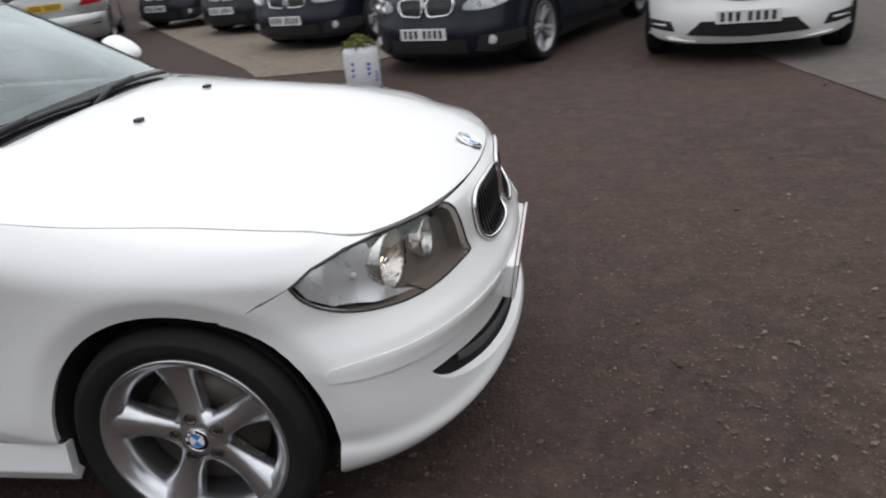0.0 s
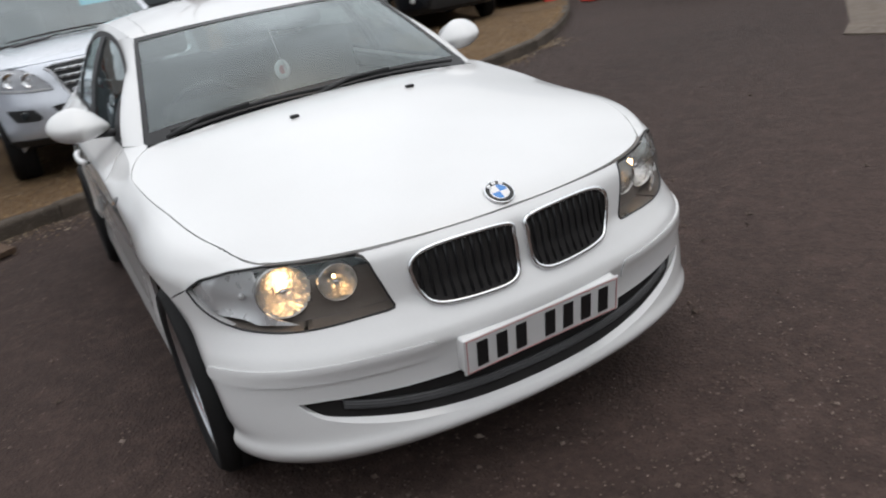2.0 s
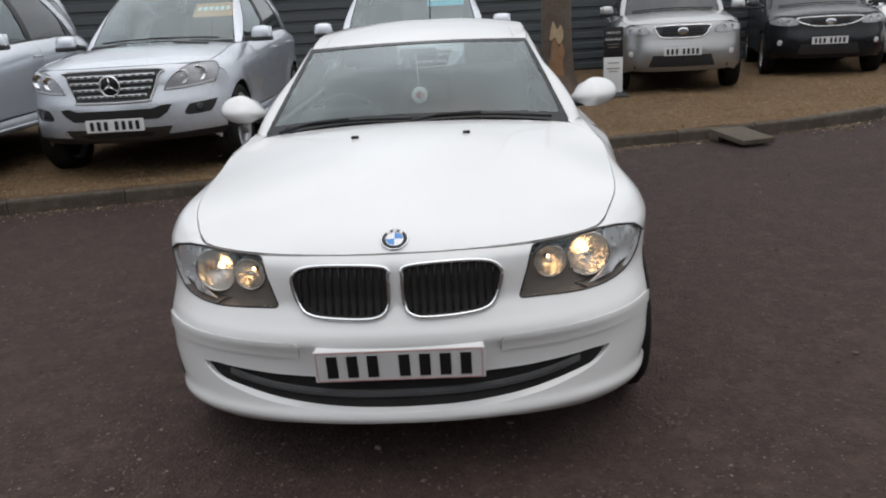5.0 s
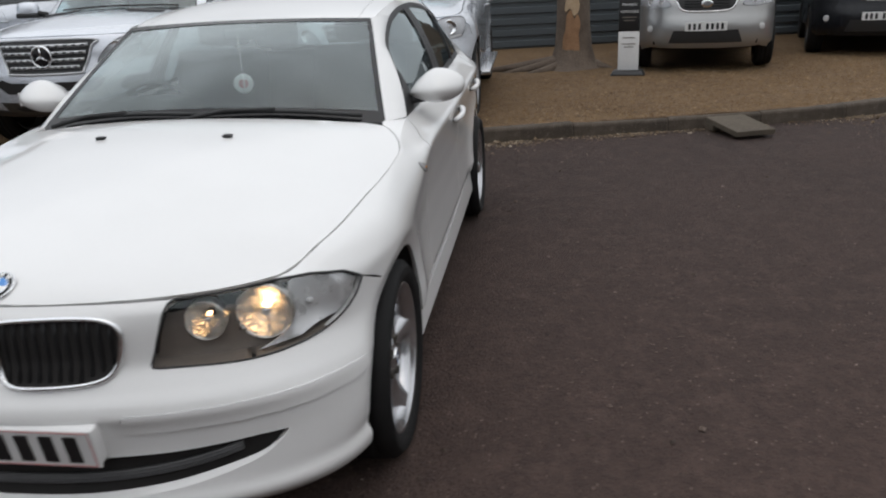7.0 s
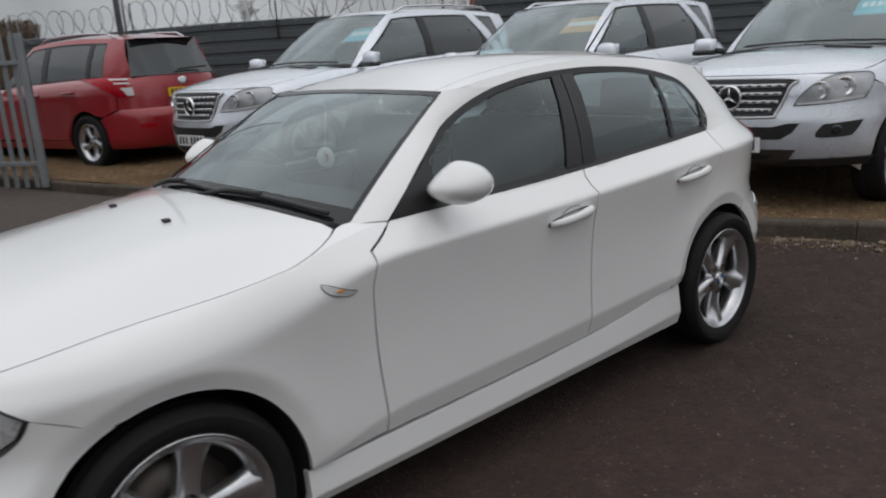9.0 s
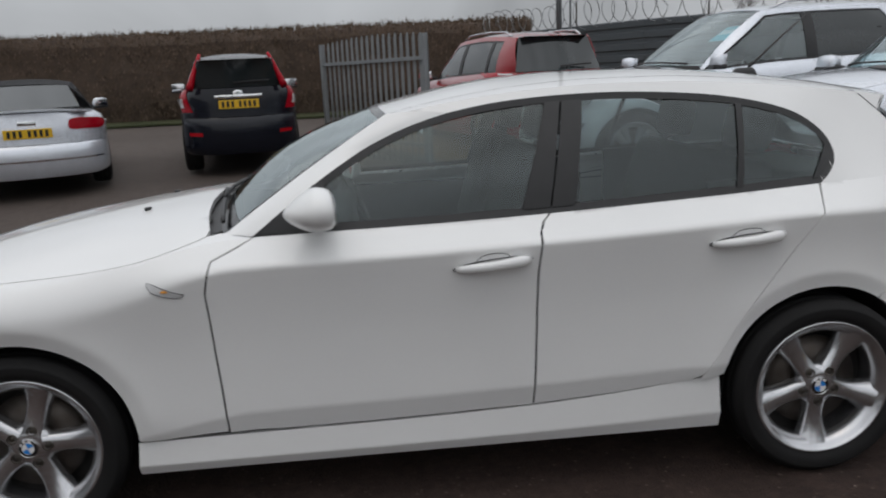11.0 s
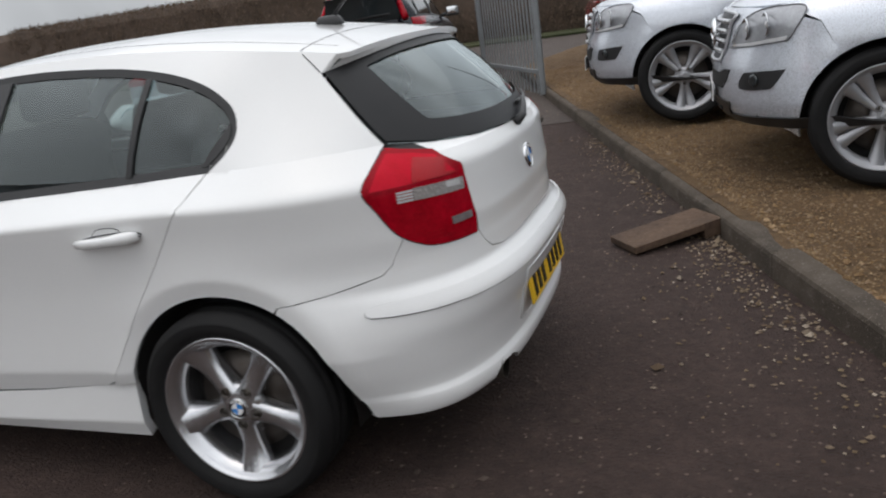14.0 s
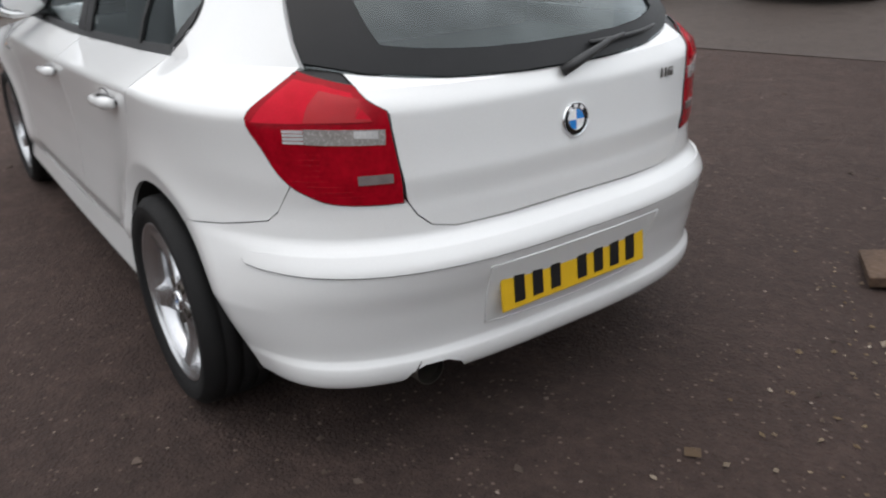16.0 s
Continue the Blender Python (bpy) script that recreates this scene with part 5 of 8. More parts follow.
def rough_ground(name, a, b, c, pebble, stone_scale, relief, rough=0.85, patchy=0.5, mid_scale=9.0, few=0.72, tone_by_x=None):
    """Ground: patches of two tones, small stones picked out by cells, and relief."""
    m = bpy.data.materials.new(name)
    m.use_nodes = True
    n, l = m.node_tree.nodes, m.node_tree.links
    p = n["Principled BSDF"]
    p.inputs["Roughness"].default_value, p.inputs["Specular IOR Level"].default_value = rough, 0.3
    tc = n.new("ShaderNodeTexCoord")
    big, mid, cell, fine = n.new("ShaderNodeTexNoise"), n.new("ShaderNodeTexNoise"), n.new("ShaderNodeTexVoronoi"), n.new("ShaderNodeTexNoise")
    for node, s in ((big, patchy), (mid, mid_scale), (cell, stone_scale), (fine, 170.0)):
        node.inputs["Scale"].default_value = s
        l.new(tc.outputs["Object"], node.inputs["Vector"])
    big.inputs["Detail"].default_value = mid.inputs["Detail"].default_value = fine.inputs["Detail"].default_value = 6

    def ramp(src, lo, hi):
        r = n.new("ShaderNodeMapRange")
        r.inputs[1].default_value, r.inputs[2].default_value = lo, hi
        l.new(src, r.inputs[0])
        return r.outputs[0]

    def mix(fac, x, y):
        k = n.new("ShaderNodeMix")
        k.data_type = "RGBA"
        l.new(fac, k.inputs[0])
        for v, i in ((x, 6), (y, 7)):
            if isinstance(v, tuple):
                k.inputs[i].default_value = (*v, 1)
            else:
                l.new(v, k.inputs[i])
        return k.outputs[2]

    base = mix(ramp(big.outputs[0], 0.35, 0.65), a, b)
    base = mix(ramp(mid.outputs[0], 0.45, 0.75), base, c)
    if tone_by_x:
        # the tone climbs from darker at low x to paler at high x, along an uneven line
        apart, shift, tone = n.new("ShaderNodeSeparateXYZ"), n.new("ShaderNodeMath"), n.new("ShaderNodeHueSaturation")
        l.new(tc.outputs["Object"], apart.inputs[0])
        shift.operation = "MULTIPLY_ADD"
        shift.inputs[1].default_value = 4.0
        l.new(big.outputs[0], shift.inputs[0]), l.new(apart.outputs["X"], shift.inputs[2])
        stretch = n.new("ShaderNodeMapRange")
        stretch.inputs[1].default_value, stretch.inputs[2].default_value, stretch.inputs[3].default_value, stretch.inputs[4].default_value = tone_by_x[0] + 2, tone_by_x[1] + 2, tone_by_x[2], tone_by_x[3]
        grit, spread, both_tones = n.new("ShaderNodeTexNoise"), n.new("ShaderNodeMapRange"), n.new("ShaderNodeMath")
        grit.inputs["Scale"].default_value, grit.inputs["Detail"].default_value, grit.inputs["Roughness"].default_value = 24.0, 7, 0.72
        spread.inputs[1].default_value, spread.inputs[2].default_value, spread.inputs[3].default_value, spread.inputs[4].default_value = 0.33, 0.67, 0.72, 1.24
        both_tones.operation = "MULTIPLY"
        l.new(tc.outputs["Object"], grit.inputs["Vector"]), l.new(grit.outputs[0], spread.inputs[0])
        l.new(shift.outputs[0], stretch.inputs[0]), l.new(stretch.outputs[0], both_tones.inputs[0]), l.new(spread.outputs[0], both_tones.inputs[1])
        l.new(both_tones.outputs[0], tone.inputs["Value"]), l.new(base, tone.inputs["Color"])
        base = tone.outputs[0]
    sep = n.new("ShaderNodeSeparateColor")
    l.new(cell.outputs["Color"], sep.inputs[0])
    pick = n.new("ShaderNodeMath")
    pick.operation = "MULTIPLY"
    l.new(ramp(sep.outputs[0], few, 0.97), pick.inputs[0])
    l.new(ramp(cell.outputs["Distance"], 0.45, 0.25), pick.inputs[1])
    base = mix(pick.outputs[0], base, pebble)
    l.new(base, p.inputs["Base Color"])
    h = n.new("ShaderNodeMath")
    h.operation = "MULTIPLY_ADD"
    l.new(ramp(cell.outputs["Distance"], 0.6, 0.0), h.inputs[0])
    h.inputs[1].default_value = 0.6
    l.new(fine.outputs[0], h.inputs[2])
    bp = n.new("ShaderNodeBump")
    bp.inputs["Strength"].default_value, bp.inputs["Distance"].default_value = relief, 0.02
    l.new(h.outputs[0], bp.inputs["Height"]), l.new(bp.outputs[0], p.inputs["Normal"])
    return m


TARMAC = rough_ground("worn_tarmac", (0.081, 0.052, 0.043), (0.060, 0.039, 0.0325), (0.098, 0.064, 0.0535), (0.135, 0.098, 0.083), 60.0, 0.7, 0.85, 0.6, 6.5, 0.93, tone_by_x=(-2.2, 2.6, 0.63, 0.92))
ROADWAY = rough_ground("grey_road", (0.066, 0.051, 0.044), (0.080, 0.063, 0.055), (0.054, 0.042, 0.037), (0.14, 0.118, 0.10), 90.0, 0.3)
CONCRETE = rough_ground("stained_concrete", (0.16, 0.127, 0.10), (0.12, 0.095, 0.075), (0.19, 0.16, 0.132), (0.24, 0.21, 0.185), 45.0, 0.2, 0.8, 1.3)
PALE_TARMAC = rough_ground("pale_tarmac", (0.115, 0.10, 0.092), (0.09, 0.078, 0.07), (0.14, 0.122, 0.112), (0.24, 0.21, 0.19), 70.0, 0.4)
GRAVEL_MAT = rough_ground("gravel_fines", (0.15, 0.092, 0.046), (0.19, 0.12, 0.061), (0.10, 0.062, 0.033), (0.33, 0.235, 0.145), 48.0, 1.0, 0.9, 0.8)
GRASS = rough_ground("grass_verge", (0.05, 0.062, 0.025), (0.07, 0.07, 0.03), (0.04, 0.05, 0.02), (0.09, 0.085, 0.04), 60.0, 1.0)
KERB = rough_ground("kerb_concrete", (0.085, 0.067, 0.051), (0.060, 0.048, 0.037), (0.110, 0.090, 0.072), (0.20, 0.175, 0.15), 120.0, 0.3, 0.88, 1.7)

coarse = [-400, -200, -100, -60, -40, -30, -24] + [v * 0.8 for v in range(-25, 26)] + [24, 30, 40, 60, 100, 200, 400]
bm = bmesh.new()
grid = [[bm.verts.new((x, y, gz(x, y) + 0.006 * noise.noise((x * 0.5, y * 0.5, 0)) - 0.004)) for y in coarse] for x in coarse]
for i in range(len(coarse) - 1):
    for j in range(len(coarse) - 1):
        bm.faces.new((grid[i][j], grid[i + 1][j], grid[i + 1][j + 1], grid[i][j + 1]))
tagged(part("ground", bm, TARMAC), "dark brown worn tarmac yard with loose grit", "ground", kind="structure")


def sheet(name, outline, z, mat, cell, label, category):
    bm = patch([outline], lambda x, y: Vector((x, y, z(x, y))), cell, 0.05, 0, (0, 0, -50))
    return tagged(part(name, bm, mat), label, category, kind="structure")


sheet("concrete_apron", [(-1.25, 6.0), (-0.2, 6.1), (0.5, 7.4), (-3.6, 15.4), (-7.2, 14.2), (-1.62, 6.62)], lambda x, y: gz(x, y) + 0.012, CONCRETE, 0.8, "stained concrete apron under the parked cars", "pavement")
sheet("pale_patch", [(3.88, 5.4), (4.05, 4.5), (4.33, 3.25), (5.2, 1.2), (9, -2), (12, 2), (10, 9), (5.2, 8.5)], lambda x, y: gz(x, y) + 0.008, PALE_TARMAC, 0.8, "paler patch of old tarmac", "pavement")
sheet("road", [(-1.5, -5.5), (-0.3, -5.24), (1.2, -4.84), (3, -4.6), (12, -4.2), (30, -3), (30, -19.4), (-8, -19.9), (-2.0, -13.0), (0.0, -9.2)], lambda x, y: gz(x, y) + 0.005, ROADWAY, 0.8, "grey road beyond the yard gate", "road")
sheet("verge", [(-30, -19.6), (40, -19.2), (40, -26), (-30, -26)], lambda x, y: gz(x, y) + 0.07 + 0.03 * noise.noise((x, y, 0)), GRASS, 1.0, "muddy grass verge below the hedge", "ground")

KERB_LINE = rounded([(0.35, -9.6), (-0.62, -7.0), (-1.78, -4.05), (-2.56, -2.0), (-3.08, -0.5), (-3.54, 0.6), (-3.9, 2.0), (-4.3, 3.6), (-4.88, 4.95), (-5.95, 6.15), (-7.3, 7.4), (-9.6, 9.2)], 8, False)
edge = [(p[0] - 0.06, p[1]) for p in KERB_LINE]
bed = patch([edge + [(-30, 20), (-30, -19), (-1.0, -19)]], lambda x, y: Vector((x, y, gravel_z(x, y))), 0.35, 0.2, 0, (0, 0, -50))
gravel = tagged(part("gravel_bed", bed, GRAVEL_MAT), "raised bed of golden brown gravel behind a kerb", "ground", kind="structure")


def along(points, step):
    """Points at even steps on a 2D line, with the direction there."""
    out, left = [], 0.0
    for a, b in zip(points, points[1:]):
        a, b = Vector(a), Vector(b)
        d = (b - a).length
        while left <= d:
            out.append((a.lerp(b, left / d), (b - a).normalized()))
            left += step
        left -= d
    return out


# kerb stones
kerb = tagged(new("kerb"), "weathered concrete kerb round the gravel", "kerb", kind="structure")
rng = random.Random(4)
spots = along(KERB_LINE, 0.915)
for i, ((a, d), (b, _)) in enumerate(zip(spots, spots[1:])):
    t = (b - a).normalized()
    bm = bmesh.new()
    length = (b - a).length - 0.008
    prof = [(0.0, -0.06), (0.0, 0.095), (0.006, 0.112), (0.02, 0.122), (0.05, 0.126), (0.118, 0.124), (0.125, 0.115), (0.125, -0.06)]
    rows = [[bm.verts.new((s * length, u, v + rng.uniform(-0.002, 0.002))) for u, v in prof] for s in (0, 0.01, 0.25, 0.5, 0.75, 0.99, 1)]
    for r, s in zip(rows, rows[1:]):
        for k in range(len(prof) - 1):
            bm.faces.new((r[k], s[k], s[k + 1], r[k + 1]))
    bm.faces.new(rows[0][::-1]), bm.faces.new(rows[-1])
    bmesh.ops.recalc_face_normals(bm, faces=bm.faces[:])
    ang = math.degrees(math.atan2(t.y, t.x))
    part("kerb_stone", bm, KERB, kerb, smooth=False, m=pose(a.x, a.y, gz(a.x, a.y) + rng.uniform(-0.006, 0.004), 0, rng.uniform(-0.4, 0.4) - math.degrees(math.atan2(gz(b.x, b.y) - gz(a.x, a.y), length)), ang))


def pebbles(name, count, place, sizes, mat, label, seed):
    """Loose stones as one mesh."""
    r = random.Random(seed)
    verts, faces = [], []
    for _ in range(count):
        x, y, z = place(r)
        s = r.uniform(*sizes) * (1 + 1.4 * (r.random() < 0.05))
        a = r.uniform(0, 6.28)
        sx, sy, sz = s * r.uniform(0.7, 1.3), s * r.uniform(0.6, 1.0), s * r.uniform(0.4, 0.75)
        k = len(verts)
        for px, py, pz in ((1, 0.1, 0), (0.15, 1, 0.1), (-1, 0.1, 0), (-0.1, -1, -0.1), (0.2, 0.1, 1), (0, 0, -0.6)):
            px, py = px * sx * r.uniform(0.8, 1.2), py * sy * r.uniform(0.8, 1.2)
            verts.append((x + px * math.cos(a) - py * math.sin(a), y + px * math.sin(a) + py * math.cos(a), z + sz * 0.4 + pz * sz))
        for i in range(4):
            faces.append((k + i, k + (i + 1) % 4, k + 4))
            faces.append((k + (i + 1) % 4, k + i, k + 5))
    me = bpy.data.meshes.new(name)
    me.from_pydata(verts, [], faces)
    me.materials.append(mat)
    return tagged(new(name, me), label, "gravel", kind="stuff")


def stone_mat(name, tones):
    """Loose stones, each of its own tone."""
    m = material(name, tones[0], 0.85, spec=0.2)
    n, l = m.node_tree.nodes, m.node_tree.links
    geo, ramp = n.new("ShaderNodeNewGeometry"), n.new("ShaderNodeValToRGB")
    ramp.color_ramp.elements[0].color, ramp.color_ramp.elements[1].color = (*tones[0], 1), (*tones[-1], 1)
    for i, c in enumerate(tones[1:-1]):
        ramp.color_ramp.elements.new((i + 1) / (len(tones) - 1)).color = (*c, 1)
    l.new(geo.outputs["Random Per Island"], ramp.inputs[0]), l.new(ramp.outputs[0], n["Principled BSDF"].inputs["Base Color"])
    return m


GRIT = stone_mat("grit_stones", [(0.045, 0.035, 0.03), (0.09, 0.068, 0.056), (0.06, 0.045, 0.038), (0.15, 0.115, 0.095), (0.075, 0.055, 0.045), (0.26, 0.21, 0.18)])
GOLD = stone_mat("golden_stones", [(0.16, 0.094, 0.044), (0.27, 0.174, 0.088), (0.11, 0.066, 0.035), (0.36, 0.255, 0.15), (0.20, 0.122, 0.061), (0.30, 0.226, 0.16)])
STONY = stone_mat("bedded_stones", [(0.09, 0.066, 0.056), (0.15, 0.112, 0.096), (0.075, 0.055, 0.046), (0.20, 0.155, 0.13), (0.11, 0.078, 0.064), (0.28, 0.225, 0.19)])
SPILL = stone_mat("spilled_stones", [(0.20, 0.15, 0.095), (0.13, 0.09, 0.055), (0.28, 0.22, 0.16), (0.09, 0.06, 0.038), (0.40, 0.34, 0.27)])


def yard_spot(r):
    while True:
        a, d = r.uniform(0, 6.283), r.uniform(0.3, 4.6)
        x, y = 0.3 + (1.9 + d) * math.cos(a), (0.8 + d) * math.sin(a)
        if x > -0.42 * y - 3.3 + (0.06 * y * y if y < 0 else 0) and x > -3.3:
            return x, y, gz(x, y)


def stony_spot(r):
    """A stony stretch of the yard off the car's right front corner."""
    a, d = r.uniform(0, 6.283), 2.5 * r.random() ** 0.85
    x, y = 3.7 + d * math.cos(a), -0.6 + 1.3 * d * math.sin(a)
    return x, y, gz(x, y) - 0.002


pebbles("stony_patch", 26000, stony_spot, (0.002, 0.0058), STONY, "small brown stones bedded in the worn tarmac", 17)
pebbles("loose_grit", 7000, yard_spot, (0.0025, 0.0075), GRIT, "loose dark grit scattered over the tarmac", 11)
bed_line = along(KERB_LINE, 0.02)


def bed_spot(r):
    p, d = bed_line[int(r.uniform(0.04, 0.9) * len(bed_line))]
    k = 0.13 + 3.4 * r.random() ** 1.6
    x, y = p.x - d.y * k, p.y + d.x * k
    return x, y, gravel_z(x, y)


def spill_spot(r):
    while True:
        p, d = bed_line[int(r.uniform(0.05, 0.75) * len(bed_line))]
        k = -abs(r.gauss(0.0, 0.12) * (1 + 1.8 * (r.random() < 0.2))) - 0.01
        x, y = p.x - d.y * k, p.y + d.x * k
        if noise.noise((x * 1.3, y * 1.3, 7)) > r.uniform(-0.25, 0.35) and (y > -1.9 or r.random() < 0.3):
            return x, y, gz(x, y)


pebbles("bed_stones", 90000, bed_spot, (0.0035, 0.0085), GOLD, "golden gravel stones", 12)
pebbles("spilled_gravel", 3600, spill_spot, (0.0042, 0.0125), SPILL, "pale stones spilled along the kerb", 13)

# ---- boundary: corrugated steel fence, wire, gate, hedge ----
SLATE = material("slate_steel", (0.085, 0.098, 0.108), 0.5, 0.1, alt=(0.068, 0.078, 0.085), scale=1.1, fine=60, bump=0.03, bump_scale=20)
GALV = material("galvanised_steel", (0.24, 0.255, 0.265), 0.6, 0.1, alt=(0.18, 0.19, 0.195), scale=7, fine=90)
WIRE = material("wire_steel", (0.25, 0.26, 0.27), 0.45, 0.7)
FENCE_LINE = [(-2.6, -15.2), (-5.0, -10.7), (-8.0, -8.0), (-11.0, -3.6), (-11.9, 0.4), (-12.7, 4.0), (-14.0, 10.0), (-16, 17)]
fence = tagged(new("fence"), "dark slate corrugated steel fence round the yard", "fence", kind="structure")
spots = along(FENCE_LINE, 2.4)
top_z = 2.13
for (a, d), (b, _) in zip(spots, spots[1:]):
    t = (b - a).normalized()
    nrm = Vector((-t.y, t.x))
    if nrm.dot(Vector((0, 0)) - a) < 0:
        nrm = -nrm
    z0 = gz(a.x, a.y) + 0.1
    prof, z = [], 0.0
    while z < top_z - z0:
        prof += [(0.0, z), (0.0, z + 0.045), (0.032, z + 0.062), (0.032, z + 0.165), (0.0, z + 0.18)]
        z += 0.205
    bm = bmesh.new()
    rows = []
    for q in (a, b):
        rows.append([bm.verts.new((q.x + nrm.x * u, q.y + nrm.y * u, z0 + v)) for u, v in prof])
    back = [[bm.verts.new(v.co - Vector((nrm.x, nrm.y, 0)) * 0.02) for v in r] for r in rows]
    for r in (rows, back):
        for k in range(len(prof) - 1):
            bm.faces.new((r[0][k], r[1][k], r[1][k + 1], r[0][k + 1]))
    bm.faces.new((rows[0][-1], rows[1][-1], back[1][-1], back[0][-1]))
    bmesh.ops.recalc_face_normals(bm, faces=bm.faces[:])
    part("fence_panel", bm, SLATE, fence, smooth=False)
    part("fence_post", box(bmesh.new(), (0.07, 0.07, top_z - z0 + 0.3), (a.x - nrm.x * 0.06, a.y - nrm.y * 0.06, (top_z + z0) / 2 - 0.1)), SLATE, fence, smooth=False)
wire = tagged(new("razor_wire"), "coils of razor wire along the fence top", "wire")
for k, (lo, hi) in enumerate(((0, 9.0),)):
    pts = along(FENCE_LINE, 0.02)[: int(15.5 / 0.02)]
    coil = []
    for i, (p, d) in enumerate(pts):
        a = i * 0.02 / 0.34 * 2 * math.pi
        r = 0.27 + 0.03 * math.sin(i * 0.05)
        coil.append((p.x - d.y * r * math.cos(a) + d.x * 0.1 * math.sin(a * 0.37), p.y + d.x * r * math.cos(a), top_z + 0.27 + r * math.sin(a)))
    part("coil", tube(coil, 0.0085, 4), WIRE, wire)
    for i in range(0, len(pts), 150):
        p, d = pts[i]
        part("wire_post", tube([(p.x, p.y, top_z - 0.3), (p.x, p.y, top_z + 0.55)], 0.016, 5), DARK_METAL, wire)


def palisade(name, a, b, height, label):
    """A palisade leaf of pointed steel pales on two rails."""
    a, b = Vector(a), Vector(b)
    t = (b - a).normalized()
    ang = math.degrees(math.atan2(t.y, t.x))
    ob = empty(name, pose(a.x, a.y, gz(a.x, a.y) + 0.04, 0, 0, ang), label, "gate")
    length = (b - a).length
    crest = lambda x: height + 0.05 * math.sin(math.pi * min(max(x / length, 0), 1))
    for z in (0.28, height - 0.32):
        part("rail", box(bmesh.new(), (length, 0.04, 0.05), (length / 2, 0.03, z), bevel=0.004), GALV, ob, smooth=False)
    n = int(length / 0.145)
    for i in range(n + 1):
        x = i * length / n
        bm = bmesh.new()
        w, ring = 0.034, []
        top = crest(x)
        for u, v in ((-w, 0.0), (w, 0.0), (w, top - 0.06), (w * 0.35, top), (-w * 0.35, top), (-w, top - 0.06)):
            ring.append((x + u, v))
        f = [bm.verts.new((u, 0.0 if abs(u - x) < w * 0.9 else 0.008, v)) for u, v in ring]
        g = [bm.verts.new((v.co.x, v.co.y + 0.006, v.co.z)) for v in f]
        bm.faces.new(f), bm.faces.new(g[::-1])
        for k in range(6):
            bm.faces.new((f[k], g[k], g[(k + 1) % 6], f[(k + 1) % 6]))
        bmesh.ops.recalc_face_normals(bm, faces=bm.faces[:])
        part("pale", bm, GALV, ob, smooth=False)
    for x in (0, length):
        part("gate_post", box(bmesh.new(), (0.06, 0.06, height - 0.02), (x, 0.05, height / 2), bevel=0.004), GALV, ob, smooth=False)
    return ob


palisade("palisade_gate", (-0.60, -7.1), (0.86, -9.6), 1.74, "open galvanised palisade gate leaf beside the road")

HEDGE_MAT = material("hedge_twigs", (0.112, 0.078, 0.057), 0.9, alt=(0.056, 0.040, 0.032), scale=3.0, fine=26, bump=1.0, bump_scale=26)
DEAD_LEAF = stone_mat("hedge_leaves", [(0.060, 0.042, 0.029), (0.135, 0.095, 0.066), (0.045, 0.033, 0.023), (0.19, 0.14, 0.105), (0.09, 0.063, 0.044)])
hedge = empty("hedge", None, "tall clipped brown winter hedge beyond the road", "hedge")
bm = bmesh.new()
cols = [-5 + i * 0.5 for i in range(98)]
prof = [(-22.0, 0.25), (-21.75, 0.9), (-21.7, 1.8), (-21.8, 2.6), (-22.0, 2.87), (-22.7, 2.93), (-23.2, 2.83), (-23.4, 0.25)]
rows = [[bm.verts.new((x, y + 0.16 * noise.noise((x * 1.4, z * 1.6, 5)), z + (0.10 * noise.noise((x * 1.1, y, 2)) if z > 2 else 0))) for y, z in prof] for x in cols]
for r, s in zip(rows, rows[1:]):
    for k in range(len(prof) - 1):
        bm.faces.new((r[k], r[k + 1], s[k + 1], s[k]))
part("hedge_core", bm, HEDGE_MAT, hedge, smooth=False)
rng = random.Random(8)
verts, faces = [], []
for _ in range(42000):
    x = rng.uniform(-5, 24)
    top = rng.random() < 0.22
    y, z = (rng.uniform(-23.1, -21.8), 2.86 + abs(rng.gauss(0, 0.06))) if top else (-21.72 + rng.gauss(0, 0.06), rng.uniform(0.3, 2.9))
    y += 0.16 * noise.noise((x * 1.4, z * 1.6, 5))
    a, tl = rng.uniform(0, 6.28), rng.gauss(0, 0.5)
    s, w = rng.uniform(0.05, 0.16), rng.uniform(0.012, 0.03)
    k = len(verts)
    up = Vector((math.sin(tl) * math.cos(a), 0.4 * math.sin(tl) * math.sin(a), math.cos(tl)))
    sd = Vector((math.cos(a), 0.5 * math.sin(a), 0)) * w
    o = Vector((x, y, z))
    verts += [tuple(o - sd), tuple(o + sd), tuple(o + up * s)]
    faces.append((k, k + 1, k + 2))
me = bpy.data.meshes.new("hedge_leaves")
me.from_pydata(verts, [], faces)
me.materials.append(DEAD_LEAF)
hl = new("hedge_leaves", me)
hl.parent = hedge
hl["kind"] = "stuff"

# ---- far buildings, bare trees, posts ----
BLOCKING_WALL = material("blocking_wall_grey", (0.20, 0.205, 0.21), 0.55, alt=(0.16, 0.165, 0.17), scale=0.8, fine=14, bump=0.05, bump_scale=6)
# added out of view: blocks low sky light that would over-brighten the front bumper
tagged(part("wall_east", box(bmesh.new(), (0.4, 24.0, 5.4), (13.2, 5.0, 2.7), bevel=0.02), BLOCKING_WALL, smooth=False), "unseen plain grey wall added to block low light on the car's front", "wall", kind="structure")
BRICK = material("red_brick", (0.24, 0.085, 0.05), 0.85, alt=(0.17, 0.06, 0.04), scale=5, fine=60, object_random=0.0)
MORTAR = material("mortar", (0.26, 0.22, 0.19), 0.9, alt=(0.2, 0.17, 0.15), scale=20)
ROOF_TILE = material("roof_tile", (0.06, 0.052, 0.05), 0.8, alt=(0.085, 0.07, 0.062), scale=4, fine=30)
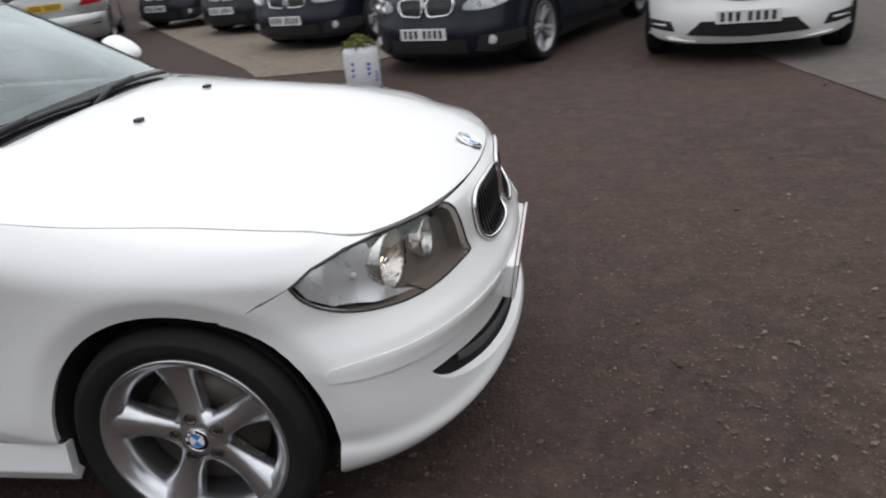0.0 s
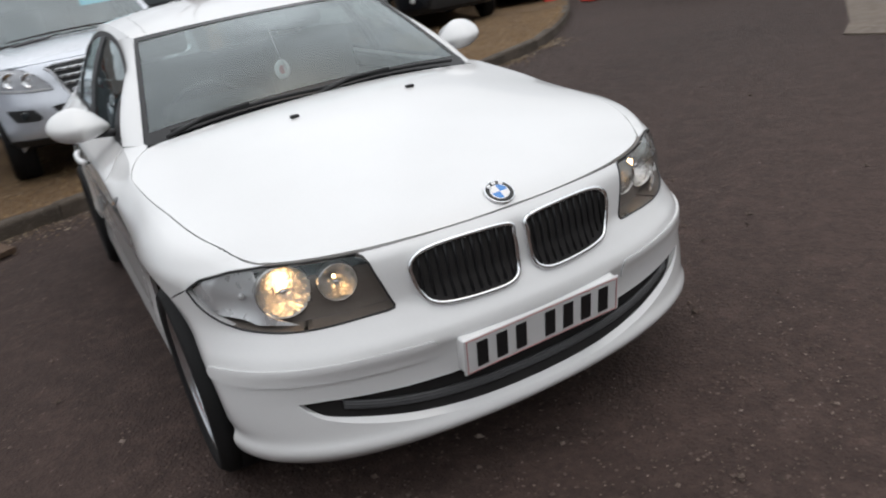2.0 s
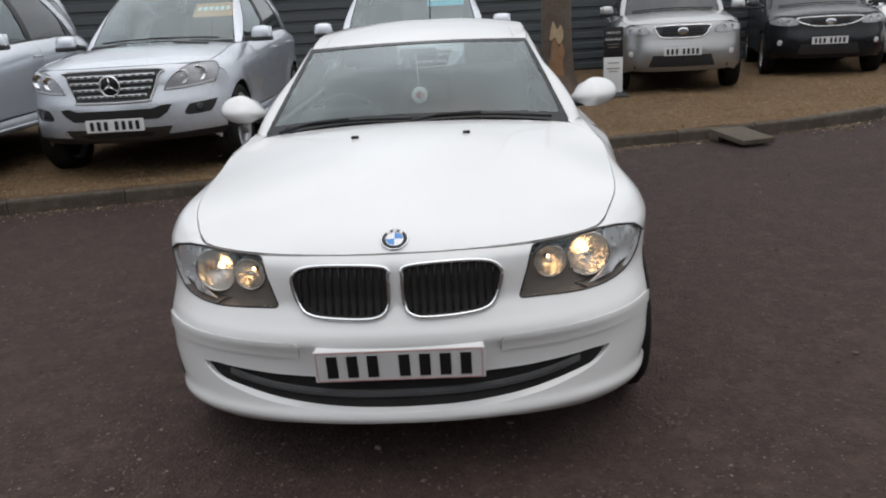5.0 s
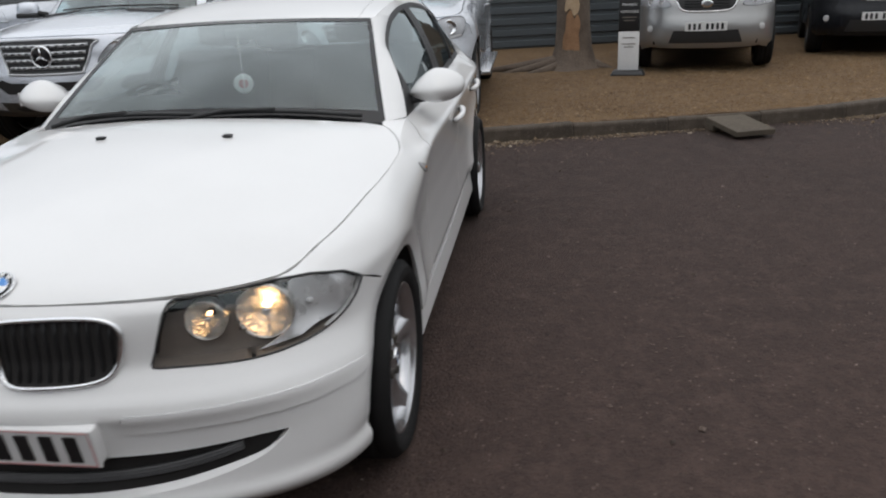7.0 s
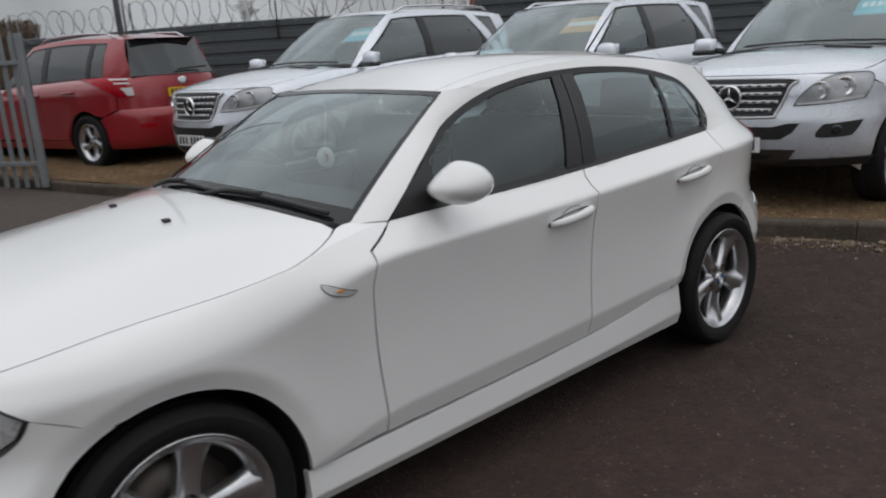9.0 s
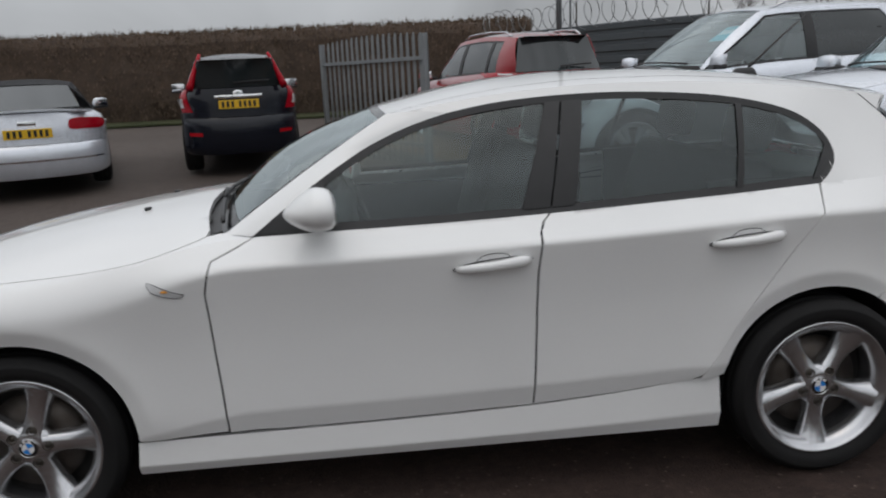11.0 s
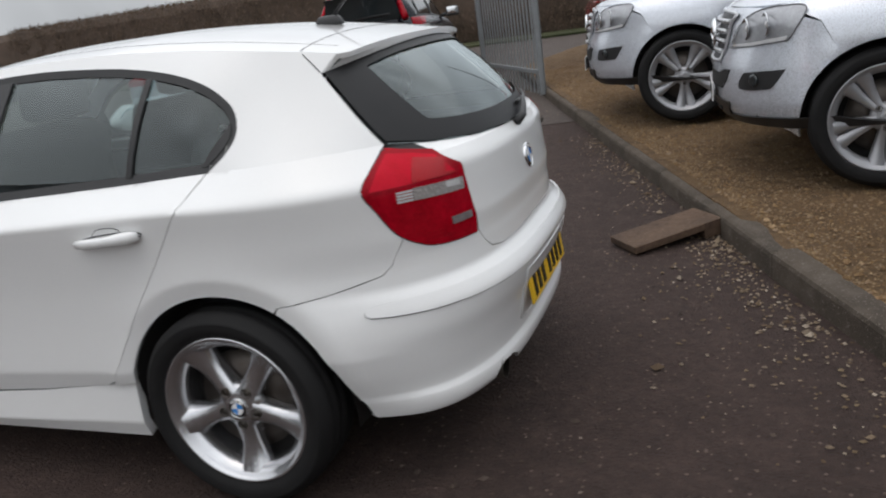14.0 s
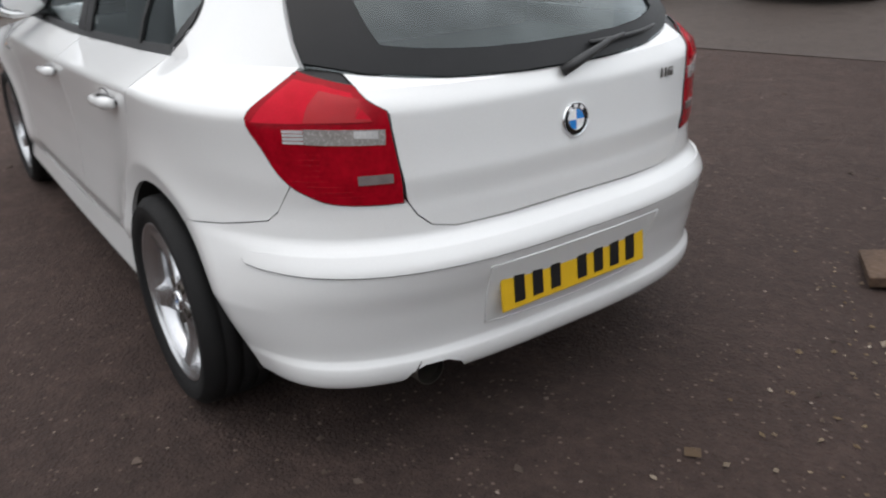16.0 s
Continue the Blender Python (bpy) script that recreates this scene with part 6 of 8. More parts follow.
FRAME_WHITE = material("white_upvc", (0.72, 0.72, 0.7), 0.4, alt=(0.62, 0.62, 0.6), scale=3)


def brick_house(a, b, deep, height, windows, label):
    """A two-storey brick block: its front runs from a to b."""
    a, b = Vector(a), Vector(b)
    t = (b - a).normalized()
    length = (b - a).length
    h = empty("brick_building", pose(a.x, a.y, 0, 0, 0, math.degrees(math.atan2(t.y, t.x))), label, "building")
    part("wall", box(bmesh.new(), (length, deep, height), (length / 2, -deep / 2, height / 2)), BRICK, h, smooth=False)
    bm = bmesh.new()
    e = 0.35
    vs = [bm.verts.new(p) for p in ((-e, e, height), (length + e, e, height), (length + e, -deep - e, height), (-e, -deep - e, height), (-e, -deep / 2, height + deep * 0.32), (length + e, -deep / 2, height + deep * 0.32))]
    for f in ((0, 1, 5, 4), (2, 3, 4, 5), (1, 2, 5), (3, 0, 4), (3, 2, 1, 0)):
        bm.faces.new([vs[i] for i in f])
    part("roof", bm, ROOF_TILE, h, smooth=False)
    part("gutter", tube([(-e, e + 0.05, height - 0.02), (length + e, e + 0.05, height - 0.02)], 0.07, 6), TRIM, h)
    for i in range(windows):
        x = length * (i + 0.5) / windows
        for z in (1.4, height - 0.95):
            w = part("window", box(bmesh.new(), (1.0, 0.06, 1.1), (x, 0.02, z)), DARK_GLASS, h, smooth=False)
            bm = bmesh.new()
            for dx, dz, sx, sz in ((0, 0.55, 1.12, 0.09), (0, -0.55, 1.12, 0.09), (0.52, 0, 0.09, 1.1), (-0.52, 0, 0.09, 1.1), (0.05, 0, 0.07, 1.1)):
                box(bm, (sx, 0.05, sz), (x + dx, 0.06, z + dz))
            part("window_frame", bm, FRAME_WHITE, w, smooth=False)
            part("window_sill", box(bmesh.new(), (1.3, 0.16, 0.07), (x, 0.1, z - 0.63)), MORTAR, w, smooth=False)
    return h


brick_house((-29.6, -14.8), (-22.9, -22.6), 9, 4.55, 6, "distant two-storey red brick building with white windows")
brick_house((-37.5, -3.5), (-31.8, -11.6), 9, 4.9, 5, "distant red brick building behind the fence")

BARK = material("bark", (0.155, 0.118, 0.09), 0.92, alt=(0.085, 0.066, 0.052), scale=5, fine=40, bump=1.0, bump_scale=24)
PALE_WOOD = material("pale_torn_wood", (0.52, 0.40, 0.27), 0.85, alt=(0.36, 0.25, 0.15), scale=12, fine=60, bump=0.6, bump_scale=40)
BARE_WOOD = material("torn_wood", (0.36, 0.21, 0.115), 0.85, alt=(0.22, 0.12, 0.065), scale=9, fine=60, bump=0.6, bump_scale=40)
TWIG = material("grey_twigs", (0.13, 0.11, 0.10), 0.9, alt=(0.09, 0.075, 0.07), scale=3)


def bare_tree(name, at, height, radius, seed, label, mat=TWIG, levels=4, trunk_to=0.35, fork=3):
    """A leafless tree: tapered trunk, limbs and twigs."""
    r = random.Random(seed)
    tree = empty(name, Matrix.Translation(at), label, "tree")
    bm = bmesh.new()
    crown = bmesh.new()

    def limb(p, d, length, rad, level):
        pts, rads = [p], [rad]
        for i in range(4):
            d = (d + Vector((r.gauss(0, 0.16), r.gauss(0, 0.16), r.gauss(0.05, 0.08)))).normalized()
            p = p + d * length / 4
            pts.append(p), rads.append(max(rad * (1 - 0.16 * (i + 1)), 0.006))
        tube(pts, rads, 6 if level < 2 else 4, bm if level == 0 else crown)
        if level < levels:
            for _ in range(fork + (level > 1)):
                k = r.randint(2, 4)
                side = Vector((r.gauss(0, 1), r.gauss(0, 1), r.uniform(0.1, 0.9))).normalized()
                limb(pts[k], (d * 0.55 + side * 0.75).normalized(), length * r.uniform(0.5, 0.75), rads[k] * 0.62, level + 1)

    limb(Vector((0, 0, -0.1)), Vector((0, 0, 1)), height * trunk_to, radius, 0)
    part("trunk", bm, mat, tree)
    part("crown", crown, mat, tree)
    return tree


bare_tree("bare_tree", (-16.6, -24.0, 0.2), 7.2, 0.16, 3, "leafless tree beyond the fence")
bare_tree("bare_tree", (-13.2, -27.5, 0.2), 6.0, 0.13, 5, "small leafless tree beyond the fence")
bare_tree("bare_tree", (-20.5, -21.0, 0.2), 5.0, 0.12, 9, "low leafless bush-like tree beyond the fence")

# the old tree by the fence, its bark torn near the ground
old = empty("tree", pose(-8.35, 1.66, gravel_z(-8.35, 1.66) - 0.03), "old tree trunk with torn bark standing in the gravel", "tree")
bm = bmesh.new()
rings = []
for z, rad in ((0, 0.50), (0.06, 0.40), (0.16, 0.32), (0.35, 0.265), (0.7, 0.235), (1.2, 0.225), (1.8, 0.23), (2.4, 0.235), (2.9, 0.21), (3.4, 0.16), (3.9, 0.08)):
    rings.append([bm.verts.new(((rad * (1 + 0.16 * noise.noise((math.cos(a) * 1.5, math.sin(a) * 1.5, z * 0.8)) + (0.25 * max(0, math.cos(3 * a + 1)) if z < 0.2 else 0))) * math.cos(a) + 0.04 * z * 0.4, rad * (1 + 0.16 * noise.noise((math.cos(a) * 1.5 + 4, math.sin(a) * 1.5, z * 0.8))) * math.sin(a), z)) for a in [2 * math.pi * i / 22 for i in range(22)]])
for r, s in zip(rings, rings[1:]):
    for i in range(22):
        bm.faces.new((r[i], r[(i + 1) % 22], s[(i + 1) % 22], s[i]))
part("trunk", bm, BARK, old)
bm = patch([rounded([(-0.5, 0.24), (-0.25, 0.16), (0.02, 0.26), (0.28, 0.18), (0.42, 0.34), (0.36, 0.5), (0.46, 0.66), (0.3, 0.80), (0.12, 0.74), (-0.08, 0.86), (-0.3, 0.78), (-0.36, 0.6), (-0.52, 0.46)], 4)],
           lambda a, z: Vector(((0.262 + 0.09 * max(0, 0.4 - z)) * math.cos(a - 0.1), (0.262 + 0.09 * max(0, 0.4 - z)) * math.sin(a - 0.1), z)), 0.08, 0.02, 0.0, (0, 0, 0.5))
part("torn_patch", bm, BARE_WOOD, old, "orange brown torn wood under the bark")
bm = patch([rounded([(-0.4, 0.84), (-0.1, 0.88), (0.1, 0.78), (0.34, 0.84), (0.4, 0.94), (0.24, 1.06), (0.02, 1.0), (-0.2, 1.12), (-0.36, 0.98)], 4)], lambda a, z: Vector((0.262 * math.cos(a - 0.1), 0.262 * math.sin(a - 0.1), z)), 0.08, 0.02, 0.0, (0, 0, 0.5))
part("torn_patch", bm, PALE_WOOD, old, "pale cream torn wood under the bark")
bm = bmesh.new()
rng = random.Random(21)
for k in range(3):
    a = k * 2.05 + 1.6
    p, d = Vector((0.05, 0, 3.1 + 0.25 * k)), Vector((math.cos(a), math.sin(a), 1.4)).normalized()
    pts = [p]
    for i in range(5):
        d = (d + Vector((rng.gauss(0, 0.15), rng.gauss(0, 0.15), 0.1))).normalized()
        pts.append(pts[-1] + d * 0.3)
    tube(pts, [0.06, 0.045, 0.034, 0.024, 0.015, 0.008], 6, bm)
    for j in (4,):
        for q in range(2):
            e = (d + Vector((rng.gauss(0, 0.6), rng.gauss(0, 0.6), rng.gauss(0.2, 0.3)))).normalized()
            tube([pts[j], pts[j] + e * 0.35, pts[j] + e * 0.7 + Vector((0, 0, 0.1))], [0.018, 0.012, 0.005], 4, bm)
part("crown", bm, BARK, old, "bare limbs")
bm = bmesh.new()
for a, ln in ((2.6, 1.1), (3.4, 0.9), (-0.9, 1.0), (1.2, 0.7), (-1.38, 1.75), (-1.62, 1.35), (-1.2, 1.2)):
    pts = [Vector((math.cos(a) * s, math.sin(a) * s + 0.05 * math.sin(4 * s), (0.13 if ln < 1.15 else 0.19) * (1 - s / ln) - 0.02)) for s in np.linspace(0.25, ln, 6)]
    tube(pts, [0.10, 0.085, 0.065, 0.05, 0.035, 0.015], 6, bm)
part("root", bm, BARK, old)

# lamp post and sign posts beyond the fence
POSTMAT = material("grey_post", (0.13, 0.14, 0.145), 0.5, 0.4, alt=(0.10, 0.105, 0.11), scale=4)
for x, y, r, h in ((-3.45, -11.7, 0.055, 6.5), (-3.9, -12.6, 0.022, 4.4)):
    post = empty("lamp_post", pose(x, y, gz(x, y)), "grey steel post beyond the fence", "post")
    part("pole", tube([(0, 0, 0), (0, 0, h * 0.4), (0, 0, h)], [r, r, r * 0.8], 10), POSTMAT, post)
    part("base_plate", box(bmesh.new(), (0.25, 0.25, 0.03), (0, 0, 0.1), bevel=0.005), POSTMAT, post)

# ---- loose things in the yard ----
WOOD = material("weathered_wood", (0.135, 0.083, 0.052), 0.85, alt=(0.045, 0.027, 0.018), scale=5, fine=45, bump=0.5, bump_scale=35)
SLAB = material("mossy_slab", (0.11, 0.088, 0.064), 0.9, alt=(0.065, 0.053, 0.04), scale=6, fine=50, bump=0.4, bump_scale=40)
ramp = empty("wooden_ramp", pose(-2.385, -1.655, 0.055, 0, 0, 36) @ pose(0, 0, 0, 0, 6.0), "weathered wooden board leaning on the kerb as a ramp", "ramp")
bm = box(bmesh.new(), (0.54, 0.27, 0.040), (0.0, 0, 0), bevel=0.006)
part("board", bm, WOOD, ramp, smooth=False)
part("batten", box(bmesh.new(), (0.12, 0.27, 0.05), (-0.21, 0, -0.043), bevel=0.005), WOOD, ramp, smooth=False)
slab = empty("ramp_slab", pose(-3.80, 3.03, 0.075, 0, 0, 20) @ pose(0, 0, 0, 0, 6), "mossy paving slab laid as a ramp against the kerb", "ramp")
part("slab", box(bmesh.new(), (0.52, 0.38, 0.05), bevel=0.008), SLAB, slab, smooth=False)
part("block", box(bmesh.new(), (0.16, 0.38, 0.05), (-0.2, 0, -0.048), bevel=0.008), SLAB, slab, smooth=False)

PAPER = material("glossy_paper", (0.72, 0.74, 0.78), 0.3, alt=(0.66, 0.68, 0.72), scale=5)
TEAL = material("teal_card", (0.03, 0.36, 0.44), 0.4, alt=(0.035, 0.40, 0.48), scale=6)
ORANGE = material("orange_card", (0.55, 0.26, 0.06), 0.4, alt=(0.50, 0.22, 0.05), scale=6)
leaf = empty("leaflet", pose(-3.96, -2.2, gravel_z(-3.96, -2.2) + 0.022, 2, -3, 158) @ Matrix.Scale(0.86, 4), "crumpled white leaflet with orange and teal print on the gravel", "paper")
part("sheet", patch([[(-0.26, -0.19), (0.26, -0.19), (0.26, 0.19), (-0.26, 0.19)]], lambda x, y: Vector((x, y, 0.012 * math.sin(9 * x + 3 * y))), 0.04, 0.003, 0, (0, 0, -1)), PAPER, leaf)
part("print", patch([[(-0.02, -0.06), (0.13, -0.06), (0.13, 0.05), (-0.02, 0.05)]], lambda x, y: Vector((x, y, 0.012 * math.sin(9 * x + 3 * y))), 0.04, 0, 0.003, (0, 0, -1)), ORANGE, leaf)
part("flap", patch([[(0.14, -0.23), (0.30, -0.21), (0.30, 0.06), (0.15, 0.05)]], lambda x, y: Vector((x, y, 0.016 + 0.02 * (x - 0.14))), 0.04, 0.002, 0.0, (0, 0, -1)), TEAL, leaf)

# container planter
TUBMAT = material("white_tub", (0.70, 0.71, 0.74), 0.45, alt=(0.58, 0.58, 0.60), scale=4, fine=40)
PRINT_BLUE = material("blue_print", (0.06, 0.10, 0.42), 0.5, alt=(0.09, 0.13, 0.45), scale=10)
tub = empty("planter_tub", pose(0.3, 4.86, 0), "white plastic tub with blue print and a mossy plant", "planter")
tp = [(0.001, 0.01), (0.14, 0.01), (0.158, 0.03), (0.165, 0.2), (0.162, 0.36), (0.15, 0.42), (0.138, 0.425), (0.13, 0.39), (0.001, 0.385)]
bm = lathe(tp, 28)
for v in bm.verts:
    v.co = Vector((v.co.x, -v.co.z, v.co.y))
part("tub", bm, TUBMAT, tub)
for a0, z0, z1, w in ((-1.95, 0.16, 0.32, 0.16), (-1.05, 0.17, 0.30, 0.2), (-0.55, 0.1, 0.2, 0.14)):
    for k in range(3):
        zz = z0 + (z1 - z0) * k / 3
        part("print_mark", patch([[(a0 + 0.05 * k, zz), (a0 + w + 0.03 * k, zz + 0.01), (a0 + w, zz + 0.035), (a0, zz + 0.025)]], lambda a, z: Vector((0.166 * math.cos(a), 0.166 * math.sin(a), z)), 0.05, 0, 0.001, (0, 0, 0.2)), PRINT_BLUE, tub)
MOSS = stone_mat("moss_leaves", [(0.16, 0.17, 0.045), (0.10, 0.12, 0.03), (0.22, 0.20, 0.07), (0.13, 0.14, 0.04)])
bm = bmesh.new()
rng = random.Random(2)
for _ in range(420):
    a, d = rng.uniform(0, 6.28), 0.15 * rng.random() ** 0.5
    o = Vector((d * math.cos(a), d * math.sin(a), 0.40 + 0.13 * (1 - (d / 0.16) ** 2) * rng.uniform(0.5, 1)))
    u = Vector((rng.gauss(0, 1), rng.gauss(0, 1), rng.gauss(0.4, 0.5))).normalized() * rng.uniform(0.02, 0.04)
    w = u.cross(Vector((rng.gauss(0, 1), rng.gauss(0, 1), 1))).normalized() * 0.012
    bm.faces.new([bm.verts.new(p) for p in (o - w, o + u * 0.5 + w * 1.2, o + u, o + u * 0.5 - w * 1.2)])
part("plant", bm, MOSS, tub, "yellow-green mossy leaves")

# traffic cones
CONE_RED = material("cone_red", (0.60, 0.05, 0.03), 0.5, alt=(0.5, 0.04, 0.03), scale=6)
for x, y in ((-9.3, 8.5), (-8.7, 9.1)):
    cone = empty("traffic_cone", pose(x, y, gz(x, y) + 0.01), "faded red traffic cone at the edge of the yard", "cone", "cones")
    part("cone_base", box(bmesh.new(), (0.36, 0.36, 0.04), (0, 0, 0.02), bevel=0.01), CONE_RED, cone)
    bm = lathe([(0.13, 0.03), (0.125, 0.05), (0.03, 0.7), (0.02, 0.71), (0.001, 0.71)], 18)
    for v in bm.verts:
        v.co = Vector((v.co.x, -v.co.z, v.co.y))
    part("cone_body", bm, CONE_RED, cone)

# stand-up notice
notice = empty("notice_stand", pose(-7.35, 2.36, gravel_z(-7.35, 2.36), 0, 0, -8), "black and white upright notice stand on a rubber foot", "sign")
part("foot", box(bmesh.new(), (0.36, 0.46, 0.06), (0, 0, 0.03), bevel=0.02, taper=0.8), TRIM, notice)
part("panel", box(bmesh.new(), (0.03, 0.27, 0.50), (0, 0, 0.31), bevel=0.004), PLATE_WHITE, notice, "white lower panel")
part("head_panel", box(bmesh.new(), (0.034, 0.27, 0.42), (0.0, 0, 0.77), bevel=0.004), INK, notice, "black upper panel")


def lettering(name, body, size, mat, parent, m, extrude=0.001):
    c = bpy.data.curves.new(name, "FONT")
    c.body, c.size, c.extrude, c.align_x, c.align_y = body, size, extrude, "CENTER", "CENTER"
    tmp = new(name, c)
    bpy.context.view_layer.update()
    me = bpy.data.meshes.new_from_object(tmp)
    bpy.data.objects.remove(tmp)
    me.materials.clear()
    me.materials.append(mat)
    ob = new(name, me)
    ob.parent, ob.matrix_basis = parent, m
    return ob


for i, word in enumerate(("FINANCE", "AVAILABLE")):
    lettering("words", word, 0.047, PLATE_WHITE, notice, pose(0.0185, 0, 0.90 - 0.09 * i, 90, 0, 90))
for z, w in ((0.74, 0.18), (0.70, 0.14), (0.48, 0.16), (0.40, 0.18), (0.36, 0.12)):
    part("text_bar", box(bmesh.new(), (0.003, w, 0.012), (0.0185, 0, z)), LAMP_GREY, notice, smooth=False)


# ---- the parked cars ----
def parked_car(name, label, at, heading, coat, wb=2.9, fo=0.87, ro=1.0, W=0.94, H=1.75, zb=0.26, lip=1.0, cowl=(1.0, 1.16), belt=(1.10, 1.18), ws_top=0.25, roof_rear=-2.1, tail_z=None,
               tyre=0.36, rim=0.25, deck=None, glass=DARK_GLASS, front=None, back=None, rails=False, twin=True, spokes=5, step=False, soft_top=None, cladding=None, group="parked cars", flare=0.016, pillar=None):
    """A parked car from its main dimensions. deck: (x, z) of a boot deck behind the rear glass; front, back: functions that add lamps, grille and plates."""
    fx, rx = wb / 2, -wb / 2
    xf, xr = fx + fo, rx - ro
    z0 = gz(*at[:2]) if len(at) == 2 else at[2]
    car = empty(name, pose(at[0], at[1], z0, 0, 0, heading), label, "car", group)
    top_r = belt[1] if deck is None else deck[1] - 0.05
    zc = lambda k: zb + (lip - zb) * k
    tz = tail_z or belt[1]
    zr = lambda k: zb + (tz - zb) * k
    S = Shape(
        W=W, zb=zb, xcf=fx - 0.35, xcr=rx + 0.35, nf=4.2, nr=4.6, mf=2.1, mr=2.6,
        XF=[(zb - 0.03, xf - 0.10), (zb, xf - 0.06), (zc(0.15), xf - 0.012), (zc(0.35), xf), (zc(0.5), xf - 0.005), (zc(0.62), xf - 0.04), (zc(0.9), xf - 0.07), (lip, xf - 0.11)],
        XR=[(zb - 0.03, xr + 0.10), (zb, xr + 0.06), (zr(0.15), xr + 0.015), (zr(0.35), xr), (zr(0.5), xr + 0.01), (zr(0.56), xr + 0.06), (zr(0.8), xr + 0.07), (tz, xr + 0.10)],
        TOP=[(xf, lip - 0.01), (xf - 0.35, lip), (fx, lip + (cowl[1] - lip) * 0.35), (cowl[0], cowl[1] - 0.055), (cowl[0] - 0.4, belt[0]), (0, (belt[0] + belt[1]) / 2), (rx, belt[1]), (rx - 0.3, top_r if deck else belt[1]), (xr, top_r)],
        FT=[(xf, 0.98), (xf - 0.3, 0.95), (fx, 0.86), (cowl[0], 0.84), (cowl[0] - 0.4, 0.88), (0, 0.89), (rx, 0.87), (xr, 0.87)],
        HC=[(xf - 0.11, lip), (xf - 0.16, lip + 0.03), (xf - 0.3, lip + 0.06), (fx, lip + 0.06 + (cowl[1] - lip) * 0.5), (cowl[0], cowl[1])],
        RC=[(ws_top + 0.05, H - 0.10), (ws_top, H - 0.075), (ws_top - 0.3, H - 0.025), ((ws_top + roof_rear) / 2, H), (roof_rear + 0.4, H - 0.03), (roof_rear, H - 0.075)],
        ZE=[(ws_top + 0.2, H - 0.16), (ws_top - 0.1, H - 0.10), (ws_top - 0.4, H - 0.07), ((ws_top + roof_rear) / 2, H - 0.055), (roof_rear + 0.3, H - 0.085), (roof_rear, H - 0.12)],
        YE=[(ws_top + 0.2, W * 0.70), (ws_top - 0.2, W * 0.665), ((ws_top + roof_rear) / 2, W * 0.66), (roof_rear, W * 0.60)],
        hubs=(fx, rx, tyre), arch=tyre + 0.045, flare=flare, prof=[(0, 0.93), (0.05, 0.97), (0.16, 0.975), (0.3, 0.968), (0.55, 0.985), (0.78, 1.0)])
    C, A = (0, 0, 0.6), S.arch
    if not deck:
        rwb, rwt = Vector((xr + 0.10, 0.72 * W, belt[1] + 0.005)), Vector((roof_rear, 0.58 * W, H - 0.105))
    else:
        rwb, rwt = Vector((deck[0], 0.70 * W, deck[1] + 0.0)), Vector((roof_rear, 0.6 * W, H - 0.105))

    def WS(s, t):
        b = Vector((cowl[0] - 0.02 - 0.2 * s * s, 0.80 * W * s, cowl[1] - 0.015 - 0.035 * s * s))
        u = Vector((ws_top - 0.12 * s * s, 0.665 * W * s, H - 0.078 - 0.026 * s * s))
        return b.lerp(u, t) + Vector((0.03, 0, 0.02)) * math.sin(math.pi * t)

    def RW(s, t):
        b = Vector((rwb.x + 0.14 * abs(s) ** 2.4, rwb.y * s, rwb.z))
        u = Vector((rwt.x + 0.06 * s * s, rwt.y * s, rwt.z + 0.02 - 0.02 * s * s))
        return b.lerp(u, t)

    # bonnet
    lead = []
    for i in range(17):
        th = -1.0 + 2.0 * i / 16
        x = S.xcf + (S.XF(lip) - S.xcf) * math.cos(th) ** (2 / S.nf(lip))
        lead.append((x - 0.004, math.copysign(S.W * S.FT(x) * abs(math.sin(th)) ** (2 / S.mf), th) * 0.99))
    x1 = lead[-1][0]
    edge = [(x, S.half(x, S.TOP(x)) - 0.006) for x in np.linspace(x1 - 0.04, cowl[0] - 0.05, 6)]
    back_l = [(cowl[0] + 0.03 - 0.14 * (y / W) ** 2, y) for y in np.linspace(0.6 * W, -0.6 * W, 5)]
    part("bonnet", patch([lead + edge + back_l + [(x, -y) for x, y in reversed(edge)]], S.bonnet, 0.12, 0.02, 0.001, C), coat, car)
    part("scuttle", strip([(cowl[0] + 0.04 - 0.14 * (y / W) ** 2, y, cowl[1] - 0.02 - 0.05 * (y / W) ** 2) for y in np.linspace(-0.78 * W, 0.78 * W, 9)], [WS(s, 0.02) for s in np.linspace(-1, 1, 9)], 2), TRIM, car)
    # bumpers
    fa = [S.fx(*p) for p in arc(fx, tyre, A, 58, -12, 10)]
    half = [(0, lip - 0.004), S.fy(0.3, lip - 0.004), S.fy(0.55 * W, lip - 0.005), S.fx(xf - 0.34, lip - 0.02), S.fx(fx + A * 0.75, lip - 0.10)] + fa + [S.fx(xf - 0.3, zb), S.fy(0.5, zb - 0.01), (0, zb - 0.01)]
    part("front_bumper", patch([half, mirrored(half)], S.front, (0.1, 0.07), 0.02, 0, C), coat, car)
    ra = [S.rx(*p) for p in arc(rx, tyre, A, 122, 192, 10)]
    zt = tz - 0.005 if not deck else top_r
    zm = zr(0.56)
    half = [(0, zm), S.ry(0.5 * W, zm), S.rx(xr + 0.34, zm)] + [S.rx(rx - A * 0.9, min(zm, tyre + A * 0.8))] + ra[2:] + [S.rx(xr + 0.3, zb), S.ry(0.5, zb), (0, zb)]
    part("rear_bumper", patch([half, mirrored(half)], S.rear, (0.1, 0.07), 0.02, 0, C), cladding or coat, car)
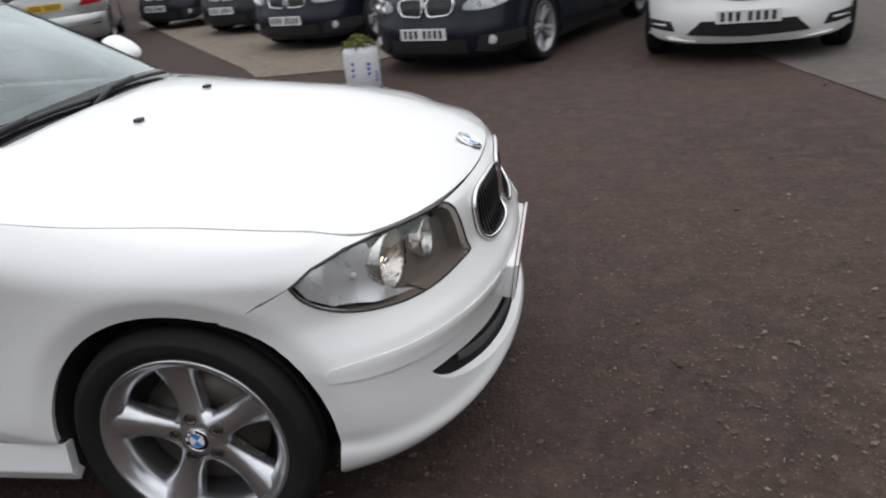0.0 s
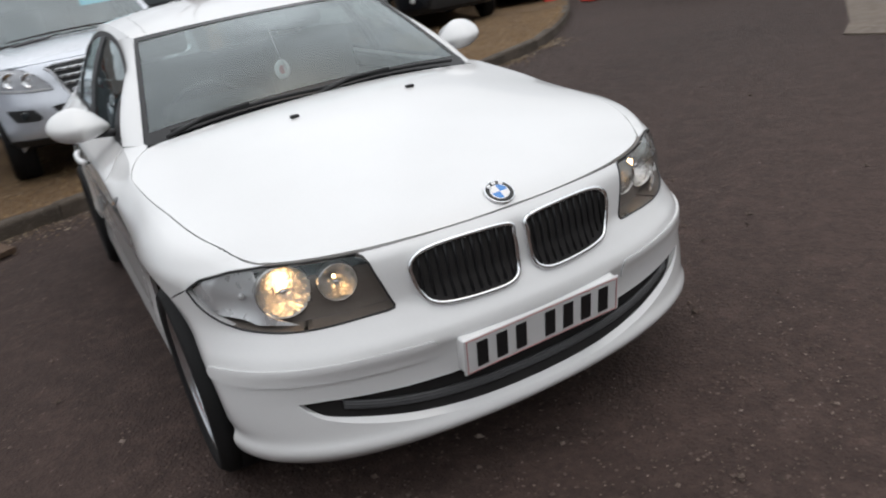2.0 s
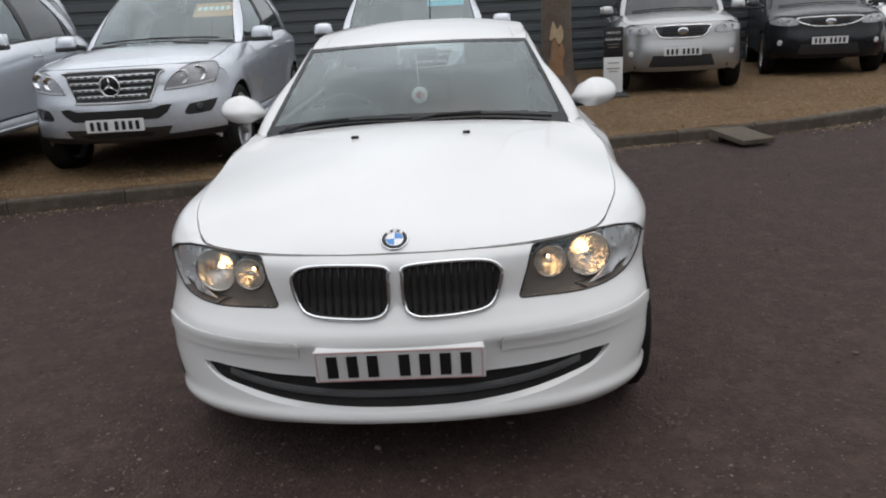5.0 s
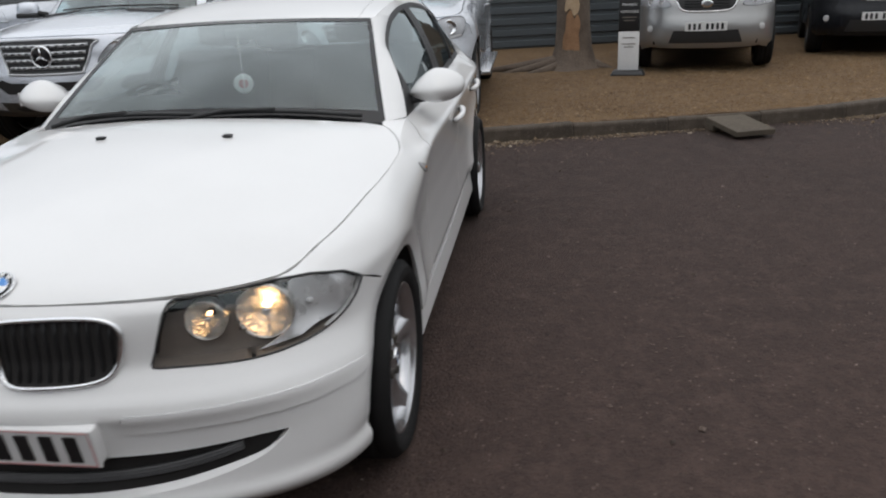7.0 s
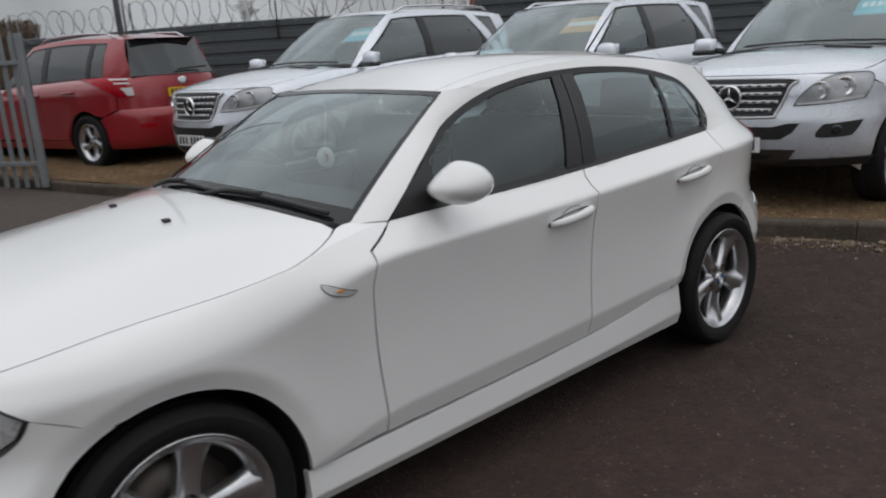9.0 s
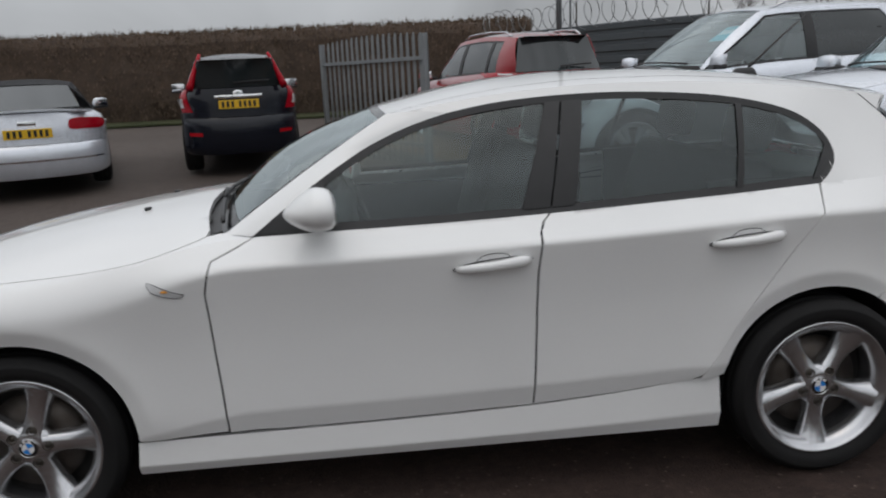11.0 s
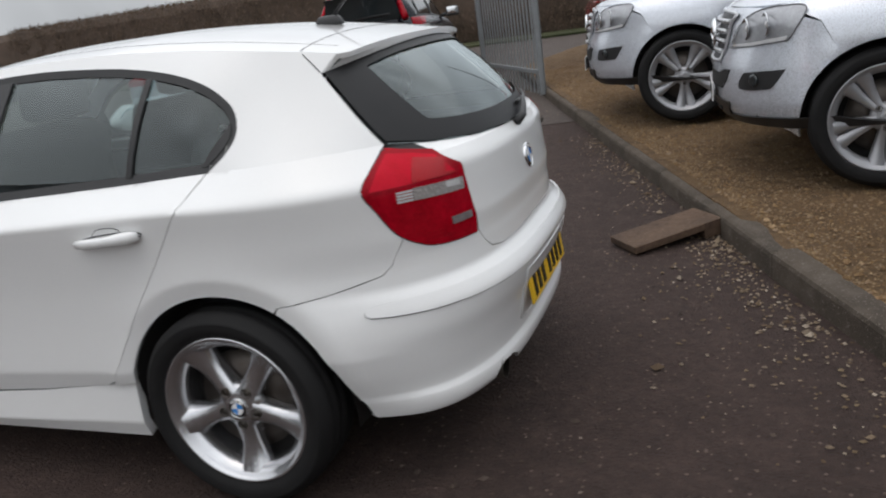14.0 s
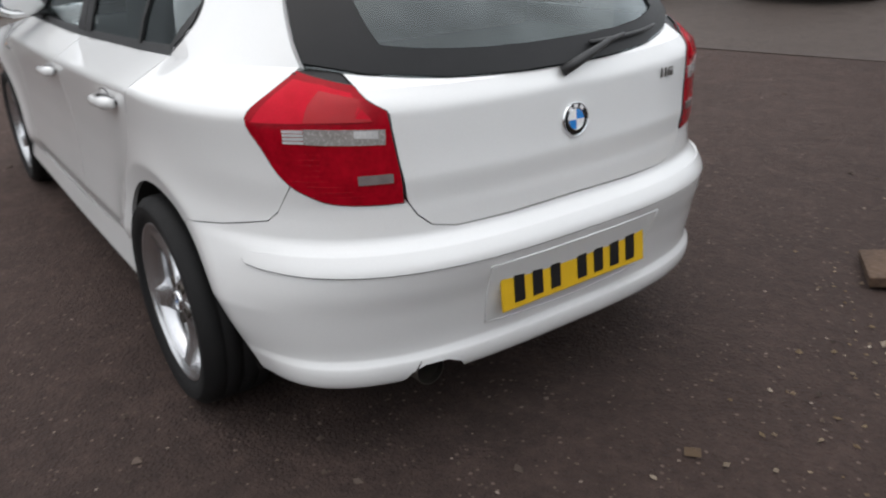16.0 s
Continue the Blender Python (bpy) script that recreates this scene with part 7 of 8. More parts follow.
    half = [(0, zt), S.ry(0.4 * W, zt), S.ry(0.66 * W, zt), S.rx(xr + 0.36, zt), S.rx(xr + 0.36, zm + 0.006), S.ry(0.5 * W, zm + 0.006), (0, zm + 0.006)]
    part("tailgate", patch([half, mirrored(half)], S.rear, (0.1, 0.07), 0.02, 0, C), coat, car)
    if deck:
        dk = [(x, S.half(x, S.TOP(x)) * 0.99) for x in np.linspace(rx - 0.1, xr + 0.36, 5)]
        rim_l = [(xr + 0.13 + 0.14 * (y / W) ** 4, y) for y in np.linspace(0.8 * W, -0.8 * W, 9)]
        part("boot_lid", patch([[(deck[0] + 0.25, dk[0][1])] + dk + rim_l + [(x, -y) for x, y in reversed(dk)] + [(deck[0] + 0.25, -dk[0][1])]], lambda x, y: Vector((x, y, S.TOP(x) + 0.05 * (1 - (abs(y) / W) ** 2.5))), 0.12, 0.02, 0, C), coat, car)
    d0, d1, d2 = cowl[0] - 0.30, (cowl[0] + rx) / 2 - 0.18, rx + A * 0.62
    for sg in (1, -1):
        fn, cb = S.side(sg), S.cabin(sg)
        wing = [(x, S.TOP(x)) for x in np.linspace(xf - 0.345, d0 + 0.1, 9)] + [(d0 + 0.003, belt[0] - 0.05), (d0 + 0.003, zb + 0.12), (fx - A, zb + 0.1)] + arc(fx, tyre, A, 184, 58, 18) + [(fx + A * 0.75, lip - 0.094)]
        part("front_wing", patch([wing], fn, 0.1, 0.02, 0, C), coat, car)
        dt = [(x, S.TOP(x)) for x in np.linspace(d0 + 0.095, d1 + 0.004, 6)]
        fd = part("front_door", patch([dt + [(d1 + 0.004, zb + 0.12), (d0 - 0.003, zb + 0.12), (d0 - 0.003, belt[0] - 0.05)]], fn, 0.1, 0.02, 0, C), coat, car)
        dt = [(x, S.TOP(x)) for x in np.linspace(d1 - 0.003, rx + 0.12, 6)]
        rd = part("rear_door", patch([dt + [(rx + 0.12, tyre + A + 0.1), (d2 + 0.02, tyre + A * 0.86), (rx + A + 0.03, tyre + 0.12), (rx + A + 0.05, zb + 0.12), (d1 - 0.003, zb + 0.12)]], fn, 0.1, 0.02, 0, C), coat, car)
        qt = [(x, S.TOP(x)) for x in np.linspace(rx + 0.115, xr + 0.365, 6)]
        part("rear_quarter", patch([qt + [(xr + 0.365, min(zm, S.TOP(xr)) + 0.005), (rx - A * 0.9, min(zm, tyre + A * 0.8) + 0.005)] + arc(rx, tyre, A, 122, 0, 18) + [(rx + A + 0.025, tyre + 0.1), (d2 + 0.015, tyre + A * 0.87), (rx + 0.115, tyre + A + 0.1)]], fn, 0.1, 0.02, 0, C), coat, car)
        part("sill", patch([[(fx - A, zb + 0.094), (rx + A, zb + 0.115), (rx + A, zb), (fx - A, zb)]], fn, 0.12, 0.04, 0.003, C), cladding or coat, car)
        for x in (fx, rx):
            bm = bmesh.new()
            pa = arc(x, tyre, A, -10, 190, 18)
            ra_, rb_ = [bm.verts.new(fn(px, pz) + Vector((0, -sg * 0.01, 0))) for px, pz in pa], [bm.verts.new((px, sg * 0.5, pz)) for px, pz in pa]
            for i in range(18):
                bm.faces.new((ra_[i], ra_[i + 1], rb_[i + 1], rb_[i]))
            bm.faces.new(rb_)
            part("arch_liner", bm, UNDER, car)
            wheel(car, (x, sg * (W - 0.12), tyre), sg, tyre, rim, 0.22, spokes, twin, mat=SUV_ALLOY if twin else None, turn=rng.uniform(0, 70))
        for door, x in ((fd, d1 + 0.12), (rd, rx + 0.28)):
            part("door_handle", tube([fn(x + u, S.TOP(x) - 0.15) + Vector((0, sg * (0.01 + 0.025 * (abs(u) < 0.08)), 0)) for u in (-0.11, -0.08, 0, 0.08, 0.11)], 0.014, 6), coat, door)
        # glasshouse
        ax = cowl[0] - 0.24
        zt2 = lambda x: S.ZE(x) - 0.055
        e_x = rwb.x + 0.52 if not deck else deck[0] + 0.32
        t_x = roof_rear + (0.32 if not deck else 0.22)
        if soft_top:
            e_x, t_x = deck[0] + 0.35, roof_rear + 0.3
        dlo = [(ws_top - 0.17, zt2(ws_top - 0.17))] + [(x, zt2(x)) for x in np.linspace(ws_top - 0.35, t_x, 6)] + [(e_x, S.TOP(e_x) + 0.01)] + [(x, S.TOP(x) + 0.005) for x in np.linspace(e_x, ax, 8)][1:]
        rear_line = [(rwb.x + 0.145, S.TOP(rwb.x + 0.145)), (rwt.x + 0.06, rwt.z)]
        fp = dlo[:8] + [(x, S.TOP(x)) for x in np.linspace(e_x, rear_line[0][0], 4)][1:] + rear_line[1:] + [(x, S.ZE(x)) for x in np.linspace(roof_rear + 0.12, ws_top - 0.13, 7)]
        part("roof_side", patch([fp], cb, 0.1, 0.012, 0, C), soft_top or coat, car)
        we = [WS(sg, t) for t in np.linspace(0, 1, 8)]
        wi = [cb(ax + (ws_top - 0.17 - ax) * t, S.TOP(ax) + 0.005 + (dlo[0][1] - S.TOP(ax)) * t) for t in np.linspace(0, 1, 8)]
        part("a_pillar", strip(we, wi, 3, 0.008, centre=C), coat, car)
        wa, wbk = [cb(*p) for p in dlo], [cb(*p) - Vector((0, sg * 0.006, 0)) for p in inset(dlo, 0.02)]
        part("window_surround", strip(wa + wa[:1], wbk + wbk[:1], 1, centre=C), TRIM, car)
        ins = inset(dlo, 0.02)
        for lo, hi, nm, dr in ((d1 + 0.05, ax, "front_door_window", fd), (rx + 0.02, d1 - 0.05, "rear_door_window", rd), (-9, rx - 0.04, "quarter_window", rd)):
            q = between(ins, lo, hi)
            if len(q) > 2:
                part(nm, patch([q], cb, 0.15, 0, -0.006, C), glass if nm == "front_door_window" else DARK_GLASS, dr, "tinted side glass").visible_shadow = False
        for lo, hi in ((d1 - 0.06, d1 + 0.06), (rx - 0.05, rx + 0.03)):
            q = between(inset(dlo, 0.015), lo, hi)
            if len(q) > 2:
                part("pillar_cover", patch([q], cb, 0.1, 0.006, 0, C), TRIM, car)
        if pillar:
            (xa, xb), (xc, xd) = pillar
            band = [(xa, zt2(xa) + 0.02), (xb, zt2(xb) + 0.02), (xd, S.TOP(xd) + 0.004), (xc, S.TOP(xc) + 0.004)]
            part("rear_pillar", patch([dense(band, 4)], cb, 0.08, 0.012, 0.005, C), coat, car, "raked body-coloured rear pillar")
        mz = S.TOP(ax) + 0.085
        bm = box(bmesh.new(), (0.13, 0.23, 0.15), bevel=0.055, taper=0.82)
        mir = part("door_mirror", bm, coat, car, m=Matrix.Translation((ax - 0.02, sg * (W + 0.09), mz)) @ pose(0, 0, 0, 0, 0, -sg * 12))
        part("mirror_glass", box(bmesh.new(), (0.006, 0.19, 0.12), (-0.06, 0, 0.0), bevel=0.002), CHROME, mir)
        part("mirror_arm", tube([(0.0, -sg * 0.19, -0.06), (0, -sg * 0.09, -0.04)], 0.03, 6), TRIM, mir)
        part("mirror_base", box(bmesh.new(), (0.128, 0.215, 0.05), (0, 0, -0.058), bevel=0.02), TRIM, mir, "black underside")
        if rails:
            pts = [(roof_rear + 0.25, S.ZE(roof_rear + 0.25) + 0.03)] + [(x, S.ZE(x) + 0.085) for x in np.linspace(roof_rear + 0.4, ws_top - 0.45, 6)] + [(ws_top - 0.25, S.ZE(ws_top - 0.25) + 0.02)]
            part("roof_rail", tube([(x, sg * (S.YE(x) - 0.03), z - 0.025) for x, z in pts], 0.015, 6), ALLOY, car, "bright roof rail")
        if step:
            part("side_step", box(bmesh.new(), (wb - 2 * A + 0.1, 0.16, 0.05), (0, sg * (W + 0.02), zb + 0.02), bevel=0.015), ALLOY, car, "aluminium side step")
    part("windscreen", patch([[(-0.985, 0), (0.985, 0), (0.985, 1), (-0.985, 1)]], WS, 0.25, 0, -0.003, C), glass, car, "windscreen").visible_shadow = False
    for y0, y1 in ((0.62, -0.02), (0.0, -0.62)):
        part("wiper", tube([WS(y / (0.8 * W), 0.06) + Vector((0.012, 0, 0.014)) for y in np.linspace(y0, y1, 6)], 0.009, 5), TRIM, car)
    fe = [(ws_top - 0.12 * (y / (0.665 * W)) ** 2, y) for y in np.linspace(-0.66 * W, 0.66 * W, 9)]
    re_ = [(x, S.YE(x)) for x in np.linspace(ws_top - 0.2, roof_rear + 0.06, 7)]
    be = [(roof_rear + 0.06 * (y / (0.58 * W)) ** 2, y) for y in np.linspace(0.58 * W, -0.58 * W, 7)]
    part("roof", patch([fe + re_ + be + [(x, -y) for x, y in reversed(re_)]], S.roof, 0.15, 0.012, 0, C), soft_top or coat, car)
    if not deck:
        part("roof_spoiler", strip([S.roof(roof_rear + 0.06 * (y / (0.58 * W)) ** 2, y) for y in np.linspace(-0.56 * W, 0.56 * W, 9)], [Vector((roof_rear - 0.10, y * 0.96, H - 0.10)) for y in np.linspace(-0.56 * W, 0.56 * W, 9)], 2), coat, car)
    part("rear_window", patch([[(-0.99, 0), (0.99, 0), (0.99, 1), (-0.99, 1)]], RW, 0.25, 0, 0, C), DARK_GLASS, car, "dark rear window")
    part("underbody", box(bmesh.new(), (xf - xr - 0.4, 2 * W - 0.5, 0.2), ((xf + xr) / 2, 0, zb + 0.12), bevel=0.05), UNDER, car)
    if glass is not DARK_GLASS:
        bm = box(bmesh.new(), (2.6, 1.5, 0.05), (-0.3, 0, zb + 0.3))
        box(bm, (0.05, 1.5, belt[0] - zb - 0.35), (cowl[0] - 0.1, 0, (belt[0] + zb) / 2 + 0.1)), box(bm, (0.05, 1.5, H - zb - 0.6), (rx + 0.25, 0, (H + zb) / 2 - 0.0))
        for sg in (1, -1):
            box(bm, (2.6, 0.04, belt[0] - zb - 0.3), (-0.3, sg * (W - 0.16), (belt[0] + zb) / 2 + 0.08))
        part("cabin_tub", bm, CABIN, car, smooth=False)
        part("dashboard", box(bmesh.new(), (0.5, 1.5, 0.2), (cowl[0] - 0.35, 0, belt[0] - 0.06), bevel=0.06), CABIN, car)
        for y in (0.38, -0.38):
            seat(car, (cowl[0] - 1.35, y, zb + 0.35), 0.5)
        part("rear_view_mirror", box(bmesh.new(), (0.04, 0.22, 0.07), (ws_top + 0.08, 0, H - 0.2), bevel=0.012), CABIN, car)
    if front:
        front(car, S, xf, lip)
    if back:
        back(car, S, xr, tz)
    return car


def on_front(car, S, name, pts, mat, lift=0.004, depth=0.01, label="", cell=0.06, parent=None):
    return part(name, patch([[S.fy(*p) for p in pts]], S.front, cell, depth, lift, (0, 0, 0.6)), mat, parent or car, label)


def on_rear(car, S, name, pts, mat, lift=0.004, depth=0.01, label="", cell=0.06, parent=None):
    return part(name, patch([[S.ry(*p) for p in pts]], S.rear, cell, depth, lift, (0, 0, 0.6)), mat, parent or car, label)


def flip(pts, sg):
    return [(sg * y, z) for y, z in pts]


def lamp_unit(car, S, pts, sg, bowls, lift=0.004):
    lamp = on_front(car, S, "headlight", flip(pts, sg), LAMP_INNER, lift, 0.012, "clear headlight unit")
    ring = [S.front(*S.fy(*p)) for p in flip(pts, sg)]
    part("lamp_seal", tube([p + (p - Vector((1.0, 0, p.z))).normalized() * 0.010 for p in ring + ring[:1]], 0.0024, 4), BAR_GREY, lamp)
    for y, z, r in bowls:
        p = S.front(*S.fy(sg * y, z))
        b = part("reflector", lathe([(0.008, -0.02), (r * 0.6, -0.012), (r * 0.95, 0.004), (r, 0.008), (r * 1.06, 0.002)], 20), CHROME, lamp, m=Matrix.Translation(p + Vector((0.008, 0, 0))) @ pose(0, 0, 0, 0, 0, -90 + sg * 10))
        part("bulb", ball((0.02, 0.012, 0.02), (0, -0.006, 0), 8, 6), WHITE_LENS, b)
    return lamp


def suv_front(car, S, xf, lip):
    """Three-bar chrome grille with a round star badge, swept lamps, black intake, fog lamps, sump guard."""
    g = on_front(car, S, "grille", rounded([(-0.40, lip - 0.03), (0.40, lip - 0.03), (0.41, lip - 0.09), (0.34, lip - 0.27), (0.28, lip - 0.30), (-0.28, lip - 0.30), (-0.34, lip - 0.27), (-0.41, lip - 0.09)], 4), TRIM, 0.004, 0.01, "chrome barred grille")
    rim = [S.front(*S.fy(*p)) + Vector((0.012, 0, 0)) for p in rounded([(-0.40, lip - 0.03), (0.40, lip - 0.03), (0.41, lip - 0.09), (0.34, lip - 0.27), (0.28, lip - 0.30), (-0.28, lip - 0.30), (-0.34, lip - 0.27), (-0.41, lip - 0.09)], 4)]
    part("grille_frame", tube(rim + rim[:1], 0.010, 6), BRIGHT_BAR, g)
    for k in range(4):
        z = lip - 0.075 - 0.058 * k
        w = 0.385 - 0.02 * k - (0.02 if k == 3 else 0)
        part("grille_bar", tube([S.front(*S.fy(y, z)) + Vector((0.018, 0, 0)) for y in np.linspace(-w, w, 9)], 0.0165, 6, flat=0.9), BRIGHT_BAR, g)
        for i in range(11):
            y = -w + 2 * w * (i + 0.5) / 11
            part("grille_slot", box(bmesh.new(), (0.008, 0.035, 0.012), S.front(*S.fy(y, z)) + Vector((0.032, 0, 0)), bevel=0.003), TRIM, g)
    b = part("badge", disc(0.085, 0.012, 32, dome=0.004), GLOSS_BLACK, g, "round badge with a bright three-armed mark", m=Matrix.Translation(S.front(0, lip - 0.16) + Vector((0.03, 0, 0))) @ pose(0, 0, 0, 0, 0, -90))
    part("badge_rim", lathe([(0.078, 0.012), (0.084, 0.02), (0.093, 0.016), (0.095, 0.0)], 32), CHROME, b)
    for k in range(3):
        a = 2 * math.pi * k / 3
        part("badge_arm", tube([(0, 0.02, 0), (0.078 * math.sin(a), 0.017, 0.078 * math.cos(a))], [0.014, 0.004], 4), CHROME, b)
    intake = [(-0.50, lip - 0.355), (-0.46, lip - 0.41), (-0.38, lip - 0.462), (0.38, lip - 0.462), (0.46, lip - 0.41), (0.50, lip - 0.345), (0.42, lip - 0.345), (0.33, lip - 0.37), (-0.33, lip - 0.37), (-0.42, lip - 0.345)]
    on_front(car, S, "intake", intake, UNDER, 0.004, 0.01, "black intake")
    for sg in (1, -1):
        lamp_unit(car, S, rounded([(0.442, lip - 0.222, 1), (0.47, lip - 0.165), (0.54, lip - 0.085), (0.64, lip - 0.022), (0.76, lip - 0.004), (0.835, lip - 0.014), (0.862, lip - 0.075), (0.835, lip - 0.185, 1), (0.64, lip - 0.212)], 4), sg, ((0.60, lip - 0.115, 0.058), (0.735, lip - 0.095, 0.062)))
        on_front(car, S, "lamp_strip", flip([(0.46, lip - 0.206), (0.64, lip - 0.192), (0.83, lip - 0.160), (0.825, lip - 0.182), (0.64, lip - 0.209), (0.47, lip - 0.218)], sg), WHITE_LENS, 0.007)
        fog = on_front(car, S, "fog_surround", flip(rounded([(0.60, lip - 0.445), (0.64, lip - 0.355, 1), (0.84, lip - 0.335, 1), (0.80, lip - 0.425), (0.76, lip - 0.445)], 3), sg), TRIM, 0.004, 0.01, "black fog lamp surround")
        p = S.front(*S.fy(sg * 0.71, lip - 0.395))
        part("fog_lamp", disc(0.036, 0.008, 20), DARK_GLASS, fog, m=Matrix.Translation(p + Vector((0.004, sg * 0.005, 0))) @ pose(0, 0, 0, 0, 0, -90 + sg * 35))
        v = part("bonnet_vent", box(bmesh.new(), (0.11, 0.34, 0.014), bevel=0.004), TRIM, car, m=Matrix.Translation(S.bonnet(1.15, sg * 0.42) + Vector((0, 0, 0.010))) @ pose(0, 0, 0, sg * -5, 6, sg * 8))
    on_front(car, S, "valance", [(-0.90, S.zb + 0.05), (-0.5, S.zb + 0.035), (0, S.zb + 0.03), (0.5, S.zb + 0.035), (0.90, S.zb + 0.05), (0.90, S.zb - 0.018), (0, S.zb - 0.018), (-0.90, S.zb - 0.018)], TRIM, 0.005, 0.012, "dark lower valance")
    on_front(car, S, "skid_plate", [(-0.48, lip - 0.535), (0.48, lip - 0.535), (0.42, lip - 0.62), (0.3, lip - 0.64), (-0.3, lip - 0.64), (-0.42, lip - 0.62)], DARK_METAL, 0.01, 0.01, "dull metal skid plate")
    on_front(car, S, "lower_intake", [(-0.34, lip - 0.575), (0.34, lip - 0.575), (0.28, lip - 0.605), (-0.28, lip - 0.605)], UNDER, 0.014, 0.004)
    number_plate(car, (xf + 0.012, 0, lip - 0.50), 0, False, 0, False)


ML = dict(wb=2.99, fo=0.83, ro=1.0, W=0.955, H=1.77, zb=0.355, lip=1.0, cowl=(0.98, 1.17), belt=(1.12, 1.20), ws_top=0.18, roof_rear=-2.15, tyre=0.372, rim=0.282, glass=CAR_GLASS, front=suv_front, rails=True, step=True, flare=0.026, pillar=((-1.28, -1.46), (-1.66, -1.84)))
rng = random.Random(31)
suv = parked_car("suv_car", "silver premium off-roader with chrome barred grille parked on gravel", (-4.96, -2.99, gravel_z(-4.96, -2.99)), 2.0, SILVER, **ML)
copy_thing(suv, pose(-3.80, -5.26, gravel_z(-3.80, -5.26), 0, 0, 5))
copy_thing(suv, pose(-5.92, -0.39, gravel_z(-5.92, -0.42), 0, 0, 1.5))


def price_card(at, heading, mat, label):
    """A card standing behind a windscreen, with a row of unreadable figures."""
    c = empty("price_card", pose(*at, 0, 0, heading) @ pose(0, 0, 0, 0, -58), label, "card")
    part("card", box(bmesh.new(), (0.006, 0.44, 0.27), bevel=0.002), mat, c, smooth=False)
    for k in range(6):
        part("figure_bar", box(bmesh.new(), (0.003, 0.042, 0.075), (0.0045, -0.16 + 0.062 * k, 0.02)), PLATE_WHITE, c, smooth=False)


def in_car(ox, oy, hd, x, y, z):
    a = radians(hd)
    return ox + x * math.cos(a) - y * math.sin(a), oy + x * math.sin(a) + y * math.cos(a), gravel_z(ox, oy) + z


price_card(in_car(-4.98, -2.93, 2, 0.30, 0.40, 1.47), 2, ORANGE, "orange price card behind the windscreen")
price_card(in_car(-3.88, -5.30, 5, 0.30, 0.40, 1.47), 5, TEAL, "teal price card behind the windscreen of a silver off-roader")
price_card(in_car(-5.92, -0.39, 1.5, 0.30, 0.40, 1.47), 1.5, TEAL, "teal price card behind a windscreen beside the tree")


def plain_suv_front(style):
    def add(car, S, xf, lip):
        top = lip - 0.04
        if style == "wing":
            pts = rounded([(-0.34, top), (0.34, top), (0.36, top - 0.06), (0.28, top - 0.15), (0.0, top - 0.165), (-0.28, top - 0.15), (-0.36, top - 0.06)], 4)
        else:
            pts = rounded([(-0.43, top + 0.0), (0.43, top + 0.0), (0.40, top - 0.08), (0.2, top - 0.13), (0, top - 0.135), (-0.2, top - 0.13), (-0.40, top - 0.08)], 4)
        g = on_front(car, S, "grille", pts, TRIM, 0.004, 0.01, "dark grille in a bright frame")
        rim = [S.front(*S.fy(*p)) + Vector((0.01, 0, 0)) for p in pts]
        part("grille_frame", tube(rim + rim[:1], 0.011, 6), CHROME, g)
        for k in range(3):
            part("grille_bar", tube([S.front(*S.fy(y, top - 0.035 - 0.035 * k)) + Vector((0.012, 0, 0)) for y in np.linspace(-0.28, 0.28, 7)], 0.008, 5), GLOSS_BLACK, g)
        part("badge", disc(0.05, 0.01, 24, m=Matrix.Scale(1.5, 4, (1, 0, 0))), CHROME, g, "oval chrome badge", m=Matrix.Translation(S.front(0, top - 0.07) + Vector((0.02, 0, 0))) @ pose(0, 0, 0, 0, 0, -90))
        on_front(car, S, "intake", [(-0.46, S.zb + 0.06), (-0.40, S.zb + 0.22), (0.40, S.zb + 0.22), (0.46, S.zb + 0.06)], TRIM, 0.004, 0.01, "dark lower intake")
        for sg in (1, -1):
            lamp_unit(car, S, rounded([(0.45, top - 0.10), (0.5, top - 0.01), (0.66, top + 0.02), (0.82, top - 0.01), (0.83, top - 0.08), (0.66, top - 0.115)], 4), sg, ((0.57, top - 0.05, 0.042), (0.70, top - 0.045, 0.042)))
            p = S.front(*S.fy(sg * 0.7, S.zb + 0.24))
            part("fog_lamp", disc(0.045, 0.012, 18), WHITE_LENS, car, m=Matrix.Translation(p) @ pose(0, 0, 0, 0, 0, -90 + sg * 25))
        number_plate(car, (xf + 0.012, 0, S.zb + 0.27), 0, False, 0, False)
    return add


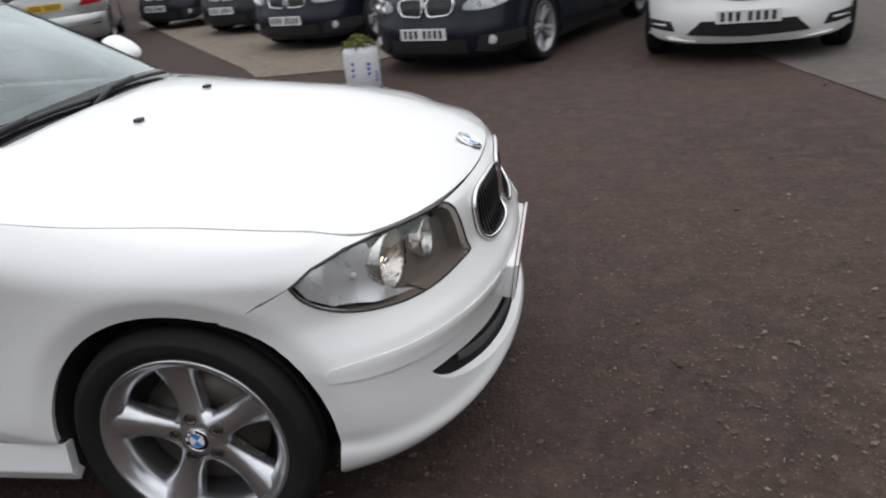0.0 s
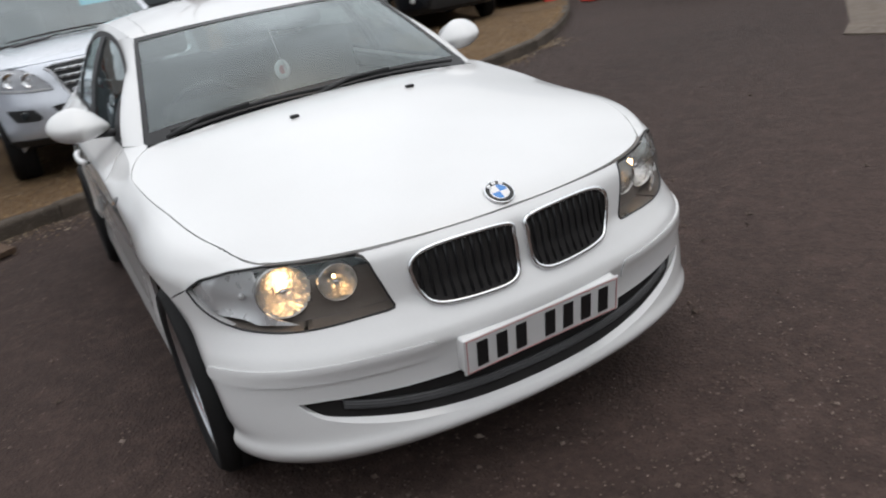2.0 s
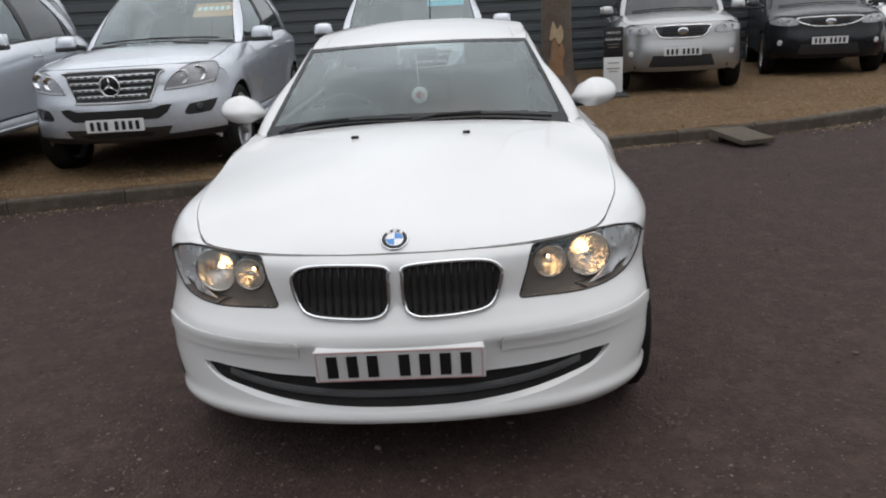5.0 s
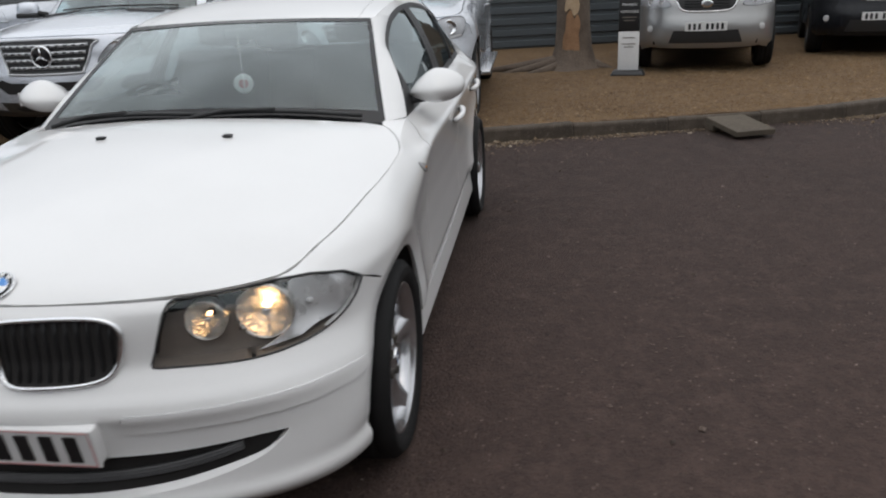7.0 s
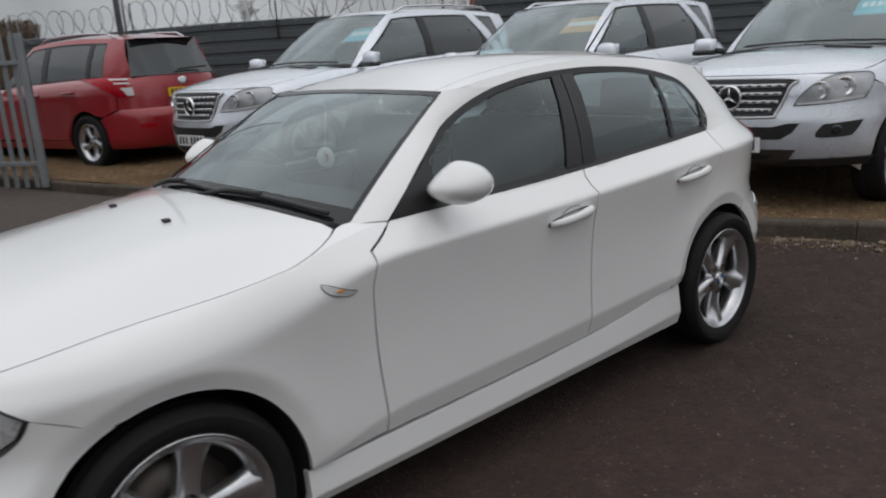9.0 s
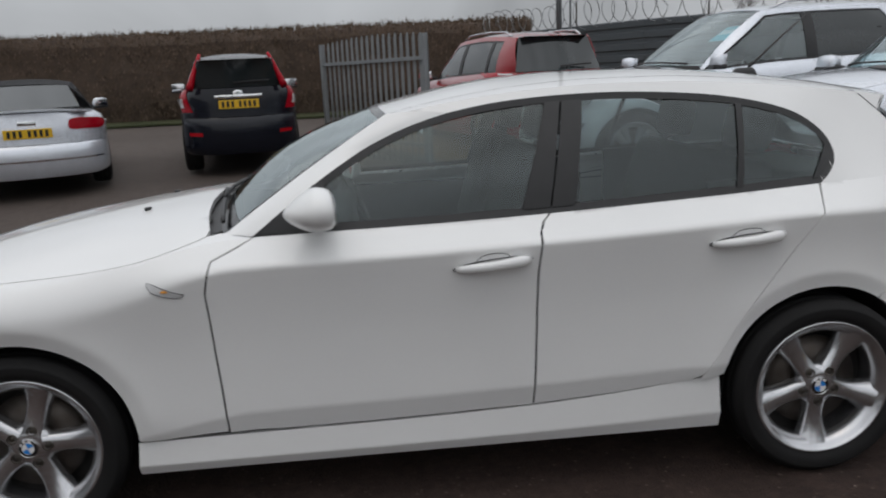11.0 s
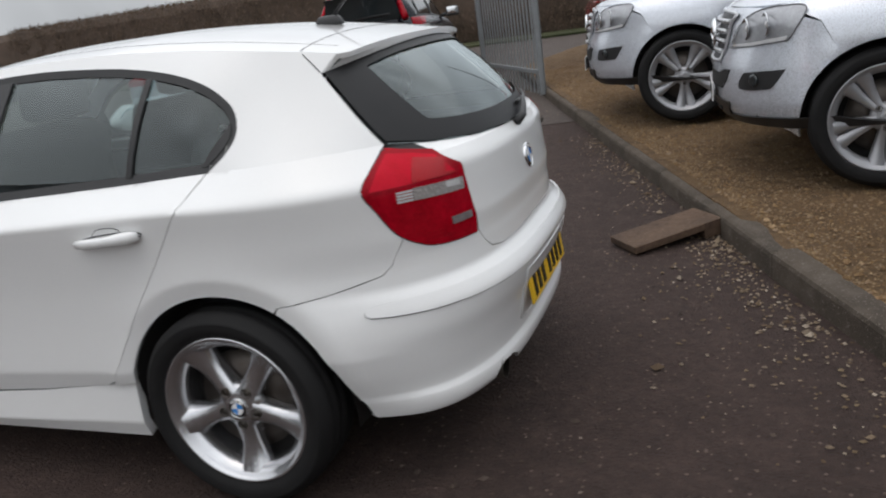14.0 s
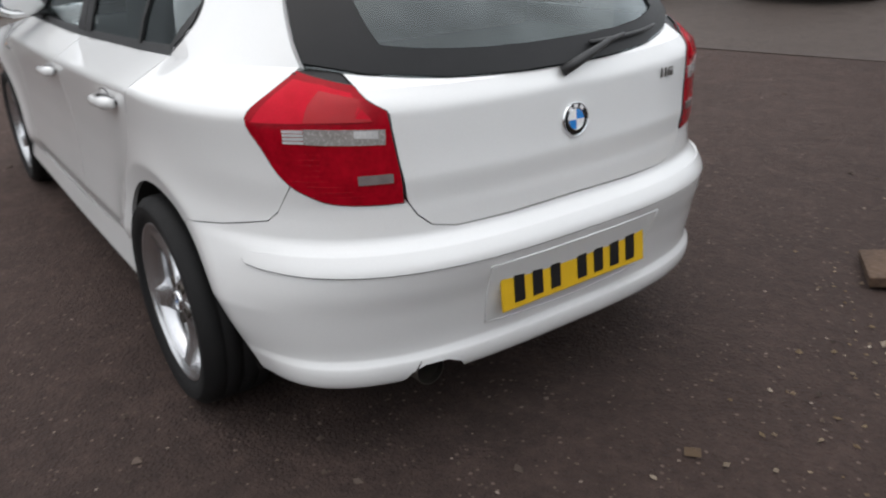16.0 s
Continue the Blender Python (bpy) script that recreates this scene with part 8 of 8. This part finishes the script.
def suv_back(red_tall=False, wheel_arch=False):
    def add(car, S, xr, tz):
        for sg in (1, -1):
            if red_tall:
                t = on_rear(car, S, "tail_light", flip([(0.60, tz - 0.30), (0.745, tz - 0.30), (0.745, tz - 0.02), (0.64, tz - 0.01)], sg), RED_LENS, 0.008, 0.02, "tall red tail light")
                on_rear(car, S, "lens_band", flip([(0.705, tz - 0.24), (0.86, tz - 0.24), (0.86, tz - 0.12), (0.725, tz - 0.12)], sg), WHITE_LENS, 0.011, 0.003, parent=t)
                a = Vector((xr + 0.16, sg * 0.615, tz - 0.01))
                b = Vector((xr + 0.42, sg * 0.445, tz + 0.44))
                part("pillar_light", tube([a.lerp(b, k / 6) + Vector((-0.02, 0, 0)) for k in range(7)], [0.05, 0.046, 0.042, 0.038, 0.034, 0.03, 0.024], 8), RED_LENS, t)
            else:
                t = on_rear(car, S, "tail_light", flip([(0.64, tz - 0.235), (0.78, tz - 0.235), (0.80, tz - 0.0), (0.67, tz - 0.0)], sg), RED_LENS, 0.012, 0.025, "red and clear tail light")
                for k in range(2):
                    on_rear(car, S, "lens_band", flip([(0.665, tz - 0.085 + 0.045 * k), (0.785, tz - 0.08 + 0.045 * k), (0.785, tz - 0.062 + 0.045 * k), (0.668, tz - 0.067 + 0.045 * k)], sg), WHITE_LENS, 0.016, 0.003, parent=t)
                on_rear(car, S, "reverse_lens", flip([(0.65, tz - 0.22), (0.71, tz - 0.22), (0.755, tz - 0.125), (0.655, tz - 0.125)], sg), WHITE_LENS, 0.016, 0.003, parent=t)
            on_rear(car, S, "reflector", flip([(0.50, S.zb + 0.25), (0.67, S.zb + 0.26), (0.67, S.zb + 0.3), (0.50, S.zb + 0.3)], sg), RED_DARK, 0.005)
        part("badge", disc(0.05, 0.01, 24, m=Matrix.Scale(1.4, 4, (1, 0, 0))), CHROME, car, "chrome badge", m=Matrix.Translation(S.rear(0, tz - 0.08) + Vector((-0.004, 0, 0))) @ pose(0, 0, 0, 0, 0, 90))
        if red_tall:
            part("plate_trim", box(bmesh.new(), (0.03, 0.62, 0.05), S.rear(0, tz - 0.115) + Vector((-0.012, 0, 0)), bevel=0.012), CHROME, car, "chrome strip over the plate")
        number_plate(car, S.rear(0, tz - 0.215) + Vector((-0.012, 0 if red_tall else 0.0, 0)), 180, True, 0, False)
        part("rear_wiper", tube([Vector((xr + 0.08, 0.05, tz + 0.06)), Vector((xr + 0.09, -0.2, tz + 0.075)), Vector((xr + 0.10, -0.42, tz + 0.08))], 0.012, 5), TRIM, car)
    return add


parked_car("suv_car", "silver off-roader with dark grille parked on the gravel", (-9.50, 3.64, gravel_z(-9.5, 3.64)), -8, SILVER_WARM, wb=2.7, fo=0.93, ro=1.05, W=0.92, H=1.75, zb=0.32, lip=0.98, cowl=(0.95, 1.14), belt=(1.1, 1.18), ws_top=0.2, roof_rear=-2.0, tyre=0.355, rim=0.24, front=plain_suv_front("wing"), cladding=None, twin=False)
parked_car("suv_car", "black off-roader with chrome framed grille parked on the gravel", (-10.7, 6.5, gravel_z(-10.7, 6.5)), -14, BLACK_PAINT, wb=2.64, fo=0.9, ro=0.95, W=0.92, H=1.64, zb=0.30, lip=0.96, cowl=(0.95, 1.1), belt=(1.08, 1.18), ws_top=0.15, roof_rear=-1.9, tyre=0.35, rim=0.24, front=plain_suv_front("tiger"), twin=False)
parked_car("hatch_car", "white family car parked at the end of the gravel", (-11.6, 9.0, gravel_z(-11.6, 9.0)), -22, WHITE, wb=2.6, fo=0.9, ro=0.8, W=0.89, H=1.5, zb=0.2, lip=0.82, cowl=(0.85, 1.03), belt=(0.98, 1.05), ws_top=0.05, roof_rear=-1.7, tyre=0.32, rim=0.22, front=plain_suv_front("tiger"), twin=False)
parked_car("suv_car", "red off-roader with tinted glass seen from behind", (-1.87, -9.21, gravel_z(-1.87, -9.21) - 0.11), -75, RED_PAINT, wb=2.56, fo=0.9, ro=0.92, W=0.905, H=1.69, zb=0.26, lip=0.95, cowl=(0.95, 1.1), belt=(1.06, 1.13), ws_top=0.2, roof_rear=-1.88, tyre=0.35, rim=0.235, back=suv_back(), rails=True, twin=False)
parked_car("suv_car", "dark blue off-roader with tall red lights parked on the road", (2.25, -9.3), -80, NAVY, wb=2.42, fo=0.85, ro=0.8, W=0.79, H=1.58, zb=0.25, lip=0.95, cowl=(0.95, 1.1), belt=(1.05, 1.12), ws_top=0.2, roof_rear=-1.95, tyre=0.35, rim=0.23, back=suv_back(True), twin=False)


def cabrio_back(car, S, xr, tz):
    for sg in (1, -1):
        t = on_rear(car, S, "tail_light", flip(rounded([(0.46, tz - 0.14), (0.47, tz - 0.03), (0.66, tz - 0.02), (0.86, tz - 0.05), (0.84, tz - 0.15), (0.62, tz - 0.15)], 3), sg), RED_LENS, 0.006, 0.02, "red tail light")
    part("lip_spoiler", tube([(xr + 0.16 + 0.12 * (abs(y) / 0.8) ** 3, y, tz + 0.055) for y in np.linspace(-0.72, 0.72, 11)], 0.022, 6, flat=0.5), SILVER, car)
    part("badge", box(bmesh.new(), (0.008, 0.2, 0.05), S.rear(0, tz - 0.05) + Vector((-0.004, 0, 0)), bevel=0.003), CHROME, car)
    number_plate(car, S.rear(0, tz - 0.17) + Vector((-0.01, 0, 0)), 180, True, 0, False)
    on_rear(car, S, "bumper_strip", [(-0.8, S.zb + 0.2), (0.8, S.zb + 0.2), (0.8, S.zb + 0.22), (-0.8, S.zb + 0.22)], CHROME, 0.004)


SOFT = material("soft_top_cloth", (0.012, 0.012, 0.014), 0.9, alt=(0.02, 0.02, 0.022), scale=30, bump=0.2, bump_scale=300)
parked_car("convertible_car", "silver convertible with black soft top parked by the road", (5.08, -8.5), -68, SILVER, wb=2.75, fo=0.85, ro=1.0, W=0.915, H=1.38, zb=0.2, lip=0.72, cowl=(0.85, 0.95), belt=(0.92, 0.95), ws_top=0.05, roof_rear=-1.0, tail_z=0.90, deck=(-1.55, 1.0), tyre=0.325, rim=0.225, back=cabrio_back, soft_top=SOFT, twin=False)


def kidney_front(car, S, xf, lip):
    for sg in (1, -1):
        pts = flip(rounded([(0.03, lip - 0.03), (0.16, lip - 0.015), (0.29, lip - 0.03), (0.315, lip - 0.08), (0.27, lip - 0.16), (0.15, lip - 0.175), (0.04, lip - 0.165)], 4), sg)
        g = on_front(car, S, "kidney_grille", pts, TRIM, 0.004, 0.01, "black kidney grille in a chrome frame")
        rim = [S.front(*S.fy(*p)) + Vector((0.008, 0, 0)) for p in pts]
        part("chrome_frame", tube(rim + rim[:1], 0.010, 6), CHROME, g)
        for k in range(7):
            y = 0.06 + 0.036 * k
            part("slat", tube([S.front(*S.fy(sg * y, z)) + Vector((0.008, 0, 0)) for z in (lip - 0.155, lip - 0.035)], 0.005, 4), GLOSS_BLACK, g)
        lamp_unit(car, S, rounded([(0.42, lip - 0.13), (0.44, lip - 0.05), (0.62, lip - 0.015), (0.80, lip + 0.0), (0.82, lip - 0.05), (0.66, lip - 0.13)], 4), sg, ((0.53, lip - 0.075, 0.045), (0.66, lip - 0.06, 0.045)))
        fog = on_front(car, S, "side_intake", flip([(0.52, S.zb + 0.06), (0.55, S.zb + 0.2), (0.86, S.zb + 0.22), (0.86, S.zb + 0.1)], sg), UNDER, 0.004)
        part("fog_lamp", disc(0.045, 0.012, 18), WHITE_LENS, fog, m=Matrix.Translation(S.front(*S.fy(sg * 0.66, S.zb + 0.15))) @ pose(0, 0, 0, 0, 0, -90 + sg * 20))
        part("intake_blade", tube([S.front(*S.fy(sg * y, z)) + Vector((0.012, 0, 0)) for y, z in ((0.50, S.zb + 0.07), (0.62, S.zb + 0.045), (0.78, S.zb + 0.06))], 0.012, 5, flat=0.6), coat_of(car), fog)
    on_front(car, S, "intake", [(-0.44, S.zb + 0.04), (-0.42, S.zb + 0.17), (0.42, S.zb + 0.17), (0.44, S.zb + 0.04)], UNDER, 0.004)
    roundel(car, Matrix.Translation(S.bonnet(xf - 0.17, 0) + Vector((0.003, 0, 0.002))) @ (Vector((0.55, 0, 0.83)).to_track_quat("Y", "Z").to_matrix().to_4x4()), 0.041)
    number_plate(car, (xf + 0.012, 0, S.zb + 0.235), 0, False, 0, False)


def coat_of(car):
    return car.children[0].data.materials[0]


SALOON = dict(wb=2.95, fo=0.84, ro=1.1, W=0.925, H=1.46, zb=0.17, lip=0.74, cowl=(1.0, 0.99), belt=(0.95, 1.0), ws_top=0.2, roof_rear=-1.1, tail_z=0.98, deck=(-1.75, 1.06), tyre=0.335, rim=0.245, front=kidney_front)
dark = parked_car("saloon_car", "black saloon car with kidney grille and bright alloys", (1.72, 7.52), -113, NAVY, **SALOON)
copy_thing(dark, pose(-0.62, 9.95, 0, 0, 0, -111))
small = parked_car("saloon_car", "black small hatch with kidney grille in the row", (-2.7, 12.2), -110, BLACK_PAINT, **{**SALOON, "wb": 2.66, "W": 0.87, "fo": 0.76, "deck": None, "roof_rear": -1.75, "ro": 0.85, "tail_z": None})
copy_thing(small, pose(-4.9, 14.0, 0, 0, 0, -108))


def coupe_front(car, S, xf, lip):
    g = on_front(car, S, "grille", rounded([(-0.40, lip - 0.02), (0.40, lip - 0.02), (0.36, lip - 0.12), (0.2, lip - 0.17), (0, lip - 0.19), (-0.2, lip - 0.17), (-0.36, lip - 0.12)], 3), TRIM, 0.004, 0.01, "grille with a bright bar")
    part("grille_bar", tube([S.front(*S.fy(y, lip - 0.09)) + Vector((0.012, 0, 0)) for y in np.linspace(-0.36, 0.36, 9)], 0.012, 6), CHROME, g)
    b = part("badge", disc(0.075, 0.012, 28), GLOSS_BLACK, g, "round bright badge", m=Matrix.Translation(S.front(0, lip - 0.095) + Vector((0.018, 0, 0))) @ pose(0, 0, 0, 0, 0, -90))
    part("badge_rim", lathe([(0.068, 0.012), (0.074, 0.018), (0.084, 0.014), (0.085, 0)], 28), CHROME, b)
    for k in range(3):
        a = 2 * math.pi * k / 3
        part("badge_arm", tube([(0, 0.018, 0), (0.07 * math.sin(a), 0.015, 0.07 * math.cos(a))], [0.012, 0.004], 4), CHROME, b)
    on_front(car, S, "intake", [(-0.50, S.zb + 0.075), (-0.38, S.zb + 0.19), (0.38, S.zb + 0.19), (0.50, S.zb + 0.075), (0, S.zb + 0.055)], UNDER, 0.004, 0.01, "black mesh intake")
    for sg in (1, -1):
        lamp_unit(car, S, rounded([(0.46, lip - 0.12), (0.48, lip - 0.03), (0.66, lip - 0.0), (0.82, lip - 0.0), (0.80, lip - 0.10), (0.66, lip - 0.14)], 3), sg, ((0.57, lip - 0.07, 0.045), (0.69, lip - 0.06, 0.04)))
        v = on_front(car, S, "side_vent", flip([(0.60, S.zb + 0.10), (0.64, S.zb + 0.185), (0.83, S.zb + 0.20), (0.85, S.zb + 0.15), (0.82, S.zb + 0.115)], sg), UNDER, 0.004, 0.01, "black side vent with a light strip")
        part("light_strip", tube([S.front(*S.fy(sg * y, S.zb + 0.15)) + Vector((0.012, 0, 0)) for y in (0.68, 0.74, 0.80)], 0.012, 5), WHITE_LENS, v)
        part("splitter", tube([S.front(*S.fy(sg * y, z)) + Vector((0.02, 0, 0)) for y, z in ((0.42, S.zb + 0.01), (0.62, S.zb + 0.03), (0.84, S.zb + 0.055))], [0.01, 0.022, 0.016], 6, flat=0.6), coat_of(car), car)
    number_plate(car, (xf + 0.012, 0, S.zb + 0.225), 0, False, 0, False)


parked_car("coupe_car", "white coupe with black mesh intake and round badge", (4.10, 7.0), -100, WHITE, **{**SALOON, "front": coupe_front, "W": 0.895, "wb": 2.76, "zb": 0.19, "lip": 0.72})


def roadster_back(car, S, xr, tz):
    for sg in (1, -1):
        on_rear(car, S, "tail_light", flip([(0.50, tz - 0.18), (0.56, tz - 0.05), (0.80, tz - 0.03), (0.83, tz - 0.17)], sg), RED_LENS, 0.006, 0.02, "red tail light")
    number_plate(car, S.rear(0, tz - 0.16) + Vector((-0.01, 0, 0)), 180, True, 0, False)
    on_rear(car, S, "bumper_strip", [(-0.75, S.zb + 0.23), (0.75, S.zb + 0.23), (0.75, S.zb + 0.245), (-0.75, S.zb + 0.245)], CHROME, 0.004)


parked_car("roadster_car", "silver roadster seen from behind across the yard", (-6.9, 11.2), 117, SILVER_WARM, wb=2.43, fo=0.8, ro=0.85, W=0.89, H=1.30, zb=0.2, lip=0.7, cowl=(0.6, 0.92), belt=(0.9, 0.93), ws_top=-0.1, roof_rear=-0.75, tail_z=0.92, deck=(-1.15, 0.98), tyre=0.315, rim=0.22, back=roadster_back, twin=False)
parked_car("pickup_car", "black off-roader with wide chrome grille across the yard", (-10.2, 12.1), -50, BLACK_PAINT, wb=2.85, fo=0.9, ro=1.0, W=0.93, H=1.78, zb=0.3, lip=1.02, cowl=(0.95, 1.18), belt=(1.12, 1.2), ws_top=0.2, roof_rear=-2.0, tyre=0.37, rim=0.24, front=plain_suv_front("wing"), twin=False)
parked_car("hatch_car", "grey small car parked across the yard", (-12.8, 11.2), -42, GREY_PAINT, wb=2.5, fo=0.8, ro=0.75, W=0.85, H=1.48, zb=0.2, lip=0.78, cowl=(0.8, 1.0), belt=(0.96, 1.03), ws_top=0.0, roof_rear=-1.6, tyre=0.31, rim=0.21, front=plain_suv_front("tiger"), twin=False)
parked_car("saloon_car", "silver saloon parked far along the yard", (-9.2, 15.2), -60, SILVER, **{**SALOON, "front": plain_suv_front("tiger"), "W": 0.88, "wb": 2.7})
